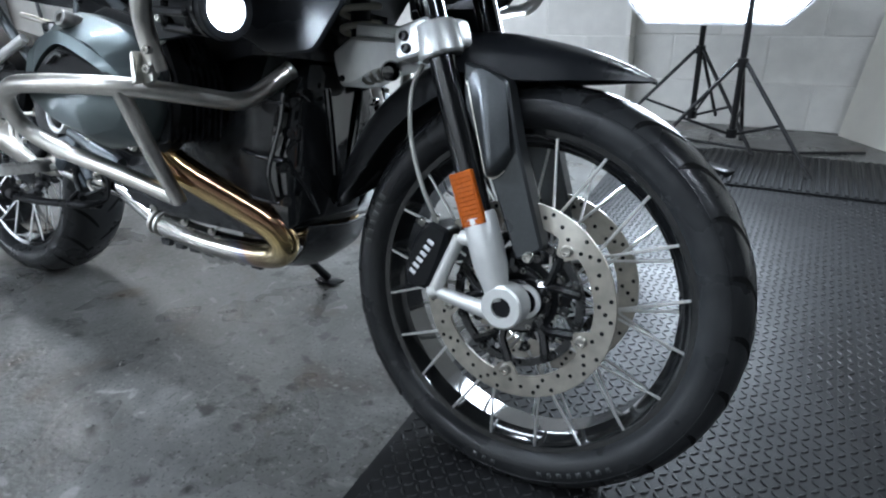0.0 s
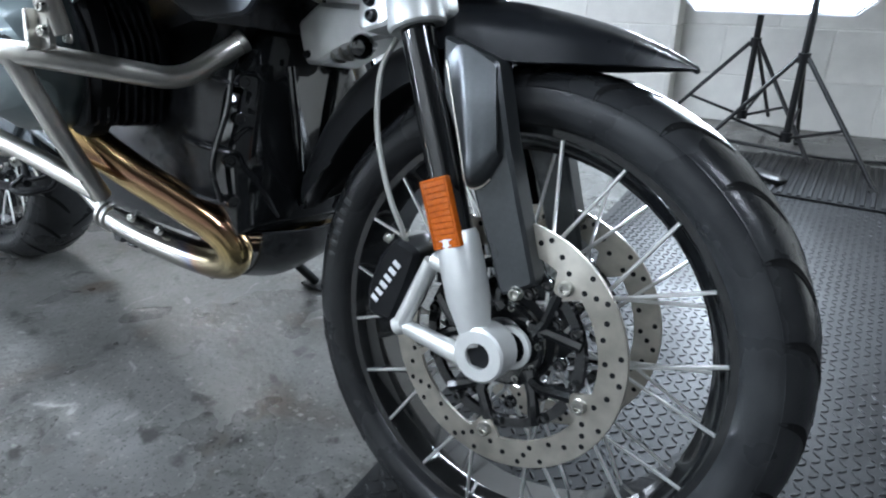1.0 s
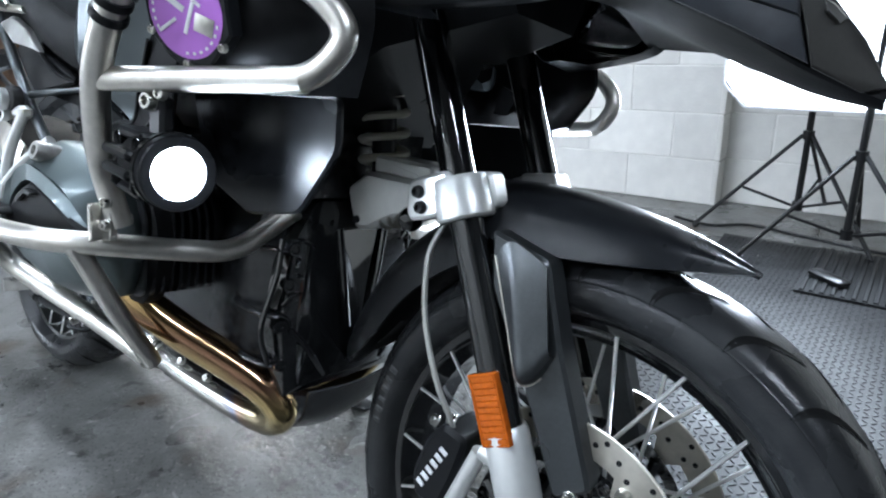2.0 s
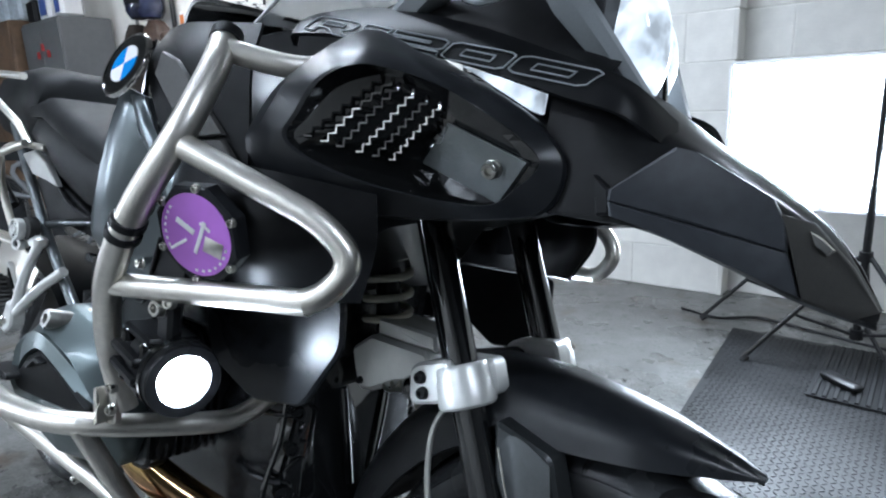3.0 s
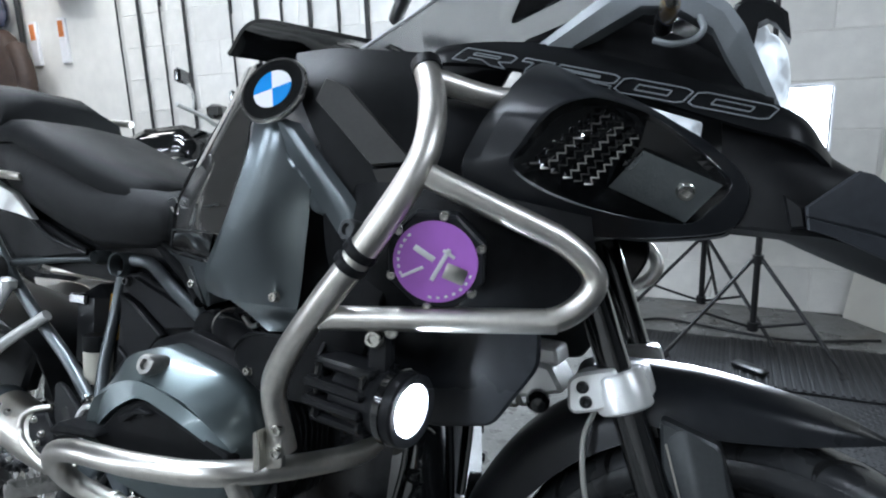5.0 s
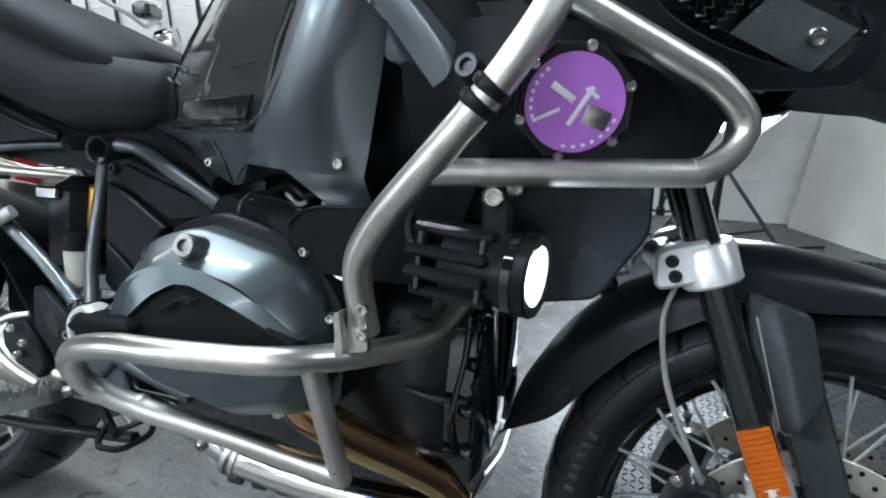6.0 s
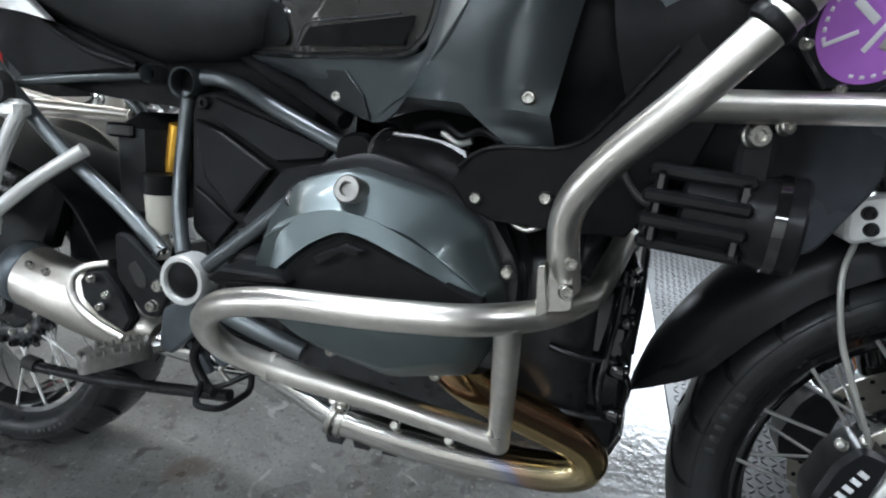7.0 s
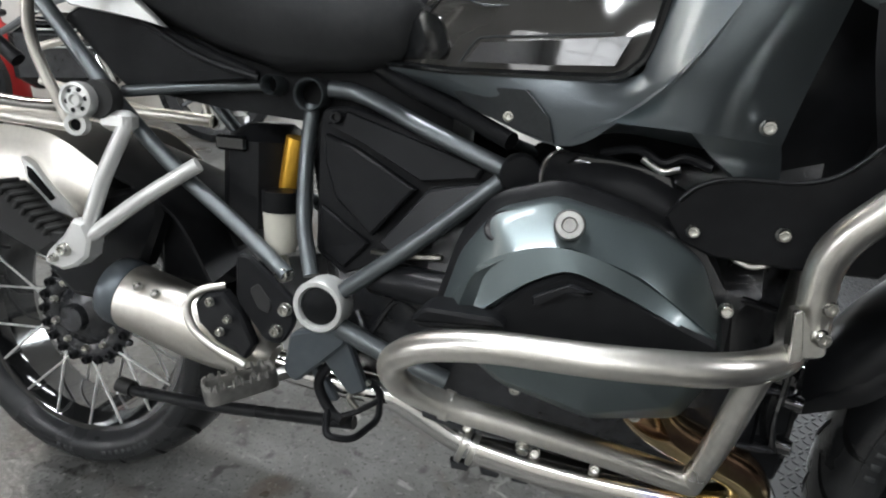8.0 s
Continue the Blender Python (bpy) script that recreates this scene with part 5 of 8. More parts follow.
for s in (-1, 1):
    side = (0, -s, 0)
    edge_in = [(-0.955, 0.088, 0.829), (-0.846, 0.160, 0.822), (-0.745, 0.215, 0.820), (-0.650, 0.266, 0.822), (-0.634, 0.266, 0.848), (-0.619, 0.262, 0.910), (-0.600, 0.262, 0.965), (-0.600, 0.262, 0.992)]
    crease = [(-0.935, 0.093, 0.818), (-0.850, 0.130, 0.795), (-0.712, 0.216, 0.752), (-0.645, 0.281, 0.790), (-0.611, 0.317, 0.823), (-0.570, 0.328, 0.890), (-0.548, 0.326, 0.955), (-0.550, 0.314, 0.996)]
    # outer panel: crease, belly, front edge, from the top down
    outer_rows = [
        [(-0.550, 0.314, 0.996), (-0.518, 0.320, 1.000), (-0.488, 0.308, 0.990)],
        [(-0.548, 0.326, 0.955), (-0.514, 0.324, 0.955), (-0.480, 0.300, 0.945)],
        [(-0.570, 0.328, 0.890), (-0.529, 0.324, 0.893), (-0.485, 0.288, 0.897)],
        [(-0.611, 0.317, 0.826), (-0.556, 0.315, 0.838), (-0.497, 0.277, 0.842)],
        [(-0.634, 0.298, 0.800), (-0.572, 0.306, 0.806), (-0.505, 0.270, 0.805)],
        [(-0.660, 0.268, 0.781), (-0.592, 0.296, 0.778), (-0.512, 0.267, 0.772)]]
    panel("tank_side_panel", [mir(r, s) for r in outer_rows], tank_paint, None, "dark grey metallic tank side panel", 7, 0.005, side, 60)
    panel("panel_return", [mir(r, s) for r in (
        [(-0.592, 0.296, 0.778), (-0.550, 0.284, 0.776), (-0.512, 0.267, 0.772)],
        [(-0.570, 0.281, 0.758), (-0.535, 0.270, 0.758), (-0.508, 0.262, 0.757)],
        [(-0.548, 0.276, 0.742), (-0.528, 0.266, 0.742), (-0.505, 0.256, 0.742)])], tank_paint, None, "", 4, 0.004, side, 60)
    panel("panel_underside", [mir(r, s) for r in (
        [(-0.712, 0.216, 0.752), (-0.660, 0.268, 0.781), (-0.626, 0.284, 0.780), (-0.592, 0.296, 0.778)],
        [(-0.702, 0.190, 0.758), (-0.655, 0.205, 0.770), (-0.615, 0.215, 0.768), (-0.570, 0.225, 0.762)])], tank_paint, None, "", 4, 0.004, (0, 0, 1), 60)
    panel("knee_panel", [mir([a, tuple(0.5 * (p + q) + (0, 0.004, 0)[k] for k, (p, q) in enumerate(zip(a, b))), b], s) for a, b in zip(edge_in, crease)], tank_paint, None, "grey metallic knee panel", 6, 0.004, side, 60)
    # plain grey end piece of the knee panel, with its screw
    facet("knee_end_piece", [(-0.860, -0.139, 0.814), (-0.800, -0.180, 0.808), (-0.748, -0.217, 0.806), (-0.722, -0.225, 0.780), (-0.716, -0.219, 0.754), (-0.760, -0.193, 0.764), (-0.832, -0.144, 0.787)], shield_plastic, None, "satin grey end piece of the knee panel", 0.006, 0.001, s)
    # hollow between the panel and the fold
    panel("valley_panel", [mir(r, s) for r in (
        [(-0.500, 0.305, 0.985), (-0.505, 0.314, 0.975), (-0.516, 0.318, 0.980)],
        [(-0.480, 0.296, 0.930), (-0.482, 0.304, 0.940), (-0.492, 0.316, 0.948)],
        [(-0.484, 0.287, 0.897), (-0.466, 0.294, 0.902), (-0.462, 0.314, 0.915)],
        [(-0.462, 0.280, 0.884), (-0.446, 0.288, 0.880), (-0.434, 0.312, 0.879)],
        [(-0.428, 0.276, 0.852), (-0.420, 0.288, 0.850), (-0.410, 0.310, 0.850)])], tank_paint, None, "metallic hollow beside the tank fold", 6, 0.004, side, 60)
    panel("tank_fold", [mir(r, s) for r in (
        [(-0.522, 0.314, 0.990), (-0.500, 0.323, 0.992), (-0.480, 0.318, 0.990)],
        [(-0.498, 0.314, 0.952), (-0.470, 0.328, 0.962), (-0.452, 0.320, 0.958)],
        [(-0.466, 0.313, 0.917), (-0.440, 0.328, 0.928), (-0.425, 0.320, 0.930)],
        [(-0.437, 0.312, 0.881), (-0.412, 0.324, 0.890), (-0.398, 0.318, 0.898)],
        [(-0.412, 0.310, 0.850), (-0.402, 0.316, 0.855), (-0.394, 0.316, 0.868)])], tank_paint, None, "folded metallic tank edge", 6, 0.005, side, 60)
    panel("smoked_panel", [mir(r, s) for r in (
        [(-0.765, 0.120, 1.085), (-0.690, 0.184, 1.095), (-0.606, 0.248, 1.085)],
        [(-0.838, 0.138, 0.952), (-0.725, 0.214, 0.962), (-0.608, 0.262, 0.965)],
        [(-0.905, 0.115, 0.876), (-0.770, 0.204, 0.876), (-0.630, 0.262, 0.876)],
        [(-0.948, 0.090, 0.832), (-0.800, 0.184, 0.826), (-0.650, 0.264, 0.826)])], smoked, None, "smoked glossy tank panel", 10, 0.004, side, 60)
    pipe("panel_lip", mir([(-0.955, 0.092, 0.832), (-0.846, 0.164, 0.824), (-0.745, 0.219, 0.822), (-0.668, 0.262, 0.822), (-0.646, 0.268, 0.832), (-0.634, 0.268, 0.852), (-0.622, 0.266, 0.910), (-0.604, 0.264, 0.965), (-0.602, 0.252, 1.08)], s), 0.0042, black_gloss, None, "", seg=8)
    panel("lower_window", [mir(r, s) for r in (
        [(-0.806, 0.195, 0.853), (-0.740, 0.227, 0.855), (-0.652, 0.270, 0.858)],
        [(-0.826, 0.180, 0.833), (-0.750, 0.217, 0.832), (-0.664, 0.264, 0.832)])], black_gloss, None, "dark strip along the smoked panel", 6, 0.004, side)
    pipe("window_bead", mir([(-0.832, 0.178, 0.832), (-0.812, 0.194, 0.854), (-0.796, 0.203, 0.858), (-0.740, 0.230, 0.859), (-0.668, 0.266, 0.860)], s), 0.0012, shield_plastic, None, "", seg=6)
    pipe("window_bead", mir([(-0.902, 0.125, 0.905), (-0.860, 0.150, 0.908), (-0.830, 0.170, 0.900), (-0.800, 0.186, 0.892), (-0.720, 0.225, 0.893), (-0.660, 0.255, 0.897)], s), 0.0011, shield_plastic, None, "", seg=6)
    panel("rear_window", [mir(r, s) for r in (
        [(-0.898, 0.124, 0.895), (-0.870, 0.143, 0.884)],
        [(-0.930, 0.106, 0.852), (-0.852, 0.158, 0.850)],
        [(-0.936, 0.102, 0.838), (-0.862, 0.152, 0.836)])], black_gloss, None, "dark rear corner of the smoked panel", 5, 0.003, side)
    for p in ((-0.530, s * 0.288, 0.787), (-0.769, s * 0.190, 0.778)):
        bolt(p, (0, s, 0), 0.0062, tank)
    panel("rear_trim", [mir(r, s) for r in (
        [(-0.775, 0.10, 1.088), (-0.757, 0.122, 1.090)], [(-0.856, 0.125, 0.95), (-0.834, 0.143, 0.955)], [(-0.922, 0.105, 0.872), (-0.900, 0.120, 0.876)], [(-0.966, 0.080, 0.832), (-0.944, 0.095, 0.836)])], black_gloss, tank, "", 6, 0.006, side)
    pipe("seam_pad", mir([(-0.965, 0.080, 0.826), (-0.905, 0.103, 0.800), (-0.840, 0.132, 0.778), (-0.765, 0.176, 0.750)], s), 0.011, black_matt, tank, "black seal under the knee panel", seg=10)
    panel("upper_side_panel", [mir(r, s) for r in (
        [(-0.535, 0.262, 1.088), (-0.465, 0.270, 1.086), (-0.375, 0.238, 1.084)],
        [(-0.498, 0.304, 1.040), (-0.430, 0.302, 1.030), (-0.350, 0.266, 1.030)],
        [(-0.470, 0.314, 0.990), (-0.405, 0.308, 0.970), (-0.330, 0.278, 0.970)],
        [(-0.410, 0.314, 0.905), (-0.375, 0.308, 0.900), (-0.320, 0.282, 0.905)])], black_matt, None, "matt black upper side panel", 8, 0.005, side, 70)
    facet("inlay", [(-0.463, -0.3165, 1.016), (-0.451, -0.3150, 1.040), (-0.425, -0.3120, 1.030), (-0.346, -0.2990, 0.949), (-0.386, -0.3155, 0.943)], inlay_grey, tank, "satin bronze-grey inlay", 0.006, 0.0012, s)
    facet("inlay", [(-0.385, -0.3160, 0.939), (-0.346, -0.2995, 0.944), (-0.326, -0.2960, 0.922), (-0.372, -0.3150, 0.914)], inlay_grey, tank, "satin bronze-grey inlay", 0.006, 0.0012, s)
    # round enamel badge
    n = Vector((0.05, s * 0.936, 0.35)).normalized()
    m = facing((-0.515, s * 0.322, 1.026), n)
    bm = bmesh.new()
    lathe(bm, [(0.0001, 0.0), (0.043, 0.0), (0.043, 0.003), (0.0415, 0.0055), (0.039, 0.0055), (0.039, 0.004), (0.0001, 0.004)], 40, m)
    badge = part("badge", bm, chrome, bike, "round blue and white enamel badge")
    bm = bmesh.new()
    lathe(bm, [(0.0001, 0.0048), (0.039, 0.0048), (0.039, 0.0042), (0.0001, 0.0042)], 40, m)
    part("badge_ring", bm, black_gloss, badge)
    spin = 0.35
    for k in range(4):
        bm = bmesh.new()
        pts = [Vector((0, 0, 0))] + [Vector((0.0245 * math.cos(a), 0.0245 * math.sin(a), 0)) for a in (spin + k * math.pi / 2 + j * math.pi / 16 for j in range(9))]
        loft(bm, [[m @ (p + Vector((0, 0, 0.0048))) for p in pts], [m @ (p + Vector((0, 0, 0.0056))) for p in pts]])
        part("badge_quarter", bm, blue_ink if k % 2 else white_ink, badge)

# lower black plate and intake
for s in (-1, 1):
    pl = facet("cover_plate", [(-0.590, -0.286, 0.719), (-0.578, -0.287, 0.730), (-0.560, -0.290, 0.738), (-0.540, -0.292, 0.741), (-0.507, -0.297, 0.742), (-0.488, -0.302, 0.746), (-0.470, -0.308, 0.756), (-0.447, -0.316, 0.783), (-0.409, -0.326, 0.831), (-0.379, -0.328, 0.863), (-0.345, -0.325, 0.850), (-0.385, -0.318, 0.735), (-0.430, -0.310, 0.672), (-0.500, -0.296, 0.668), (-0.555, -0.282, 0.668), (-0.585, -0.274, 0.678), (-0.600, -0.278, 0.700)], black_deep, None, "satin black cover plate", 0.006, 0.0015, s)
    pipe("plate_edge", mir([(-0.592, 0.287, 0.717), (-0.578, 0.288, 0.731), (-0.560, 0.291, 0.739), (-0.540, 0.293, 0.742), (-0.507, 0.298, 0.743), (-0.488, 0.303, 0.747), (-0.470, 0.309, 0.757), (-0.447, 0.317, 0.784), (-0.409, 0.327, 0.832)], s), 0.0022, black_satin, pl, "", seg=8)
    bolt((-0.574, s * 0.279, 0.689), (0, s, 0), 0.0055, pl)
    bolt((-0.504, s * 0.298, 0.698), (0, s, 0), 0.0055, pl)
    duct = pipe("intake_duct", mir([(-0.712, 0.165, 0.716), (-0.680, 0.195, 0.718), (-0.63, 0.225, 0.712), (-0.575, 0.235, 0.690)], s), 0.027, black_deep, None, "black intake duct", seg=20)
    bm = bmesh.new()
    lathe(bm, [(0.0265, -0.003), (0.0295, -0.002), (0.0295, 0.002), (0.0265, 0.003)], 24, facing((-0.708, s * 0.168, 0.716), (-0.75, s * -0.65, 0)))
    part("clamp_ring", bm, bolt_steel, duct, "bright hose clamp")
    facet("duct_lid", [(-0.700, -0.210, 0.734), (-0.690, -0.214, 0.744), (-0.655, -0.226, 0.746), (-0.620, -0.238, 0.740), (-0.594, -0.246, 0.732), (-0.590, -0.246, 0.722), (-0.640, -0.232, 0.728), (-0.696, -0.212, 0.722)], black_gloss, duct, "glossy duct lid", 0.012, 0.003, s)
    pipe("loom", mir([(-0.665, 0.205, 0.748), (-0.63, 0.218, 0.756), (-0.605, 0.226, 0.744), (-0.585, 0.230, 0.752), (-0.560, 0.240, 0.745)], s), 0.005, black_satin, duct, "black wiring loom", seg=8)
    pipe("loom", mir([(-0.625, 0.235, 0.748), (-0.606, 0.242, 0.738), (-0.590, 0.246, 0.742)], s), 0.0035, bolt_steel, duct, "", seg=8)
    pipe("hose_loop", mir([(-0.545, 0.270, 0.690), (-0.540, 0.278, 0.672), (-0.522, 0.284, 0.664), (-0.505, 0.288, 0.670)], s), 0.0028, bolt_steel, pl, "", seg=8)
    panel("lower_fairing", [mir(r, s) for r in (
        [(-0.470, 0.285, 0.915), (-0.370, 0.322, 0.925), (-0.250, 0.312, 0.915), (-0.165, 0.245, 0.900)],
        [(-0.460, 0.285, 0.845), (-0.365, 0.338, 0.850), (-0.250, 0.325, 0.850), (-0.160, 0.245, 0.850)],
        [(-0.440, 0.275, 0.775), (-0.360, 0.305, 0.780), (-0.260, 0.285, 0.785), (-0.190, 0.230, 0.790)])], black_deep, None, "satin black lower fairing", 6, 0.005, (0, -s, 0))
    side_plate("radiator_shroud", [(-0.216, 0.790), (-0.215, 0.735), (-0.262, 0.664), (-0.335, 0.654), (-0.405, 0.690), (-0.430, 0.790)], s * 0.232, s * 0.222, cowl_plastic, None, "black radiator shroud", 0.012, 0.003, (0.16 * -s, 0))
    # octagonal cover with a round sticker
    n = Vector((0.28, s * 0.92, -0.28)).normalized()
    m = facing((-0.287, s * 0.352, 0.849), n)
    bm = bmesh.new()
    lathe(bm, [(0.0001, -0.012), (0.050, -0.012), (0.050, 0.002), (0.0475, 0.0045), (0.0001, 0.0045)], 8, m @ Matrix.Rotation(radians(22.5), 4, "Z"))
    oc = part("octagon_cover", bm, cowl_plastic, bike, "black octagonal fan cover", smooth=False)
    bm = bmesh.new()
    lathe(bm, [(0.0001, 0.0052), (0.0405, 0.0052), (0.0405, 0.0045), (0.0001, 0.0045)], 44, m)
    part("round_sticker", bm, purple, oc, "purple round sticker with pale print")

    def print_bar(x, y, w, h, rot, name="print_bar", ink=None):
        bm = bmesh.new()
        box(bm, 0, 0, 0, w, h, 0.0006, m @ Matrix.Translation((x, y, 0.0056)) @ Matrix.Rotation(radians(rot), 4, "Z"), 0.0002)
        part(name, bm, ink or white_ink, oc, "pale printed bar")

    if s < 0:
        print_bar(-0.0104, 0.0085, 0.0225, 0.0060, -33)
        print_bar(-0.0220, -0.0105, 0.0240, 0.0032, 27)
        print_bar(0.0050, -0.0020, 0.0360, 0.0042, 62)
        print_bar(0.0130, 0.0090, 0.0130, 0.0034, -35)
        print_bar(0.0190, -0.0105, 0.0210, 0.0160, -20, "print_block", bolt_steel)
        for k in range(14):
            a = radians(200 - k * 11 if k < 7 else -20 - (k - 7) * 13)
            print_bar(0.0355 * math.cos(a), 0.0355 * math.sin(a), 0.0026, 0.0034, math.degrees(a))
    for k in range(6):
        a = radians(20 + 60 * k)
        p = m @ Vector((0.0455 * math.cos(a), 0.0455 * math.sin(a), 0.003))
        bolt(p, n, 0.0042, oc)

# ---- front cowl, beak and screen ----
strips = {}
for s in (-1, 1):
    rim_pts = [(-0.233, 0.303, 0.946), (-0.222, 0.301, 0.968), (-0.200, 0.297, 0.998), (-0.171, 0.288, 1.012), (-0.150, 0.266, 1.014), (-0.112, 0.236, 1.003), (-0.085, 0.208, 0.986), (-0.058, 0.184, 0.966), (-0.037, 0.170, 0.942), (-0.055, 0.180, 0.916), (-0.080, 0.196, 0.898), (-0.150, 0.246, 0.906), (-0.205, 0.284, 0.924)]
    mid_pts = [(-0.262, 0.312, 0.940), (-0.255, 0.305, 0.978), (-0.240, 0.290, 1.008), (-0.196, 0.258, 1.036), (-0.160, 0.238, 1.032), (-0.120, 0.208, 1.018), (-0.085, 0.184, 0.998), (-0.055, 0.170, 0.976), (-0.030, 0.162, 0.942), (-0.045, 0.172, 0.910), (-0.078, 0.190, 0.894), (-0.165, 0.240, 0.896), (-0.225, 0.288, 0.908)]
    out_pts = [(-0.283, 0.312, 0.932), (-0.277, 0.298, 0.980), (-0.262, 0.270, 1.021), (-0.238, 0.208, 1.072), (-0.185, 0.184, 1.050), (-0.133, 0.170, 1.028), (-0.087, 0.162, 1.004), (-0.055, 0.157, 0.982), (-0.020, 0.154, 0.943), (-0.030, 0.158, 0.900), (-0.070, 0.176, 0.886), (-0.174, 0.222, 0.878), (-0.238, 0.280, 0.889)]

    def closed_line(pts):
        line = smooth_path(mir([pts[-1]] + pts + pts[:2], s), 4)
        return line[4:4 + 4 * len(pts)]

    rim_l, mid_l, out_l = closed_line(rim_pts), closed_line(mid_pts), closed_line(out_pts)
    ctr = sum(rim_l, Vector()) / len(rim_l)
    skirt = [ctr + (p - ctr) * 0.96 - Vector((0, s * (0.085 if p.x < -0.15 else 0.03), 0)) for p in out_l]

    def plate_y(x, z):
        return -0.2113 - 0.1214 * x + 0.4025 * z

    def vent_y(x, z):
        return min(max(plate_y(x, z), -1.0856 - 1.541 * x + 1.0999 * z), 0.166 + (-0.037 - x) * 0.70) - 0.005

    floor_l = []
    for p in rim_l:
        x, z = ctr.x + (p.x - ctr.x) * 0.96, ctr.z + (p.z - ctr.z) * 0.96
        floor_l.append(Vector((x, s * vent_y(x, z), z)))
    bm = bmesh.new()
    lip = [p.lerp(q, 0.10) for p, q in zip(rim_l, mid_l)]
    edge_l = [p.lerp(q, 0.10) for p, q in zip(out_l, mid_l)]
    loft(bm, [skirt, [p - Vector((0, s * 0.004, 0)) for p in out_l], edge_l, mid_l, lip, [p - Vector((0, s * 0.002, 0)) for p in rim_l]], caps=False)
    cowl = part("side_cowl", bm, cowl_plastic, bike, "satin black radiator cowl with a meshed vent", angle=22)
    bm = bmesh.new()
    a, b = ring_of(bm, [p - Vector((0, s * 0.0025, 0)) for p in rim_l]), ring_of(bm, floor_l)
    bridge(bm, a, b)
    for f in (0.85, 0.7, 0.55, 0.4, 0.25, 0.12):
        mid_v = []
        for p in floor_l:
            x, z = ctr.x + (p.x - ctr.x) * f, ctr.z + (p.z - ctr.z) * f
            mid_v.append(bm.verts.new((x, s * vent_y(x, z), z)))
        bridge(bm, b, mid_v)
        b = mid_v
    hub_v = bm.verts.new((ctr.x, s * vent_y(ctr.x, ctr.z), ctr.z))
    for k in range(len(b)):
        bm.faces.new((mid_v[k], mid_v[(k + 1) % len(b)], hub_v))
    part("vent_recess", bm, black_gloss, cowl, "gloss black vent recess", smooth=False)
    # zigzags of the vent mesh; the chrome ones imitate its bright reflections
    for k, ((x0, z0), (x1, z1)) in enumerate((((-0.210, 0.944), (-0.152, 1.006)), ((-0.194, 0.938), (-0.141, 0.998)), ((-0.178, 0.934), (-0.129, 0.991)), ((-0.203, 0.941), (-0.147, 1.002)), ((-0.186, 0.936), (-0.135, 0.994)), ((-0.217, 0.947), (-0.160, 1.008)))):
        pts = []
        for q in range(17):
            t = q / 16
            x, z = x0 + (x1 - x0) * t, z0 + (z1 - z0) * t
            w = 0.0030 if q % 2 else -0.0030
            pts.append((x + w * 0.8, s * (vent_y(x, z) + 0.005), z - w * 0.6))
        bm = bmesh.new()
        tube(bm, pts, 0.0019 if k < 3 else 0.0022, 6)
        part("mesh_zigzag", bm, chrome if k < 3 else black_gloss, cowl, "chrome zigzag imitating reflections on the vent mesh" if k < 3 else "")
    bm = bmesh.new()
    quad = [Vector((x, s * (plate_y(x, z) + d), z)) for d in (-0.004, 0.003) for x, z in ((-0.124, 0.974), (-0.046, 0.941), (-0.081, 0.901), (-0.160, 0.936))]
    loft(bm, [quad[:4], quad[4:]])
    fl = part("vent_plate", bm, pewter, cowl, "pewter grey plate with a screw", smooth=False)
    bolt((-0.081, s * 0.1795, 0.933), (0.12, s, -0.40), 0.0085, fl)
    # added glowing panel imitates bright background seen through this open gap
    side_plate("gap_glow_panel", [(-0.168, 1.047), (-0.072, 1.019), (-0.074, 0.995), (-0.086, 0.999)], s * 0.127, s * 0.121, head_lens_and_gap, cowl, "glowing panel standing in for the bright view through the gap above the cowl", 0.003, 0.001, (0.20 * -s, 0))
    # black upper strip with outlined numerals
    strip = panel("name_strip", [mir(r, s) for r in (
        [(-0.400, 0.166, 1.100), (-0.370, 0.170, 1.112), (-0.270, 0.155, 1.112), (-0.150, 0.144, 1.085), (-0.030, 0.136, 1.042), (0.025, 0.126, 1.020), (0.056, 0.085, 0.990)],
        [(-0.395, 0.176, 1.090), (-0.368, 0.186, 1.100), (-0.270, 0.172, 1.092), (-0.150, 0.158, 1.066), (-0.030, 0.151, 1.024), (0.028, 0.142, 1.006), (0.062, 0.098, 0.974)],
        [(-0.385, 0.186, 1.072), (-0.365, 0.199, 1.082), (-0.262, 0.186, 1.070), (-0.150, 0.167, 1.043), (-0.030, 0.160, 1.004), (0.030, 0.150, 0.986), (0.068, 0.112, 0.955)])], name_black, None, "satin black upper fairing strip", 6, 0.005, (0, -s, 0))
    strips[s] = BVHTree.FromPolygons([v.co.copy() for v in strip.data.vertices], [tuple(f.vertices) for f in strip.data.polygons])
    panel("flank", [mir(r, s) for r in (
        [(-0.285, 0.12, 1.128), (-0.20, 0.115, 1.150), (-0.10, 0.105, 1.120), (0.0, 0.09, 1.050)],
        [(-0.285, 0.138, 1.112), (-0.18, 0.136, 1.100), (-0.09, 0.130, 1.070), (0.0, 0.118, 1.030)],
        [(-0.285, 0.134, 1.075), (-0.18, 0.134, 1.062), (-0.09, 0.126, 1.034), (0.0, 0.114, 1.000)])], black_deep, None, "black inner fairing", 5, 0.004, (0, -s, 0))
    facet("inner_fairing", [(-0.560, -0.130, 1.112), (-0.470, -0.132, 1.116), (-0.340, -0.134, 1.104), (-0.300, -0.136, 1.090), (-0.320, -0.140, 1.050), (-0.420, -0.140, 1.056), (-0.545, -0.135, 1.066)], black_deep, None, "black inner fairing under the screen", 0.012, 0.003, s)
    # grey arch between strip and screen
    def polyline(pts):
        out = []
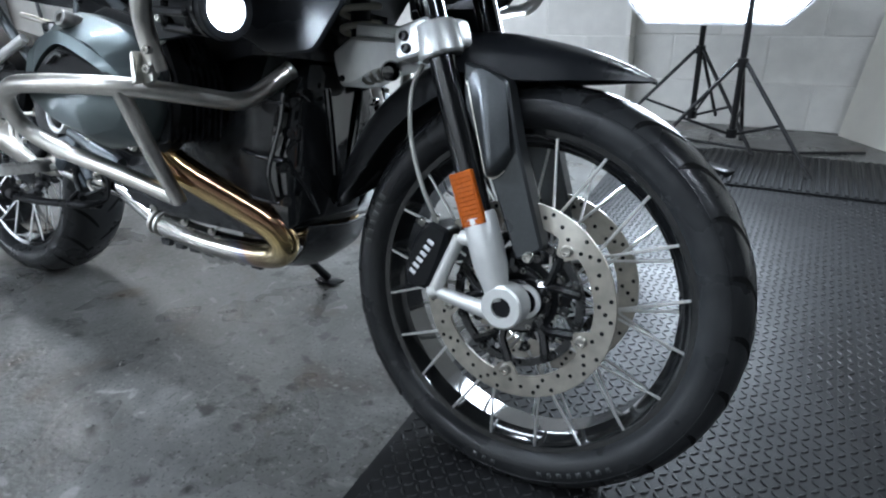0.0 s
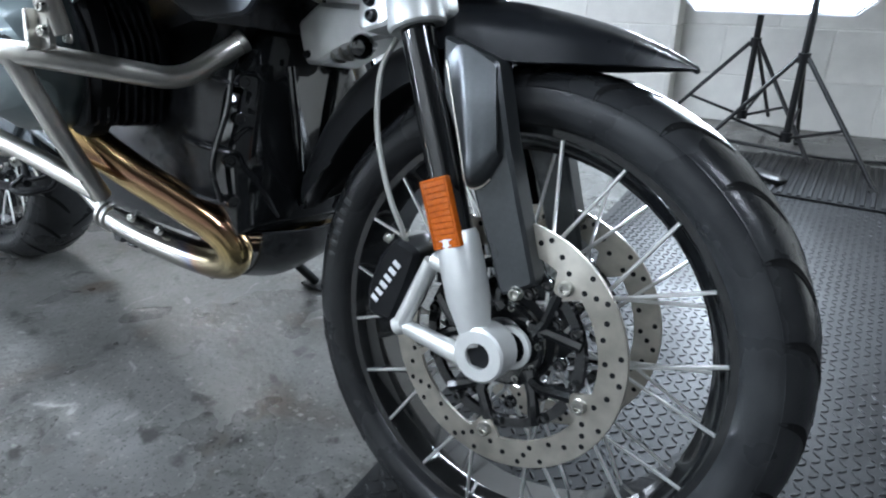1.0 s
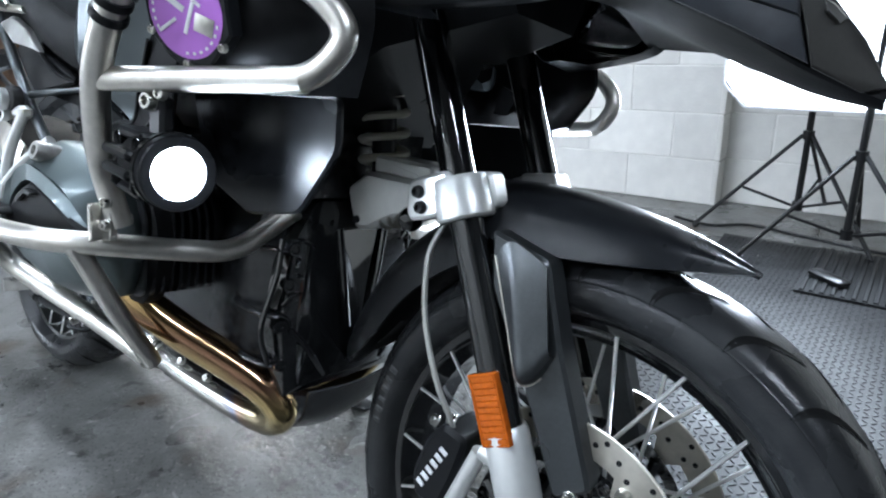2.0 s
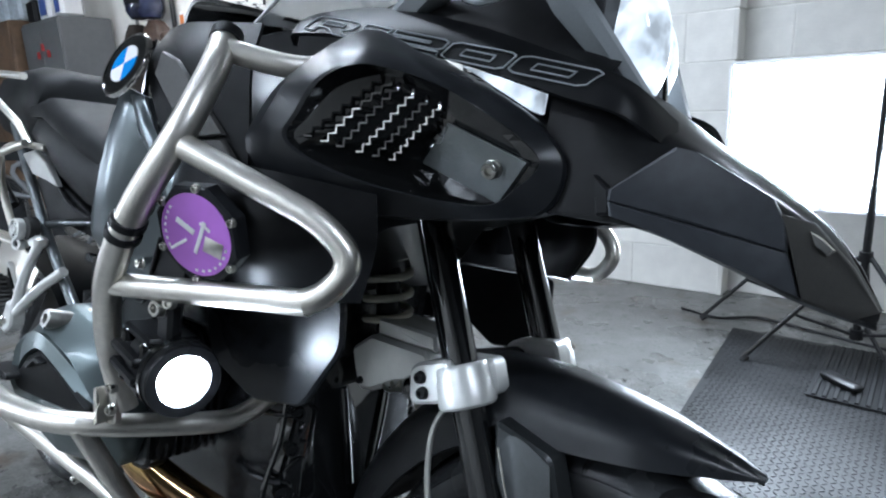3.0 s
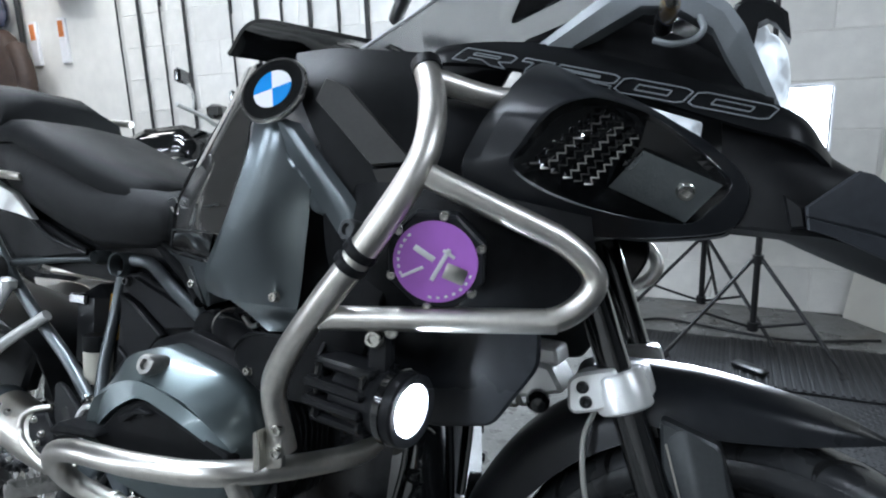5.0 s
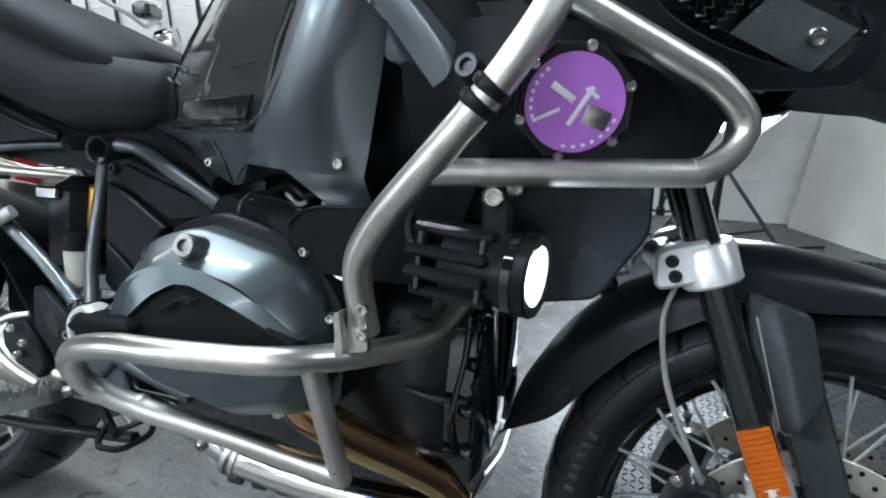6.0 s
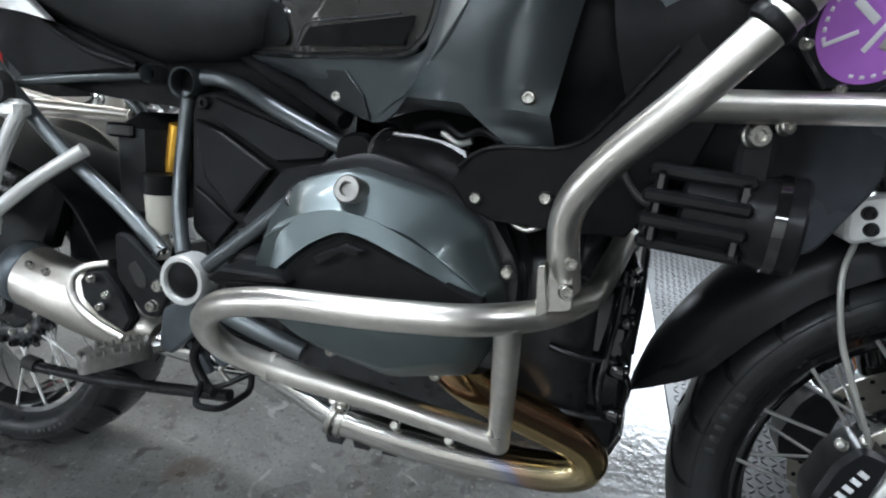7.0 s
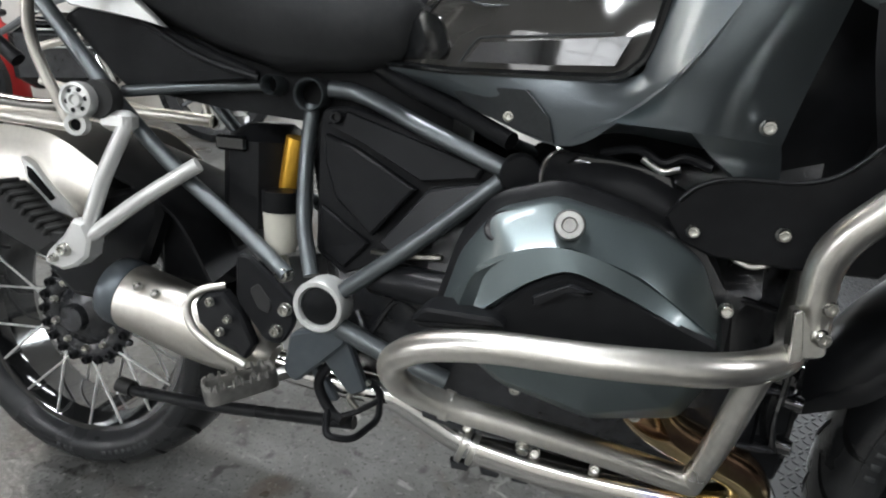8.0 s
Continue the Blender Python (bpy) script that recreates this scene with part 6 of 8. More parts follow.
        for p, q in zip(pts, pts[1:]):
            out += [Vector(p).lerp(Vector(q), t) for t in (0.0, 0.08, 0.5, 0.92)]
        return [Vector((p.x, 0, p.y)) for p in out + [Vector(pts[-1])]]

    outer = polyline([(-0.272, 1.106), (-0.143, 1.182), (-0.118, 1.181), (-0.050, 1.136), (-0.034, 1.116), (0.020, 1.018)])
    inner = polyline([(-0.228, 1.099), (-0.140, 1.136), (-0.106, 1.133), (-0.066, 1.109), (-0.052, 1.083), (-0.002, 1.014)])
    depth = polyline([(0.150, 0.0), (0.172, 0.0), (0.171, 0.0), (0.160, 0.0), (0.150, 0.0), (0.074, 0.0)])
    bm = bmesh.new()
    rings = []
    for k, (o, i) in enumerate(zip(outer, inner)):
        y0 = depth[k].x
        rings.append([(o.x, s * (y0 - 0.022), o.z), (o.x * 0.97 + i.x * 0.03, s * (y0 - 0.004), o.z * 0.97 + i.z * 0.03), (o.x * 0.6 + i.x * 0.4, s * (y0 + 0.003), o.z * 0.6 + i.z * 0.4), (i.x * 0.96 + o.x * 0.04, s * (y0 - 0.002), i.z * 0.96 + o.z * 0.04), (i.x, s * (y0 - 0.008), i.z), (i.x, s * (y0 - 0.026), i.z)])
    loft(bm, rings)
    part("fairing_arch", bm, wing_paint, bike, "satin grey fairing arch", angle=35)
    # indicator
    m = facing((-0.104, s * 0.228, 1.111), (0.16, s * 0.98, -0.09))
    bm = bmesh.new()
    lathe(bm, [(0.0001, -0.032), (0.008, -0.030), (0.0125, -0.014), (0.014, 0.0), (0.012, 0.016), (0.007, 0.030), (0.0001, 0.035)], 20, m @ Matrix.Diagonal((0.72, 1.05, 1.28, 1)))
    ind = part("indicator", bm, smoked_lens, bike, "smoked indicator on a short stalk")
    bm = bmesh.new()
    lathe(bm, [(0.0001, -0.020), (0.006, -0.016), (0.008, 0.0), (0.006, 0.015), (0.0001, 0.02)], 14, m @ Matrix.Diagonal((0.5, 0.8, 1.0, 1)))
    part("bulb", bm, gold, ind)
    pipe("stalk", mir([(-0.109, 0.204, 1.114), (-0.114, 0.178, 1.116), (-0.118, 0.150, 1.118)], s), 0.010, black_matt, ind, seg=10)
    pipe("stalk_loop", mir([(-0.122, 0.190, 1.092), (-0.104, 0.192, 1.086), (-0.084, 0.186, 1.090), (-0.074, 0.176, 1.104), (-0.080, 0.160, 1.124)], s), 0.0035, wing_paint, ind, seg=8)
    # dark wind deflector beside the screen
    side_plate("deflector", [(-0.300, 1.136), (-0.262, 1.240), (-0.215, 1.345), (-0.12, 1.40), (-0.085, 1.215), (-0.108, 1.192), (-0.170, 1.203)], s * 0.150, s * 0.144, black_gloss, None, "black screen carrier", 0.012, 0.002, (0.25 * -s, 0))
    bolt((-0.166, s * 0.160, 1.190), (0.2, s, 0), 0.0065, cowl)

# centre beak
half = [[(-0.060, 0.105, 1.055), (0.005, 0.108, 1.014), (0.078, 0.075, 0.971), (0.125, 0.050, 0.937), (0.174, 0.026, 0.900), (0.222, 0.007, 0.838)],
        [(-0.050, 0.135, 1.000), (0.012, 0.143, 0.962), (0.077, 0.126, 0.953), (0.118, 0.096, 0.930), (0.165, 0.048, 0.898), (0.222, 0.008, 0.833)],
        [(-0.050, 0.150, 0.898), (0.020, 0.152, 0.893), (0.062, 0.145, 0.889), (0.121, 0.107, 0.867), (0.169, 0.072, 0.844), (0.221, 0.014, 0.825)]]
rows = [[mir(r, s) for r in half] for s in (-1, 1)]
centre = [(-0.070, 0.0, 1.078), (0.000, 0.0, 1.034), (0.078, 0.0, 0.977), (0.131, 0.0, 0.942), (0.181, 0.0, 0.900), (0.223, 0.0, 0.838)]
panel("beak", [rows[0][2], rows[0][1], rows[0][0], centre, rows[1][0], rows[1][1], rows[1][2]], black_deep, None, "satin black front beak", 6, 0.005, (0, 0, -1), angle=28)
panel("beak_underside", [rows[0][2], [(-0.045, 0.0, 0.92), (0.02, 0.0, 0.892), (0.062, 0.0, 0.872), (0.121, 0.0, 0.848), (0.169, 0.0, 0.830), (0.221, 0.0, 0.818)], rows[1][2]], black_matt, None, "matt black beak underside", 5, 0.004, (0, 0, 1))
for s in (-1, 1):
    flank = facet("beak_flank", [(0.031, -0.1690, 0.921), (0.077, -0.1495, 0.960), (0.092, -0.1420, 0.957), (0.144, -0.0985, 0.925), (0.154, -0.0925, 0.905), (0.158, -0.0945, 0.882), (0.090, -0.1480, 0.899), (0.032, -0.1720, 0.912)], beak_plastic, None, "dark grey faceted beak flank", 0.010, 0.002, s)
    facet("flank_skirt", [(0.032, -0.1715, 0.911), (0.090, -0.1475, 0.898), (0.158, -0.0940, 0.881), (0.169, -0.0880, 0.846), (0.121, -0.1240, 0.867), (0.059, -0.1620, 0.892), (0.034, -0.1690, 0.899)], beak_plastic, flank, "", 0.010, 0.002, s)
    facet("flank_step", [(0.012, -0.1600, 0.934), (0.029, -0.1640, 0.922), (0.032, -0.1650, 0.900), (0.020, -0.1640, 0.898)], black_deep, flank, "", 0.012, 0.002, s)
    facet("beak_tip", [(0.150, -0.0930, 0.913), (0.171, -0.0600, 0.908), (0.202, -0.0360, 0.872), (0.223, -0.0180, 0.836), (0.205, -0.0460, 0.829), (0.172, -0.0860, 0.843), (0.161, -0.0925, 0.882)], inlay_grey, None, "brown-grey plate at the beak tip", 0.010, 0.002, s)
    facet("beak_lamp", [(0.169, -0.0700, 0.901), (0.178, -0.0630, 0.896), (0.188, -0.0560, 0.886), (0.183, -0.0610, 0.881), (0.173, -0.0700, 0.889)], chrome, None, "small bright lamp in the beak tip", 0.008, 0.002, s)

# headlight: wide black shield, two lit lobes under a clear cover
bm = bmesh.new()
out = round_poly([Vector(q) for q in ((-0.108, 1.110), (-0.092, 1.148), (-0.05, 1.164), (0.05, 1.164), (0.092, 1.148), (0.108, 1.110), (0.098, 1.030), (0.04, 1.000), (-0.04, 1.000), (-0.098, 1.030))], 0.014, 4)
loft(bm, [[(-0.115, p.x * 0.7, p.y) for p in out], [(-0.064 - (p.y - 1.10) * 0.25, p.x * 0.92, 1.1 + (p.y - 1.1) * 0.97) for p in out], [(-0.046 - (p.y - 1.10) * 0.25, p.x * 0.92, p.y) for p in out], [(-0.036 - (p.y - 1.10) * 0.25, p.x * 0.84, 1.1 + (p.y - 1.1) * 0.93) for p in out]])
hl = part("headlight_housing", bm, black_satin, bike, "black headlight housing", angle=30)
for c, r in (((-0.010, -0.030, 1.076), (0.030, 0.038, 0.064)), ((-0.028, -0.036, 1.124), (0.024, 0.029, 0.034)), ((-0.030, 0.050, 1.080), (0.030, 0.042, 0.056))):
    bm = bmesh.new()
    bmesh.ops.create_uvsphere(bm, u_segments=32, v_segments=20, radius=1.0, matrix=Matrix.Translation(c) @ Matrix.Diagonal((*r, 1)))
    part("headlight_lens", bm, head_lens_and_gap, hl, "bright lit headlight lens")
for s in (-1,):
    facet("hood_edge", [(-0.054, -0.096, 1.085), (-0.053, -0.096, 1.125), (-0.047, -0.095, 1.157), (-0.036, -0.094, 1.164), (-0.008, -0.090, 1.160), (0.009, -0.086, 1.146), (0.014, -0.085, 1.116), (0.003, -0.087, 1.134), (-0.009, -0.090, 1.142), (-0.020, -0.092, 1.136), (-0.024, -0.093, 1.107), (-0.027, -0.094, 1.075)], black_satin, hl, "glossy black edge of the headlight hood", 0.03, 0.004, s)

for c, ry, rz, a0, a1 in (((-0.004, -0.030, 1.076), 0.0425, 0.069, 285, 382), ((-0.022, -0.036, 1.125), 0.0335, 0.038, -15, 95)):
    pipe("lens_rim", [(c[0] - 0.25 * rz * math.sin(a), c[1] + ry * math.cos(a), c[2] + rz * math.sin(a)) for a in (radians(a0 + (a1 - a0) * k / 18) for k in range(19))], 0.0052, black_gloss, hl, "", seg=8, steps=1)

br = pipe("screen_bracket", [(-0.122, -0.050, 1.244), (-0.100, -0.050, 1.220), (-0.087, -0.050, 1.199), (-0.095, -0.050, 1.182)], 0.0045, chrome, None, "chrome screen bracket", seg=8)
pipe("bracket_tube", [(-0.085, -0.045, 1.250), (-0.066, -0.048, 1.228), (-0.046, -0.050, 1.205)], 0.0105, black_gloss, br, "", seg=12)
pipe("tube_tip", [(-0.049, -0.050, 1.209), (-0.041, -0.050, 1.200)], 0.0115, chrome, br, "", seg=12)

# windscreen, bars, hand guard, dash
panel("windscreen", [[(-0.510, -0.155, 1.122), (-0.50, -0.08, 1.130), (-0.50, 0.08, 1.130), (-0.510, 0.155, 1.122)],
                     [(-0.400, -0.165, 1.170), (-0.36, -0.08, 1.190), (-0.36, 0.08, 1.190), (-0.400, 0.165, 1.170)],
                     [(-0.300, -0.160, 1.232), (-0.25, -0.08, 1.26), (-0.25, 0.08, 1.26), (-0.300, 0.160, 1.232)],
                     [(-0.235, -0.150, 1.268), (-0.18, -0.08, 1.32), (-0.18, 0.08, 1.32), (-0.235, 0.150, 1.268)]], screen_clear, None, "clear curved windscreen", 5, 0.003, (0, 0, -1))
# white line along the near edge only, a painted highlight of clear plastic
pipe("screen_edge_highlight", [(-0.512, -0.156, 1.121), (-0.402, -0.167, 1.170), (-0.302, -0.162, 1.232), (-0.262, -0.158, 1.240)], 0.0022, white_ink, None, "white line painted as the highlight on the screen edge", seg=6)
panel("dash", [[(-0.80, -0.11, 1.150), (-0.80, 0.0, 1.165), (-0.80, 0.11, 1.150)], [(-0.74, -0.12, 1.195), (-0.74, 0.0, 1.215), (-0.74, 0.12, 1.195)], [(-0.62, -0.12, 1.172), (-0.62, 0.0, 1.19), (-0.62, 0.12, 1.172)], [(-0.48, -0.13, 1.135), (-0.48, 0.0, 1.145), (-0.48, 0.13, 1.135)]], black_gloss, None, "black dash cover", 5, 0.006, (0, 0, -1))
for s in (-1, 1):
    bar = pipe("handlebar", mir([(-0.52, 0.05, 1.20), (-0.44, 0.16, 1.205), (-0.40, 0.26, 1.225), (-0.44, 0.42, 1.235)], s), 0.011, shield_plastic, None, "silver-grey handlebar", seg=12)
    pipe("grip", mir([(-0.42, 0.32, 1.232), (-0.455, 0.46, 1.237)], s), 0.019, rubber_soft, bar, seg=14)
    panel("hand_guard", [mir(r, s) for r in ([(-0.245, 0.340, 1.215), (-0.30, 0.41, 1.225), (-0.38, 0.46, 1.235)], [(-0.232, 0.352, 1.190), (-0.285, 0.425, 1.200), (-0.37, 0.475, 1.210)], [(-0.225, 0.345, 1.162), (-0.275, 0.415, 1.172), (-0.365, 0.465, 1.184)])], black_satin, bar, "black hand guard", 5, 0.010, (0, -s, 0))
    pipe("guard_bar", mir([(-0.36, 0.46, 1.190), (-0.265, 0.385, 1.158), (-0.215, 0.290, 1.145), (-0.200, 0.215, 1.160)], s), 0.005, black_satin, bar, "black guard tube", seg=10)
    for gx, gy, gz, w in ((-0.29, 0.37, 1.172, 0.060), (-0.345, 0.40, 1.184, 0.070), (-0.245, 0.35, 1.160, 0.045)):
        bm = bmesh.new()
        box(bm, 0, 0, 0, w, 0.045, 0.036, Matrix.Translation((gx, s * gy, gz)) @ Matrix.Rotation(radians(18), 4, "Y"), 0.010)
        part("switch_block", bm, black_matt, bar, "black switch block")
    pipe("lever", mir([(-0.36, 0.22, 1.215), (-0.33, 0.32, 1.205), (-0.36, 0.46, 1.205)], s), 0.006, alloy, bar, seg=8)

# ---- seats ----


def seat_ring(x, wb, wt, z0, z1, mid=0.5):
    return [(x, y, z0 + (z1 - z0) * t) for y, t in ((-wb * 0.7, 0.0), (-wb, 0.12), (-wt, mid), (-wt * 0.86, 0.88), (-wt * 0.45, 1.0), (wt * 0.45, 1.0), (wt * 0.86, 0.88), (wt, mid), (wb, 0.12), (wb * 0.7, 0.0))]


bm = bmesh.new()
loft(bm, [seat_ring(-0.902, 0.10, 0.112, 0.845, 0.908), seat_ring(-0.925, 0.125, 0.132, 0.829, 0.920), seat_ring(-0.99, 0.135, 0.145, 0.818, 0.936), seat_ring(-1.10, 0.128, 0.15, 0.812, 0.968), seat_ring(-1.20, 0.12, 0.155, 0.835, 1.010), seat_ring(-1.30, 0.115, 0.155, 0.870, 1.045), seat_ring(-1.36, 0.11, 0.15, 0.90, 1.045)])
seat = part("rider_seat", bm, seat_vinyl, bike, "dark grey vinyl rider seat with black top", angle=70)
bm = bmesh.new()
loft(bm, [[(x, y * w, z + dz) for y, dz in ((-1.0, -0.042), (-1.02, -0.02), (-0.8, 0.006), (0, 0.012), (0.8, 0.006), (1.02, -0.02), (1.0, -0.042))] for x, w, z in ((-0.950, 0.100, 0.922), (-1.0, 0.130, 0.939), (-1.10, 0.145, 0.974), (-1.20, 0.150, 1.012), (-1.30, 0.150, 1.048), (-1.38, 0.145, 1.05))])
part("seat_top", bm, seat_black, seat, "black grained seat top", angle=70)
bm = bmesh.new()
loft(bm, [seat_ring(-1.36, 0.10, 0.145, 0.94, 1.105), seat_ring(-1.42, 0.11, 0.150, 0.92, 1.135), seat_ring(-1.55, 0.11, 0.14, 0.94, 1.15), seat_ring(-1.72, 0.10, 0.12, 0.97, 1.14), seat_ring(-1.78, 0.09, 0.11, 0.99, 1.12)])
part("passenger_seat", bm, seat_black, bike, "black grained passenger seat", angle=70)

# ---- frame ----
for s in (-1, 1):
    fr = pipe("frame_rail", mir([(-1.032, 0.084, 0.793), (-0.985, 0.083, 0.788), (-0.88, 0.122, 0.752), (-0.765, 0.160, 0.714)], s), 0.0115, frame_paint, None, "slate grey tubular frame rail", seg=16)
    pipe("frame_post", mir([(-1.056, 0.085, 0.770), (-1.058, 0.098, 0.690), (-1.045, 0.125, 0.610), (-1.020, 0.150, 0.548)], s), 0.0108, frame_paint, fr, seg=16)
    pipe("frame_brace", mir([(-0.775, 0.162, 0.702), (-0.865, 0.168, 0.622), (-0.965, 0.175, 0.540)], s), 0.0108, frame_paint, fr, seg=16)
    pipe("lower_rail", mir([(-0.965, 0.175, 0.492), (-0.90, 0.172, 0.466), (-0.82, 0.165, 0.440)], s), 0.013, frame_paint, fr, seg=16)
    pipe("subframe_rail", mir([(-1.062, 0.140, 0.540), (-1.150, 0.122, 0.597), (-1.256, 0.116, 0.668), (-1.346, 0.118, 0.752), (-1.470, 0.118, 0.888), (-1.58, 0.115, 1.00)], s), 0.0115, frame_paint, None, "slate grey subframe rail", seg=16)
    pipe("subframe_tie", mir([(-1.128, 0.085, 0.792), (-1.23, 0.10, 0.782), (-1.335, 0.118, 0.768)], s), 0.0082, frame_paint, None, "slate grey subframe tie", seg=14)
    for (p, r, nm) in (((-1.055, s * 0.090, 0.784), 0.0225, "frame_ring"), ((-1.114, s * 0.090, 0.793), 0.0135, "frame_ring")):
        bm = bmesh.new()
        lathe(bm, [(r * 0.86, 0.012), (r * 0.96, 0.014), (r, 0.010), (r, -0.03), (r * 0.86, -0.03)], 26, facing(p, (0, s, 0)), closed=True)
        part(nm, bm, frame_paint, fr, "open round frame joint")
        bm = bmesh.new()
        lathe(bm, [(0.0001, -0.010), (r * 0.84, -0.010), (r * 0.84, -0.028), (0.0001, -0.028)], 26, facing(p, (0, s, 0)))
        part("joint_plug", bm, recess_shade_black, fr, "dark joint plug")
    bm = bmesh.new()
    lathe(bm, [(0.025, -0.02), (0.0355, -0.02), (0.0355, 0.010), (0.033, 0.0135), (0.0275, 0.0135), (0.0265, 0.010), (0.025, 0.008)], 36, facing((-0.990, s * 0.180, 0.521), (0, s, 0)), closed=True)
    pv = part("pivot_ring", bm, alloy, bike, "pale ring round the pivot cap")
    bm = bmesh.new()
    lathe(bm, [(0.0001, 0.011), (0.022, 0.010), (0.0262, 0.007), (0.0262, -0.02), (0.0001, -0.02)], 30, facing((-0.990, s * 0.180, 0.521), (0, s, 0)))
    part("pivot_cap", bm, black_matt, pv, "black pivot cap")
    bm = bmesh.new()
    lathe(bm, [(0.0001, 0.015), (0.022, 0.013), (0.025, 0.008), (0.025, -0.02), (0.0001, -0.02)], 26, facing((-0.752, s * 0.165, 0.712), (0.2, s, 0)))
    part("rail_cap", bm, black_matt, fr, "black rail end cap")
    # black moulded frame panel: base plate, raised faces, dark groove and bevel
    pn = side_plate("frame_panel", [(-1.040, 0.745), (-1.034, 0.768), (-0.995, 0.774), (-0.778, 0.716), (-0.786, 0.700), (-0.905, 0.586), (-0.984, 0.548), (-1.030, 0.574)], s * 0.100, s * 0.086, black_matt, None, "matt black moulded frame panel", 0.008, 0.003, (0.12 * s, -0.10 * s))
    facet("upper_face", [(-1.022, -0.113, 0.748), (-0.995, -0.112, 0.766), (-0.800, -0.140, 0.712), (-0.806, -0.144, 0.700), (-0.876, -0.142, 0.688), (-0.975, -0.122, 0.731)], black_matt, pn, "", 0.014, 0.003, s)
    facet("middle_face", [(-1.022, -0.118, 0.735), (-0.978, -0.126, 0.722), (-0.886, -0.146, 0.678), (-0.940, -0.146, 0.612), (-1.000, -0.126, 0.652), (-1.022, -0.116, 0.700)], black_matt, pn, "", 0.018, 0.003, s)
    facet("lower_face", [(-1.024, -0.119, 0.640), (-0.948, -0.134, 0.598), (-0.984, -0.128, 0.557), (-1.026, -0.117, 0.579)], black_matt, pn, "", 0.016, 0.003, s)
    facet("bevel", [(-0.868, -0.144, 0.680), (-0.798, -0.150, 0.696), (-0.905, -0.160, 0.592), (-0.928, -0.148, 0.604)], black_satin, pn, "", 0.016, 0.003, s)
    bolt((-1.006, s * 0.114, 0.758), (0, s, 0), 0.0085, pn, material=black_satin)
    side_plate("side_cover", [(-1.440, 0.868), (-1.362, 0.795), (-1.335, 0.774), (-1.140, 0.797), (-1.125, 0.808), (-1.300, 0.868), (-1.36, 0.90)], s * 0.112, s * 0.098, black_matt, None, "matt black side cover", 0.01, 0.003)
    pipe("cover_bead", mir([(-1.305, 0.113, 0.866), (-1.21, 0.118, 0.822), (-1.125, 0.110, 0.800)], s), 0.0045, black_satin, None, seg=8)
    facet("tail_bracket", [(-1.480, -0.128, 0.926), (-1.400, -0.132, 0.936), (-1.320, -0.132, 0.908), (-1.258, -0.132, 0.858), (-1.300, -0.132, 0.866), (-1.410, -0.130, 0.880)], alloy, None, "pale alloy tail bracket", 0.014, 0.003, s)

# grab rail and rack behind the seat
for s in (-1, 1):
    pipe("grab_rail", bent(mir([(-1.318, 0.165, 0.944), (-1.378, 0.170, 0.991), (-1.504, 0.175, 1.043), (-1.632, 0.175, 1.108), (-1.590, 0.172, 1.116), (-1.371, 0.165, 1.096)], s), 0.016), 0.0085, steel, None, "stainless grab rail", seg=10, steps=2)
    frame_side = pipe("pannier_frame", bent(mir([(-1.300, 0.180, 0.946), (-1.402, 0.200, 0.919), (-1.535, 0.205, 0.967), (-1.760, 0.205, 0.974)], s), 0.02), 0.0082, muffler_steel, None, "silver tubular pannier frame", seg=10, steps=2)
    pipe("frame_stay", mir([(-1.263, 0.150, 0.939), (-1.416, 0.168, 0.942), (-1.603, 0.172, 0.883), (-1.800, 0.172, 0.832)], s), 0.0080, muffler_steel, frame_side, seg=10)
    pipe("frame_stay", mir([(-1.386, 0.160, 0.716), (-1.534, 0.165, 0.727), (-1.785, 0.166, 0.768)], s), 0.0085, muffler_steel, frame_side, seg=10)
    pipe("frame_stay", mir([(-1.402, 0.196, 0.919), (-1.425, 0.180, 0.830), (-1.392, 0.160, 0.722)], s), 0.0080, muffler_steel, frame_side, seg=10)
    rk = pipe("peg_hanger", mir([(-1.308, 0.142, 0.730), (-1.337, 0.160, 0.652), (-1.362, 0.168, 0.574)], s), 0.0112, alloy, None, "silver cast passenger peg hanger", seg=14)
    pipe("hanger_arm", mir([(-1.208, 0.128, 0.677), (-1.281, 0.155, 0.623), (-1.356, 0.168, 0.564)], s), 0.0108, alloy, rk, seg=14)
    facet("hanger_foot", [(-1.358, -0.182, 0.584), (-1.350, -0.180, 0.560), (-1.356, -0.180, 0.534), (-1.378, -0.180, 0.516), (-1.402, -0.180, 0.508), (-1.434, -0.180, 0.516), (-1.424, -0.181, 0.540), (-1.396, -0.182, 0.560), (-1.376, -0.182, 0.588)], alloy, rk, "", 0.028, 0.004, s)
    pipe("rack_tube", mir([(-1.376, 0.150, 0.719), (-1.45, 0.152, 0.722), (-1.62, 0.152, 0.725)], s), 0.0118, muffler_steel, rk, seg=14)
    bm = bmesh.new()
    box(bm, -1.325, s * 0.140, 0.728, 0.052, 0.030, 0.030, Matrix(), 0.008)
    part("tube_socket", bm, alloy, rk)
    bm = bmesh.new()
    lathe(bm, [(0.0085, -0.008), (0.0150, -0.008), (0.0150, 0.006), (0.0085, 0.006)], 20, facing((-1.374, s * 0.164, 0.719), (0.3, s, 0)), closed=True)
    part("tube_end", bm, alloy, rk)
    # dark disc paints the shade inside the tube end
    bm = bmesh.new()
    lathe(bm, [(0.0001, 0.001), (0.0085, 0.001), (0.0085, -0.004), (0.0001, -0.004)], 16, facing((-1.374, s * 0.164, 0.719), (0.3, s, 0)))
    part("tube_bore_shade", bm, recess_shade_black, rk)
    km = facing((-1.364, s * 0.170, 0.753), (0.1, s, 0))
    bm = bmesh.new()
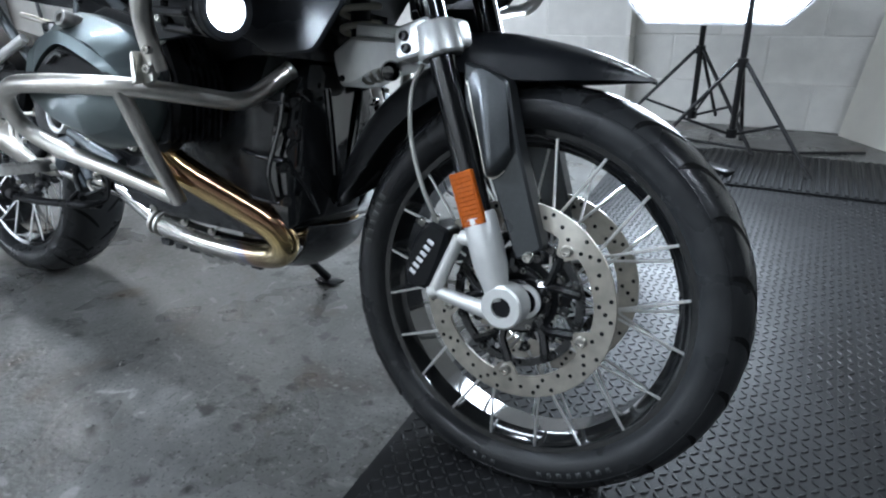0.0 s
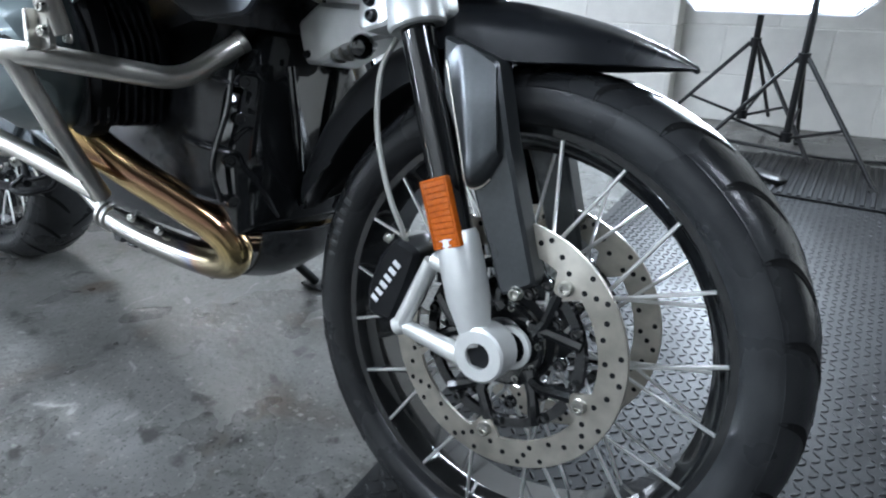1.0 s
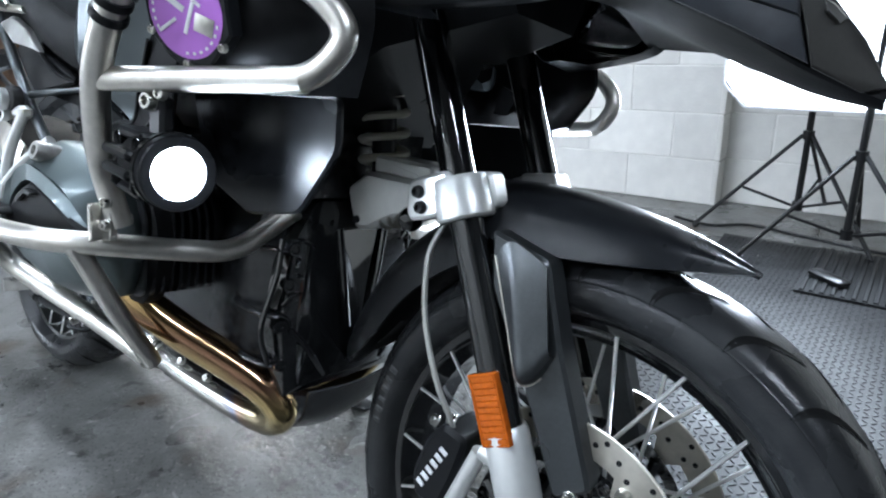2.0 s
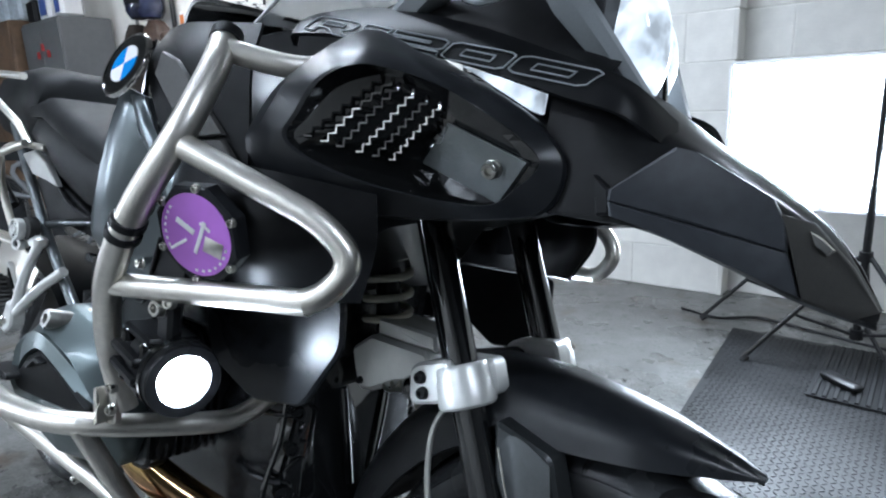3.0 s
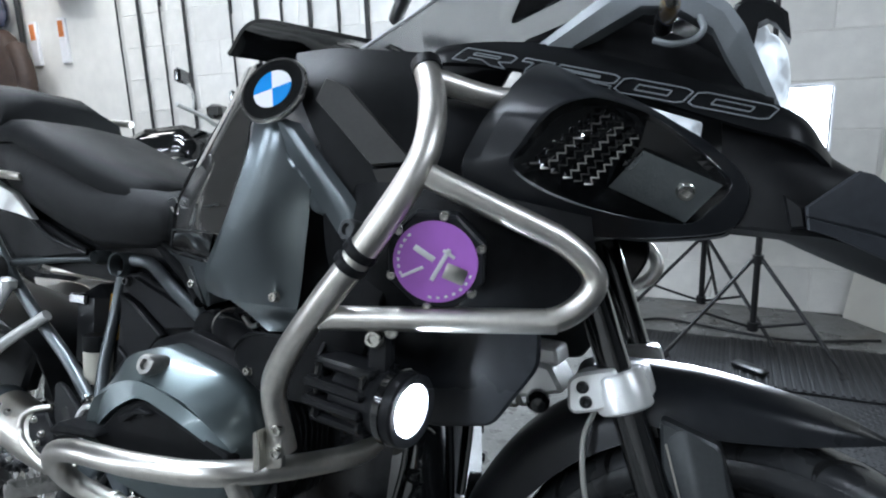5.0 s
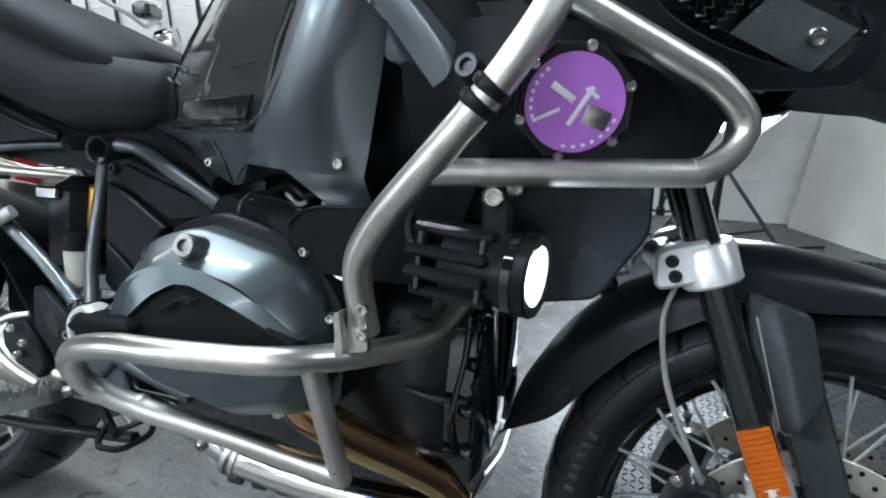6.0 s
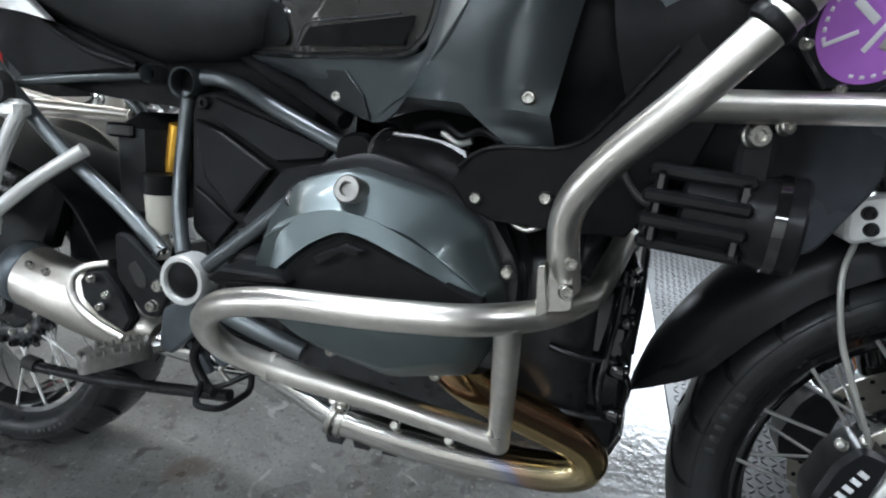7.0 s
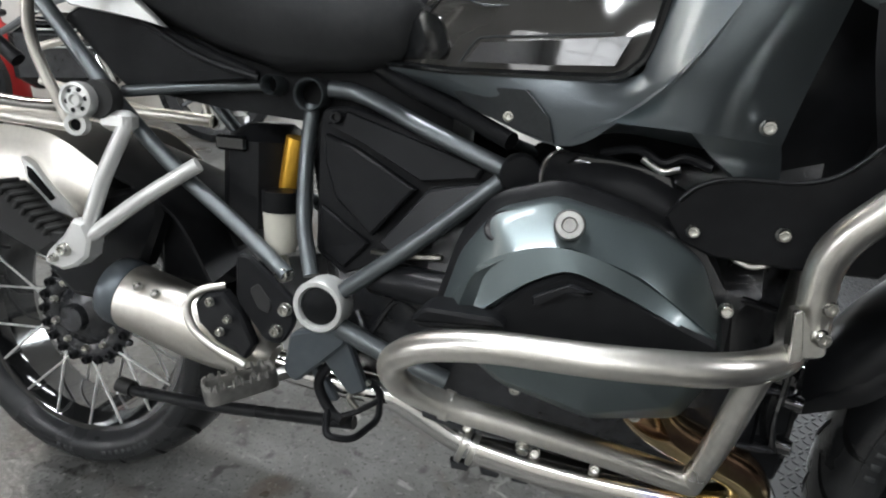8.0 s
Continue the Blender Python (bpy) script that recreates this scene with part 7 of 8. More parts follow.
    lathe(bm, [(0.0001, 0.006), (0.006, 0.006), (0.007, 0.010), (0.0095, 0.010), (0.0105, 0.005), (0.018, 0.004), (0.0195, 0.008), (0.0235, 0.007), (0.0245, 0.003), (0.0245, -0.008), (0.0001, -0.008)], 28, km)
    knob = part("round_knob", bm, alloy, rk, "spoked alloy knob")
    # dark caps paint the shade of the hollows between the knob's spokes
    for k in range(6):
        a = radians(60 * k + 10)
        bm = bmesh.new()
        lathe(bm, [(0.0001, 0.0056), (0.0030, 0.0056), (0.0038, 0.0040), (0.0001, 0.0040)], 10, km @ Matrix.Translation((0.0146 * math.cos(a), 0.0146 * math.sin(a), 0)))
        part("knob_hollow_shade", bm, black_satin, knob)
    bm = bmesh.new()
    lathe(bm, [(0.0001, 0.0), (0.026, 0.0), (0.028, -0.020), (0.0001, -0.020)], 20, facing((-1.345, s * 0.160, 0.756), (0.1, s, 0)))
    part("knob_rubber", bm, rubber_soft, rk)
    bolt((-1.392, s * 0.182, 0.541), (0, s, 0), 0.009, rk)
    bolt((-1.412, s * 0.182, 0.526), (0, s, 0), 0.006, rk)
    pg = facet("passenger_peg", [(-1.520, -0.196, 0.606), (-1.512, -0.194, 0.620), (-1.492, -0.190, 0.628), (-1.404, -0.184, 0.562), (-1.402, -0.184, 0.548), (-1.430, -0.186, 0.526), (-1.502, -0.192, 0.556)], rubber_soft, rk, "black ribbed rubber passenger peg", 0.042, 0.006, s)
    for k in range(8):
        t = k / 7
        bm = bmesh.new()
        box(bm, 0, 0, 0, 0.0055, 0.040, 0.016, Matrix.Translation((-1.496 + 0.080 * t, s * (0.176 - 0.004 * t), 0.626 - 0.060 * t)) @ Matrix.Rotation(radians(37), 4, "Y"), 0.002)
        part("peg_rib", bm, rubber_soft, pg)
    panel("silver_heel_plate", [mir(r, s) for r in ([(-1.640, 0.116, 0.705), (-1.500, 0.124, 0.703), (-1.440, 0.126, 0.690), (-1.382, 0.120, 0.655)], [(-1.640, 0.130, 0.640), (-1.500, 0.140, 0.635), (-1.430, 0.142, 0.625), (-1.374, 0.134, 0.610)], [(-1.640, 0.122, 0.575), (-1.520, 0.130, 0.560), (-1.460, 0.132, 0.545), (-1.400, 0.126, 0.566)])], muffler_steel, rk, "curved silver heel plate", 6, 0.004, (0, -s, 0))
    facet("plate_window", [(-1.498, -0.148, 0.662), (-1.478, -0.149, 0.655), (-1.424, -0.149, 0.604), (-1.410, -0.148, 0.580), (-1.440, -0.149, 0.586), (-1.494, -0.147, 0.634)], alloy, rk, "pale rim of the slot in the heel plate", 0.012, 0.003, s)
    # no opening here: a near-black slab paints the slot's shade
    facet("slot_shade", [(-1.484, -0.1515, 0.649), (-1.476, -0.1520, 0.646), (-1.436, -0.1525, 0.607), (-1.444, -0.1525, 0.602), (-1.484, -0.1510, 0.634)], recess_shade_black, rk, "dark slab painting the shade of the slot in the heel plate", 0.010, 0.002, s)
    pipe("tail_tube", mir([(-1.50, 0.135, 0.80), (-1.60, 0.15, 0.88), (-1.70, 0.16, 0.96)], s), 0.011, black_satin, None, "black tail tube", seg=12)
panel("inner_fender", [[(-1.20, -0.11, 0.50), (-1.20, 0.0, 0.52), (-1.20, 0.11, 0.50)], [(-1.26, -0.12, 0.60), (-1.26, 0.0, 0.63), (-1.26, 0.12, 0.60)], [(-1.40, -0.11, 0.655), (-1.40, 0.0, 0.69), (-1.40, 0.11, 0.655)], [(-1.58, -0.10, 0.68), (-1.58, 0.0, 0.72), (-1.58, 0.10, 0.68)]], black_matt, None, "matt black rear mudguard", 5, 0.005, (0, 0, -1))
facet("wheel_hugger", [(-1.398, -0.090, 0.614), (-1.352, -0.090, 0.624), (-1.311, -0.088, 0.625), (-1.304, -0.088, 0.587), (-1.338, -0.090, 0.499), (-1.416, -0.092, 0.471), (-1.438, -0.092, 0.431), (-1.480, -0.092, 0.433), (-1.530, -0.090, 0.471), (-1.473, -0.092, 0.528)], black_satin, None, "black hugger plate over the rear wheel", 0.030, 0.008)
facet("hugger_front", [(-1.339, -0.052, 0.611), (-1.278, -0.050, 0.594), (-1.227, -0.048, 0.575), (-1.206, -0.046, 0.539), (-1.206, -0.046, 0.484), (-1.255, -0.048, 0.460), (-1.345, -0.050, 0.471)], black_matt, None, "matt black hugger front", 0.04, 0.012)
bm = bmesh.new()
box(bm, -1.168, 0.0, 0.647, 0.096, 0.155, 0.176, Matrix(), 0.024)
bb = part("battery_box", bm, black_satin, bike, "black box under the seat")
bm = bmesh.new()
box(bm, -1.186, -0.080, 0.707, 0.050, 0.012, 0.022, Matrix(), 0.005)
part("box_lid", bm, black_gloss, bb)
bm = bmesh.new()
tube(bm, [(-1.06, 0.04, 0.55), (-1.10, 0.03, 0.80)], 0.028, 16)
sk = part("rear_shock", bm, black_satin, bike, "rear shock with gold canister")
bm = bmesh.new()
tube(bm, [(-1.105, -0.055, 0.640), (-1.098, -0.060, 0.665), (-1.088, -0.064, 0.722)], 0.018, 18, radii=[0.017, 0.0185, 0.0175])
part("gold_canister", bm, gold, sk, "gold shock canister")
bm = bmesh.new()
tube(bm, [(-1.086, -0.104, 0.560), (-1.090, -0.104, 0.575), (-1.092, -0.104, 0.622)], 0.026, 18, radii=[0.016, 0.024, 0.0255])
rs = part("fluid_reservoir", bm, bottle_white, bike, "milky brake fluid reservoir")
bm = bmesh.new()
tube(bm, [(-1.092, -0.104, 0.621), (-1.092, -0.104, 0.650)], 0.027, 18)
part("reservoir_cap", bm, black_matt, rs, "black reservoir cap")
pipe("reservoir_hose", [(-1.092, -0.104, 0.562), (-1.08, -0.11, 0.545), (-1.07, -0.125, 0.53)], 0.006, bottle_white, rs, seg=8)
bolt((-1.067, -0.138, 0.541), (0, -1, 0), 0.011, bike)
bolt((-1.090, -0.115, 0.565), (0, -1, 0), 0.006, bike)

bm = bmesh.new()
loft(bm, [[(x, y * w, z) for y, z in ((-1, z0), (1, z0), (1, z1), (-1, z1))] for x, w, z0, z1 in ((-1.36, 0.085, 0.775, 0.90), (-1.20, 0.080, 0.755, 0.86), (-1.05, 0.070, 0.745, 0.84), (-0.86, 0.070, 0.720, 0.86))])
part("seat_tray", bm, black_matt, bike, "black tray under the seat")
# foot controls
hp = side_plate("heel_guard", [(-1.128, 0.566), (-1.108, 0.566), (-1.040, 0.512), (-1.038, 0.478), (-1.056, 0.446), (-1.082, 0.446), (-1.128, 0.500)], -0.162, -0.150, black_satin, None, "black heel guard with a cut-out", 0.010, 0.003)
side_plate("cut_out", [(-1.106, 0.520), (-1.092, 0.530), (-1.072, 0.505), (-1.075, 0.488), (-1.092, 0.492)], -0.1635, -0.161, rubber_soft, hp, "", 0.006, 0.001)
bolt((-1.051, -0.163, 0.499), (0, -1, 0), 0.0085, hp)
bolt((-1.064, -0.163, 0.466), (0, -1, 0), 0.008, hp)
pb = side_plate("peg_bracket", [(-1.040, 0.470), (-0.970, 0.492), (-0.955, 0.470), (-0.985, 0.440), (-1.030, 0.398), (-1.050, 0.410), (-1.045, 0.440)], -0.172, -0.150, cast_grey, None, "slate grey peg bracket", 0.010, 0.004)
side_plate("bracket_leg", [(-1.000, 0.440), (-0.960, 0.470), (-0.930, 0.400), (-0.955, 0.388)], -0.160, -0.145, cast_grey, pb, "", 0.008, 0.003)
side_plate("bracket_leg", [(-1.030, 0.425), (-1.018, 0.430), (-0.975, 0.372), (-0.990, 0.368)], -0.150, -0.138, cast_grey, pb, "", 0.004, 0.002)
peg_y = Vector((0.072, 0.071, 0.015)).normalized()
peg_x = peg_y.cross(Vector((0.0, 0.12, 1.0))).normalized()
peg_m = Matrix((peg_x, peg_y, peg_x.cross(peg_y))).transposed().to_4x4()
peg_m.translation = (-1.092, -0.207, 0.405)
peg_outer = round_poly([Vector(q) for q in ((-0.026, -0.048), (0.026, -0.048), (0.024, 0.048), (-0.024, 0.048))], 0.018, 5)
peg_inner = inset_poly(peg_outer, 0.005)
bm = bmesh.new()
a, b = ring_of(bm, [peg_m @ Vector((p.x, p.y, 0.006)) for p in peg_outer]), ring_of(bm, [peg_m @ Vector((p.x, p.y, -0.014)) for p in peg_outer])
c, e = ring_of(bm, [peg_m @ Vector((p.x, p.y, 0.006)) for p in peg_inner]), ring_of(bm, [peg_m @ Vector((p.x, p.y, -0.014)) for p in peg_inner])
bridge(bm, a, b), bridge(bm, b, e), bridge(bm, e, c), bridge(bm, c, a)
peg = part("foot_peg", bm, dull_steel, bike, "silver serrated foot peg")
bm = bmesh.new()
for yy in (-0.022, 0.0, 0.022):
    box(bm, 0, yy, -0.006, 0.044, 0.007, 0.012, peg_m, 0.002)
box(bm, 0, 0, -0.008, 0.007, 0.088, 0.010, peg_m, 0.002)
box(bm, 0.0, 0.058, -0.006, 0.018, 0.030, 0.016, peg_m, 0.004)
part("peg_web", bm, dull_steel, peg)
bm = bmesh.new()
for k in range(0, len(peg_outer), 1):
    p = (peg_outer[k] + peg_inner[k]) / 2
    tube(bm, [peg_m @ Vector((p.x, p.y, 0.004)), peg_m @ Vector((p.x, p.y, 0.012))], 0.0026, 6, radii=[0.003, 0.0012])
for k in range(7):
    for xx in (-0.025, 0.025):
        tube(bm, [peg_m @ Vector((xx * 0.94, -0.033 + k * 0.011, 0.004)), peg_m @ Vector((xx * 0.94, -0.033 + k * 0.011, 0.013))], 0.003, 6, radii=[0.0034, 0.0014])
o = part("peg_teeth", bm, dull_steel, peg)
o["kind"] = "stuff"
pipe("stand_lever", [(-1.370, -0.108, 0.297), (-1.345, -0.110, 0.296), (-1.20, -0.120, 0.305), (-1.03, -0.130, 0.325), (-0.955, -0.135, 0.335)], 0.0095, black_satin, None, "black stand lever tube", seg=12)
bm = bmesh.new()
tube(bm, [(-1.378, -0.108, 0.300), (-1.352, -0.109, 0.297)], 0.013, 12)
part("lever_tip", bm, rubber_soft, bike, "rubber tip")
pd = pipe("brake_pedal", [(-0.985, -0.150, 0.430), (-1.005, -0.150, 0.395), (-0.985, -0.155, 0.360), (-0.960, -0.165, 0.352)], 0.0075, black_satin, None, "black brake pedal", seg=10)
pipe("pedal_loop", bent([(-0.985, -0.160, 0.360), (-0.974, -0.193, 0.342), (-0.940, -0.180, 0.336), (-0.918, -0.137, 0.350), (-0.922, -0.130, 0.394), (-0.945, -0.14, 0.408)], 0.014), 0.0052, black_satin, pd, seg=8, steps=2)
pipe("pedal_loop", [(-0.980, -0.165, 0.352), (-0.95, -0.155, 0.362), (-0.922, -0.136, 0.376)], 0.0045, black_satin, pd, seg=8)
pipe("pedal_link", [(-0.945, -0.150, 0.365), (-0.958, -0.152, 0.385), (-0.93, -0.15, 0.41)], 0.004, bolt_steel, pd, seg=8)
# side stand on the far side, bash plate
st = pipe("side_stand", [(-0.80, 0.13, 0.36), (-0.775, 0.26, 0.22), (-0.745, 0.385, 0.098)], 0.012, black_satin, None, "black side stand with a flat foot", seg=12)
bm = bmesh.new()
box(bm, -0.742, 0.390, 0.088, 0.07, 0.05, 0.008, Matrix(), 0.003)
part("stand_foot", bm, black_satin, st)
panel("bash_plate", [[(-0.395, -0.09, 0.37), (-0.39, 0.0, 0.365), (-0.395, 0.09, 0.37)], [(-0.425, -0.08, 0.31), (-0.42, 0.0, 0.30), (-0.425, 0.08, 0.31)], [(-0.50, -0.07, 0.276), (-0.50, 0.0, 0.262), (-0.50, 0.07, 0.276)], [(-0.72, -0.075, 0.268), (-0.72, 0.0, 0.262), (-0.72, 0.075, 0.268)]], black_engine, None, "black plate under the engine", 5, 0.004, (0, 0, 1))
facet("skid_tab", [(-0.573, 0.08, 0.242), (-0.541, 0.08, 0.274), (-0.456, 0.08, 0.302), (-0.463, 0.08, 0.289), (-0.524, 0.08, 0.246)], mat("worn_alloy_plate", (0.22, 0.22, 0.21), 0.45, 0.7, 0.25, 30, 0.15, 80), None, "scuffed alloy tab under the engine", 0.02, 0.003)
for k in range(7):
    x = -0.52 - 0.045 * k
    facet("guard_scallop", [(x, -0.083, 0.276), (x - 0.034, -0.083, 0.275), (x - 0.030, -0.083, 0.262), (x - 0.006, -0.083, 0.262)], black_engine, None, "", 0.012, 0.002)

# outlined numerals on the strip
GLYPHS = {
    "R": [[(0, 0), (0.26, 0), (0.26, 0.3), (0.5, 0.3), (0.74, 0), (1, 0), (0.8, 0.34), (1, 0.46), (1, 0.88), (0.9, 1), (0, 1)], [(0.26, 0.56), (0.74, 0.56), (0.74, 0.74), (0.26, 0.74)]],
    "1": [[(0.4, 0), (1, 0), (1, 1), (0, 1), (0, 0.74), (0.4, 0.74)]],
    "2": [[(0, 0), (1, 0), (1, 0.26), (0.28, 0.26), (0.28, 0.37), (0.9, 0.37), (1, 0.48), (1, 0.88), (0.9, 1), (0, 1), (0, 0.74), (0.72, 0.74), (0.72, 0.63), (0.1, 0.63), (0, 0.52)]],
    "0": [[(0.1, 0), (0.9, 0), (1, 0.14), (1, 0.86), (0.9, 1), (0.1, 1), (0, 0.86), (0, 0.14)], [(0.26, 0.32), (0.74, 0.32), (0.74, 0.68), (0.26, 0.68)]],
}
for s in (-1, 1):
    p0, p1 = Vector((-0.350, s * 0.20, 1.083)), Vector((-0.004, s * 0.15, 1.007))
    dx = (p1 - p0).normalized()
    up = (Vector((0.0, 0.0, 1.0)) - dx * dx.z).normalized()
    tree = strips[s]
    for char, f0, f1 in (("R", 0.0, 0.19), ("1", 0.215, 0.315), ("2", 0.335, 0.53), ("0", 0.545, 0.755), ("0", 0.77, 1.0)):
        bm = bmesh.new()
        for line in GLYPHS[char]:
            pts = []
            for (x0, z0), (x1, z1) in zip(line, line[1:] + line[:1]):
                for k in range(6):
                    u, v = x0 + (x1 - x0) * k / 6, z0 + (z1 - z0) * k / 6
                    if s > 0:
                        u = 1 - u
                    f = f0 + u * (f1 - f0) + 0.026 * (v - 0.5)
                    q = p0 + (p1 - p0) * f + up * (0.003 + 0.019 * v)
                    hit = tree.ray_cast(Vector((q.x, s * 0.5, q.z)), Vector((0, -s, 0)))
                    y = hit[0].y if hit[0] else q.y
                    pts.append(Vector((q.x, y + s * 0.0012, q.z)))
            tube(bm, pts + pts[:1], 0.0009, 6, cap=False)
        part("numeral", bm, wing_paint, bike, "outlined grey character on the fairing strip")

# ---- things in the room ----


def light_stand(name, x, y, z_top, label, turn, foot_r=0.42, knuckle=0.41):
    t = thing(name, label, "light stand", pose(x, y, 0, 0, 0, turn), "studio light stands")
    bm = bmesh.new()
    tube(bm, [(0, 0, 0.10), (0, 0, knuckle + 0.25)], 0.013, 12)
    part("lower_tube", bm, stand_black, t)
    bm = bmesh.new()
    tube(bm, [(0, 0, knuckle + 0.2), (0, 0, z_top)], 0.010, 12)
    part("upper_tube", bm, stand_black, t)
    for z in (0.12, knuckle):
        bm = bmesh.new()
        tube(bm, [(0, 0, z - 0.018), (0, 0, z + 0.018)], 0.022, 12)
        part("collar", bm, stand_black, t)
    for k in range(3):
        a = 2 * math.pi * k / 3
        c, s = math.cos(a), math.sin(a)
        bm = bmesh.new()
        tube(bm, [(0.02 * c, 0.02 * s, knuckle), (foot_r * c, foot_r * s, 0.012)], 0.0085, 8)
        leg = part("leg", bm, stand_black, t)
        bm = bmesh.new()
        tube(bm, [(0.02 * c, 0.02 * s, 0.12), (foot_r * 0.55 * c, foot_r * 0.55 * s, knuckle * 0.46)], 0.006, 8)
        part("brace", bm, stand_black, leg)
        bm = bmesh.new()
        tube(bm, [((foot_r - 0.02) * c, (foot_r - 0.02) * s, 0.022), (foot_r * c, foot_r * s, 0.005)], 0.012, 8)
        part("foot", bm, rubber_soft, leg)
    return t


def softbox(m, w, h, label):
    t = thing("softbox", label, "softbox", m, "")
    bm = bmesh.new()
    k = 0.24
    f = [(x * w / 2, y * h / 2, 0) for x, y in ((-1 + k, -1), (1 - k, -1), (1, -1 + k * 1.3), (1, 0.94), (0.97, 1), (-0.97, 1), (-1, 0.94), (-1, -1 + k * 1.3))]
    a = ring_of(bm, f)
    b = ring_of(bm, [(x * 0.985, y * 0.985, 0.004) for x, y, _ in f])
    c = ring_of(bm, [(x * 0.22, y * 0.22, -0.34) for x, y, _ in f])
    bridge(bm, c, a), bridge(bm, a, b)
    bm.faces.new(c[::-1])
    part("shell", bm, stand_black, t, "black cloth shell", smooth=False)
    # slack front cloth
    grid = []
    for j in range(7):
        row = []
        for i in range(9):
            u, v = i / 8 - 0.5, j / 6 - 0.5
            fx = min(1.0, 1.0 - 0.24 * (abs(v) * 2 - 0.69) / 0.31) if -v * 2 > 0.69 else 1.0
            row.append((u * w * 0.97 * fx, v * h * 0.97, 0.006 + 0.030 * math.cos(u * math.pi) * math.cos(v * math.pi) + 0.004 * math.sin(i * 1.9 + j)))
        grid.append(row)
    bm = bmesh.new()
    patch(bm, grid, 2, 0.002, (0, 0, -1))
    part("front_cloth", bm, soft_cloth, t, "glowing white front cloth")
    bm = bmesh.new()
    tube(bm, bent([(x, y, 0.006) for x, y, _ in f] + [(f[0][0], f[0][1], 0.006)], 0.01), 0.006, 6)
    part("edge_binding", bm, white_ink, t)
    return t


light_stand("light_stand", -0.13, 2.42, 0.62, "black folding light stand holding a low softbox", 80, 0.40, 0.42)
light_stand("light_stand", 0.085, 2.10, 1.50, "black folding light stand with raised pole", 88, 0.38, 0.41)
softbox(look((-0.06, 2.15, 0.826), (-0.25, 0.0, 0.78)) @ pose(0, 0, 0, 0, 180, 0), 0.72, 0.545, "lit white softbox on a low stand")


# leaning board beside the recess
bm = bmesh.new()
loft(bm, [[(0.500, 2.735, 0.0), (1.60, 1.30, 0.0), (1.63, 1.32, 0.0), (0.525, 2.75, 0.0)], [(0.79, 2.745, 2.3), (1.90, 1.34, 2.3), (1.93, 1.36, 2.3), (0.82, 2.76, 2.3)]])
tagged(part("background_board", bm, card_white, smooth=False), "tall cream board leaning beside the recess", "board")
# cable on the floor
bm = bmesh.new()
tube(bm, smooth_path([(-0.62, 2.38, 0.006), (-0.45, 2.33, 0.006), (-0.30, 2.42, 0.006), (-0.05, 2.36, 0.006), (0.25, 2.30, 0.006), (0.6, 2.42, 0.006)], 6), 0.006, 8)
tagged(part("power_cable", bm, stand_black), "black power cable lying on the floor", "cable")
bm = bmesh.new()
box(bm, 0, 0, 0, 0.14, 0.05, 0.022, pose(0.075, 1.86, 0.030, 0, 0, -38), 0.008)
tagged(part("foot_switch", bm, stand_black), "black foot switch lying on the ribbed mat", "switch")

# back of the workshop
def cabinet(name, x, y, w, d, h, material, label):
    t = thing(name, label, "cabinet", pose(x, y, 0))
    bm = bmesh.new()
    box(bm, 0, 0, h / 2, w, d, h, bev=0.008)
    part("body", bm, material, t)
    for sx in (-1, 1):
        bm = bmesh.new()
        box(bm, sx * w / 4, -d / 2 - 0.008, h / 2, w / 2 - 0.01, 0.012, h - 0.06, bev=0.003)
        dr = part("door", bm, material, t)
        bm = bmesh.new()
        tube(bm, [(sx * 0.05, -d / 2 - 0.03, h * 0.5), (sx * 0.05, -d / 2 - 0.03, h * 0.5 + 0.12)], 0.008, 8)
        part("handle", bm, bolt_steel, dr, "steel handle")
    return t


cabinet("steel_cabinet", -6.95, 2.38, 0.95, 0.50, 1.95, steel_paint, "grey steel cabinet with goods on top")
for k in range(3):
    bm = bmesh.new()
    box(bm, -7.05 + 0.13 * k, 2.108, 1.62 + 0.07 * (k % 2), 0.07, 0.006, 0.07, bev=0.002)
    tagged(part("red_magnet", bm, red_paint), "small red magnet on the grey cabinet", "magnet", "magnets on the cabinet")
cabinet("board_cabinet", -8.35, 2.33, 1.6, 0.55, 2.02, wood_dark, "brown board cabinet with packets on top")
for k, (x, w, h, mt, lb) in enumerate(((-6.60, 0.18, 0.22, white_ink, "white kitchen roll pack on the cabinet"), (-6.95, 0.26, 0.26, white_ink, "white boxed roll on the cabinet"), (-7.30, 0.22, 0.24, stand_black, "black packet on the cabinet"), (-7.75, 0.34, 0.26, pale_pack, "pale blue packet on the cabinet"), (-8.2, 0.40, 0.30, pale_pack, "pale blue packet on the cabinet"), (-8.65, 0.30, 0.24, stand_black, "black bag on the cabinet"))):
    bm = bmesh.new()
    base = 1.95 if x > -7.5 else 2.02
    box(bm, x, 2.30, base + h / 2, w, 0.22, h, bev=0.03)
    pk = tagged(part("packet", bm, mt), lb, "packet", "packets on the cabinets")
    if mt is white_ink:
        bm = bmesh.new()
        box(bm, x, 2.188, base + h / 2, w * 0.6, 0.004, h * 0.6, bev=0.001)
        part("label_patch", bm, blue_pack, pk, "dark blue print")

# helmet and jacket on hooks
t = thing("helmet", "dark blue and black helmet hanging on the wall", "helmet", pose(-5.42, 2.46, 1.98))
bm = bmesh.new()
lathe(bm, [(0.0001, 0.17), (0.09, 0.155), (0.15, 0.10), (0.17, 0.0), (0.165, -0.10), (0.13, -0.16), (0.10, -0.165)], 24)
part("shell", bm, mat("blue_black_helmet", (0.010, 0.012, 0.030), 0.2, 0.0, 0.3, 6, 0.0, coat=0.6, color2=(0.05, 0.06, 0.12)), t)
bm = bmesh.new()
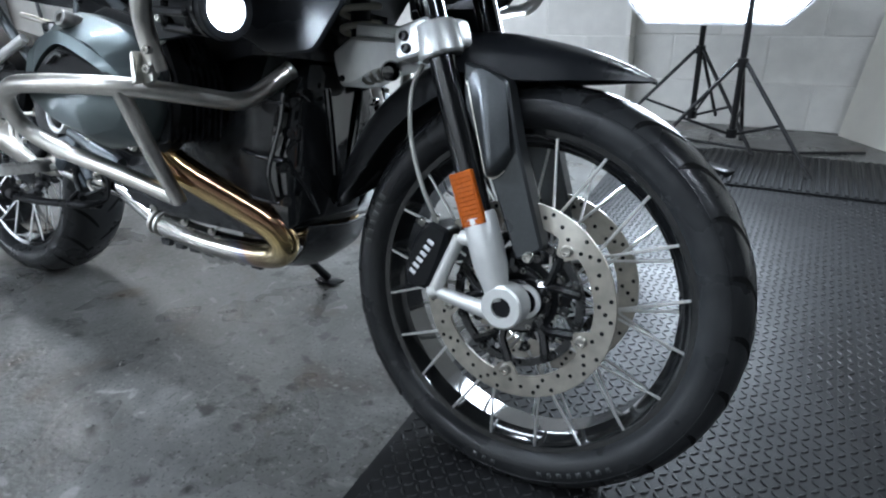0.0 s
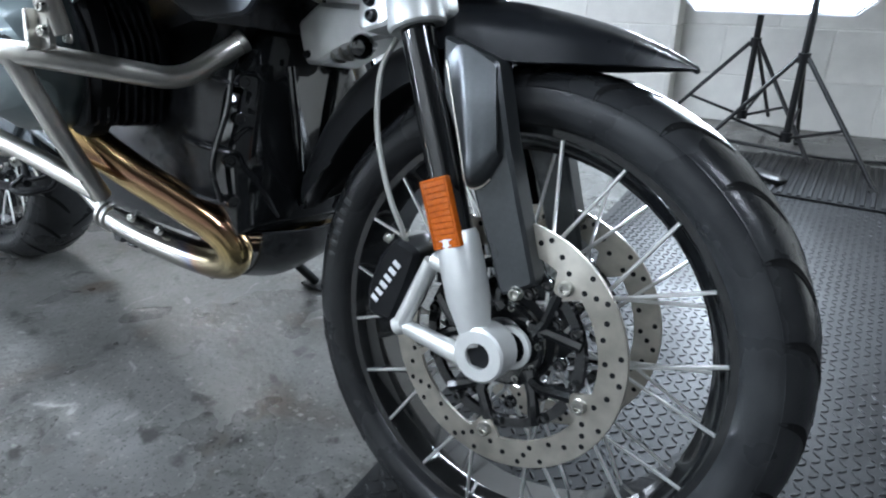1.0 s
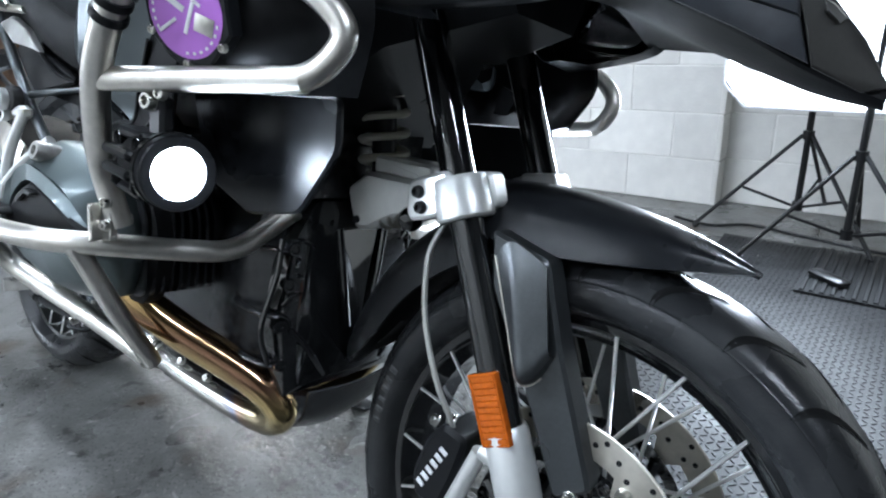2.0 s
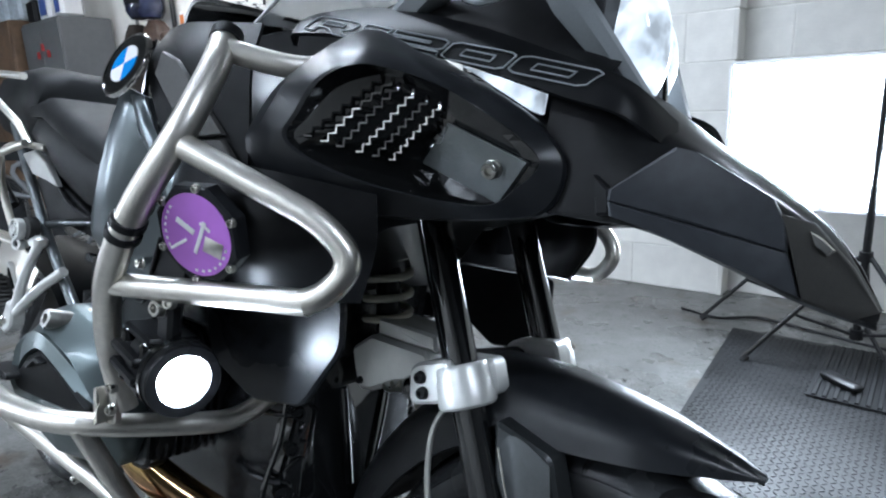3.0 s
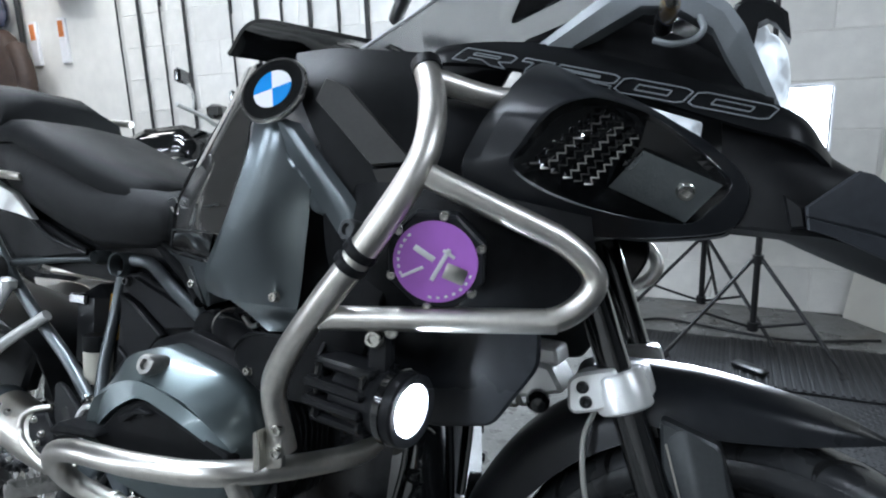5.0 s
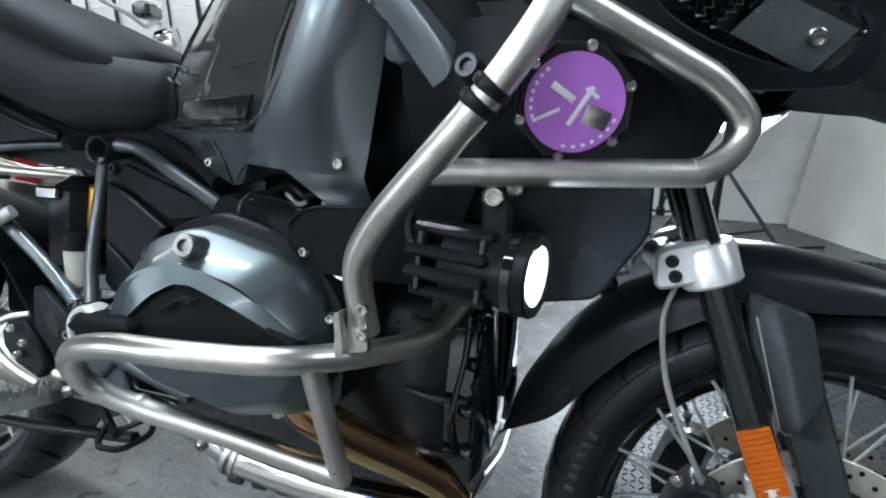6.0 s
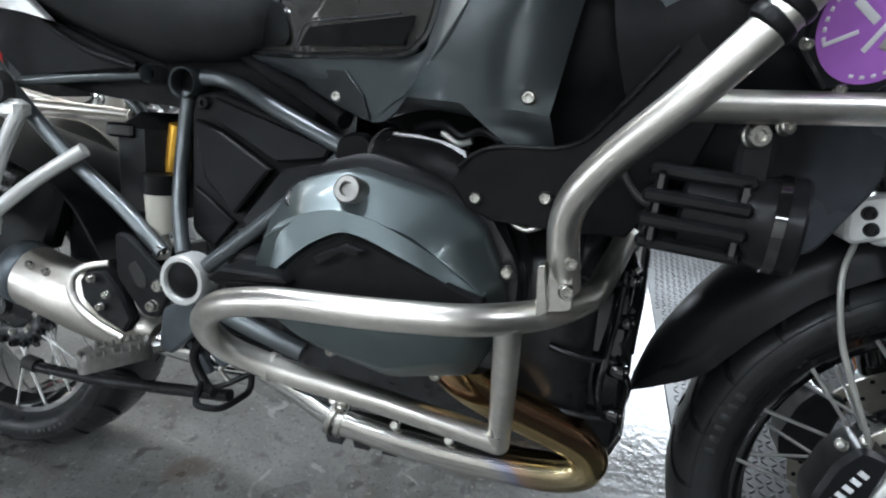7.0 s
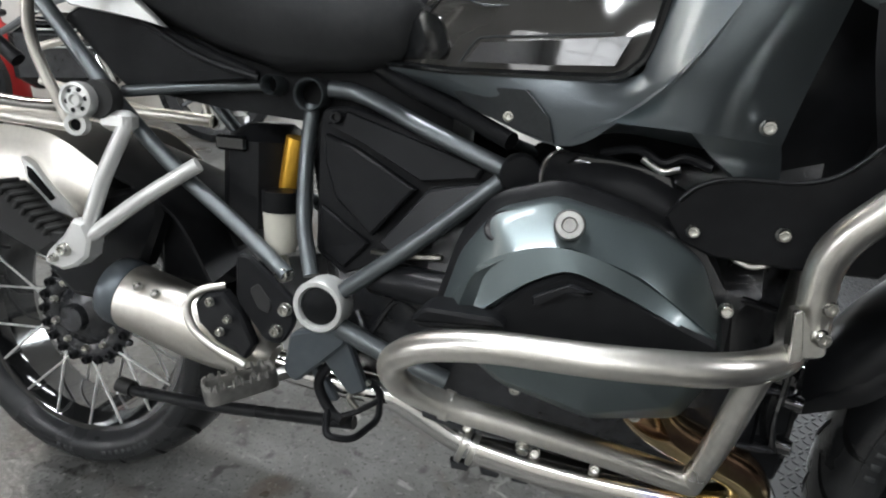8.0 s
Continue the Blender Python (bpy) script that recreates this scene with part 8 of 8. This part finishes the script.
patch(bm, [[(-0.13, -0.12, 0.06), (0.0, -0.178, 0.06), (0.13, -0.12, 0.06)], [(-0.14, -0.12, -0.05), (0.0, -0.18, -0.05), (0.14, -0.12, -0.05)]], 5, 0.004)
part("visor", bm, black_gloss, t, "dark visor")
for x, mt, lb, sc in ((-5.72, cloth_dark, "black riding jacket hanging under the helmet", 0.8), (-5.35, cloth_brown, "brown leather jacket hanging on the wall", 1.0)):
    t = thing("jacket", lb, "jacket", pose(x, 2.52, 0), "jackets on the wall")
    bm = bmesh.new()
    rings = []
    for z, w, d in ((0.98, 0.28, 0.10), (1.15, 0.29, 0.13), (1.40, 0.27, 0.13), (1.62, 0.24, 0.12), (1.74, 0.15, 0.09), (1.80, 0.06, 0.06)):
        rings.append([(w * sc * math.cos(a) * (1 + 0.05 * math.sin(5 * a + z * 3)), d * math.sin(a) * (1 + 0.12 * math.sin(7 * a)) - 0.02, z) for a in (2 * math.pi * k / 28 for k in range(28))])
    loft(bm, rings)
    part("body", bm, mt, t, angle=80)
    bm = bmesh.new()
    tube(bm, smooth_path([(0.20 * sc, -0.03, 1.66), (0.30 * sc, -0.05, 1.45), (0.30 * sc, -0.06, 1.15)], 4), 0.07, 12, radii=None)
    part("sleeve", bm, mt, t, angle=80)

# hanging straps with bright ends, boxes, pipes on the wall
for k, (x, z) in enumerate(((-4.17, 2.14), (-3.95, 2.10), (-3.74, 2.04), (-3.51, 2.06), (-3.10, 1.93), (-2.88, 2.0), (-2.68, 1.96), (-2.46, 2.07), (-2.25, 1.99), (-2.05, 2.1), (-1.85, 1.97))):
    t = thing("tie_strap", "black tie-down strap hanging on the white wall", "strap", pose(x, WALL_Y - 0.06, 0), "straps on the wall")
    bm = bmesh.new()
    box(bm, 0, 0, (z + 0.72) / 2 + 0.12, 0.030 if k % 2 else 0.018, 0.006, z - 0.55, bev=0.002)
    part("webbing", bm, hanger_black, t)
    bm = bmesh.new()
    box(bm, 0, 0.01, z + 0.25, 0.012, 0.03, 0.9, bev=0.002)
    part("rail_slot", bm, hanger_black, t)
    if k in (0, 1, 2, 4, 6, 7, 8):
        bm = bmesh.new()
        lathe(bm, [(0.0001, 0.0), (0.030, 0.0), (0.034, 0.01), (0.030, 0.02), (0.0001, 0.022)], 16, facing((0, -0.005, z + 0.05), (0, -1, 0)))
        part("buckle", bm, white_ink, t, "bright white buckle")
for x in (-5.16, -4.81):
    t = thing("switch_box", "white switch box with an orange label", "switch box", pose(x, WALL_Y - 0.07, 1.69), "switch boxes on the wall")
    bm = bmesh.new()
    box(bm, 0, 0.02, 0, 0.09, 0.03, 0.34, bev=0.006)
    part("casing", bm, white_ink, t)
    bm = bmesh.new()
    box(bm, 0, 0.004, 0.09, 0.06, 0.006, 0.12, bev=0.002)
    part("label_plate", bm, orange_paint, t, "orange label")
bm = bmesh.new()
box(bm, -4.62, WALL_Y - 0.13, 2.02, 0.40, 0.16, 0.03, bev=0.004)
box(bm, -4.62, WALL_Y - 0.10, 2.14, 0.22, 0.10, 0.20, bev=0.02)
box(bm, -4.72, WALL_Y - 0.10, 2.32, 0.07, 0.07, 0.16, bev=0.02)
tagged(part("wall_shelf", bm, mat("grey_goods", (0.16, 0.17, 0.17), 0.6)), "small wall shelf with grey goods", "shelf")
for x, r in ((-5.27, 0.022), (-5.95, 0.016)):
    bm = bmesh.new()
    tube(bm, [(x, WALL_Y - 0.08, 0.0), (x, WALL_Y - 0.08, 3.2)], r, 10)
    tagged(part("wall_pipe", bm, hanger_black if r > 0.02 else steel_paint), "thin vertical service pipe on the wall", "pipe", "wall pipes")
bm = bmesh.new()
tube(bm, [(-10.3, WALL_Y - 0.1, 2.92), (-4.9, WALL_Y - 0.1, 2.66)], 0.05, 10)
tagged(part("cable_tray", bm, steel_paint), "grey cable tray along the top of the wall", "cable tray")
t = thing("fire_extinguisher", "red fire extinguisher standing against the white wall", "fire extinguisher", pose(-4.28, 2.40, 0))
bm = bmesh.new()
lathe(bm, [(0.0001, 0.0), (0.075, 0.0), (0.08, 0.02), (0.08, 0.48), (0.06, 0.54), (0.025, 0.57), (0.02, 0.60)], 24)
part("cylinder", bm, red_paint, t)
bm = bmesh.new()
box(bm, 0, 0, 0.62, 0.05, 0.12, 0.04, bev=0.01)
part("valve_head", bm, stand_black, t)


# parked motorcycle at the back
def parked_bike(m, label, tone):
    t = thing("parked_motorcycle", label, "motorcycle", m, "parked motorcycles")
    for x in (-0.70, 0.70):
        bm = bmesh.new()
        lathe(bm, [(0.22, -0.05), (0.27, -0.06), (0.31, -0.03), (0.31, 0.03), (0.27, 0.06), (0.22, 0.05)], 36, Matrix.Translation((x, 0, 0.31)) @ SIDE, closed=True)
        w = part("tyre", bm, rubber, t)
        bm = bmesh.new()
        for k in range(6):
            a = math.pi * k / 6
            tube(bm, [(x + 0.23 * math.cos(a), 0, 0.31 + 0.23 * math.sin(a)), (x - 0.23 * math.cos(a), 0, 0.31 - 0.23 * math.sin(a))], 0.012, 6)
        part("wheel_spokes", bm, steel_paint, w)
    bm = bmesh.new()
    box(bm, -0.05, 0, 0.46, 0.50, 0.30, 0.34, bev=0.06)
    eng = part("engine", bm, black_engine, t)
    for k in range(7):
        bm = bmesh.new()
        box(bm, 0.02, 0, 0.50 + k * 0.028, 0.30, 0.38, 0.010, bev=0.003)
        part("fin", bm, alloy if k % 3 == 0 else black_engine, eng)
    for s in (-1, 1):
        pipe("fork_leg", [(0.70, s * 0.09, 0.31), (0.52, s * 0.09, 0.95)], 0.024, alloy, t, seg=10)
        pipe("frame_tube", [(0.45, s * 0.06, 0.85), (0.0, s * 0.16, 0.72), (-0.35, s * 0.15, 0.55), (-0.30, s * 0.14, 0.75), (-0.75, s * 0.10, 0.85)], 0.016, steel_paint, t, seg=8)
    bm = bmesh.new()
    loft(bm, [[(x, y * w, z + dz) for y, dz in ((-1, -0.1), (-1.05, 0), (-0.6, 0.1), (0.6, 0.1), (1.05, 0), (1, -0.1))] for x, w, z in ((0.42, 0.08, 0.88), (0.30, 0.16, 0.92), (0.05, 0.17, 0.90), (-0.10, 0.12, 0.84))])
    part("tank", bm, tone, t, angle=70)
    bm = bmesh.new()
    loft(bm, [[(x, y * w, z + dz) for y, dz in ((-1, -0.04), (-0.8, 0.03), (0.8, 0.03), (1, -0.04))] for x, w, z in ((-0.08, 0.12, 0.84), (-0.40, 0.15, 0.82), (-0.78, 0.10, 0.90))])
    part("seat", bm, seat_black, t)
    pipe("handlebar", [(0.42, -0.38, 1.10), (0.46, -0.15, 1.06), (0.48, 0.0, 1.02), (0.46, 0.15, 1.06), (0.42, 0.38, 1.10)], 0.013, alloy, t, seg=8)
    bm = bmesh.new()
    lathe(bm, [(0.0001, -0.10), (0.07, -0.08), (0.095, 0.0), (0.09, 0.03), (0.0001, 0.05)], 22, facing((0.62, 0, 0.92), (1, 0, -0.05)))
    part("headlamp", bm, chrome, t)
    for s in (-1, 1):
        pipe("mirror_stalk", [(0.45, s * 0.25, 1.08), (0.47, s * 0.28, 1.18), (0.45, s * 0.34, 1.24)], 0.007, alloy, t, seg=6)
        bm = bmesh.new()
        box(bm, 0.45, s * 0.36, 1.26, 0.04, 0.13, 0.08, bev=0.015)
        part("mirror", bm, black_gloss, t)
    bm = bmesh.new()
    box(bm, 0.50, 0, 1.10, 0.10, 0.20, 0.09, bev=0.02)
    part("gauges", bm, black_gloss, t)
    pipe("exhaust", [(0.15, -0.15, 0.45), (0.20, -0.2, 0.25), (-0.2, -0.2, 0.22), (-0.75, -0.2, 0.35)], 0.035, chrome, t, seg=12)
    return t


parked_bike(pose(-3.42, 2.05, 0, -8, 0, 20), "black motorcycle with chrome parts parked at the wall", black_gloss)
b2 = parked_bike(pose(-4.6, 0.7, 0, -8, 0, 245), "grey motorcycle with a tall screen parked behind", tank_paint)
bm = bmesh.new()
patch(bm, [[(0.55, -0.17, 1.02), (0.60, 0, 1.02), (0.55, 0.17, 1.02)], [(0.42, -0.16, 1.25), (0.47, 0, 1.27), (0.42, 0.16, 1.25)], [(0.32, -0.10, 1.42), (0.36, 0, 1.45), (0.32, 0.10, 1.42)]], 5, 0.004, (-1, 0, 0))
part("tall_screen", bm, screen_clear, b2, "clear tall screen")


# blocks of the wall near the lights
def block_mesh(w, h, d, seed):
    rnd = random.Random(seed)
    bm = bmesh.new()
    box(bm, 0, 0, 0, w, d, h, bev=0.004)
    for v in bm.verts:
        v.co += Vector((rnd.uniform(-1, 1) * 0.0012, rnd.uniform(-1, 1) * 0.0012, rnd.uniform(-1, 1) * 0.0012))
    return mesh_of("block", bm, block_paint, smooth=False)


BW, BH, BD = 0.4465, 0.2225, 0.03
variants = [block_mesh(BW, BH, BD, k) for k in range(4)]
halves = [block_mesh(BW / 2 - 0.002, BH, BD, 10 + k) for k in range(2)]
rnd = random.Random(5)
for x0, cols, y in ((-0.545, 5, WALL_Y + 0.081), (-0.532 - 0.450 * 8, 8, WALL_Y - 0.029)):
    for r in range(10):
        shift = 0.225 if r % 2 else 0.0
        for c in range(cols + (1 if shift else 0)):
            half_first = shift and c == 0
            half_last = shift and c == cols
            if half_first or half_last:
                ob = new("block", halves[rnd.randrange(2)])
                x = x0 + 0.1125 if half_first else x0 + cols * 0.45 - 0.1125
            else:
                ob = new("block", variants[rnd.randrange(4)])
                x = x0 + 0.225 + c * 0.45 - (shift if shift else 0) + (0.45 if False else 0)
                if shift:
                    x = x0 + c * 0.45
            ob.matrix_basis = pose(x, y + rnd.uniform(-1, 1) * 0.001, 0.112 + r * 0.2255)
            ob.parent = wall_north
# return of the pier beside the recess
for r in range(10):
    ob = new("block", halves[r % 2])
    ob.matrix_basis = pose(-0.536, WALL_Y + 0.065, 0.112 + r * 0.2255, 0, 0, 90)
    ob.parent = wall_north
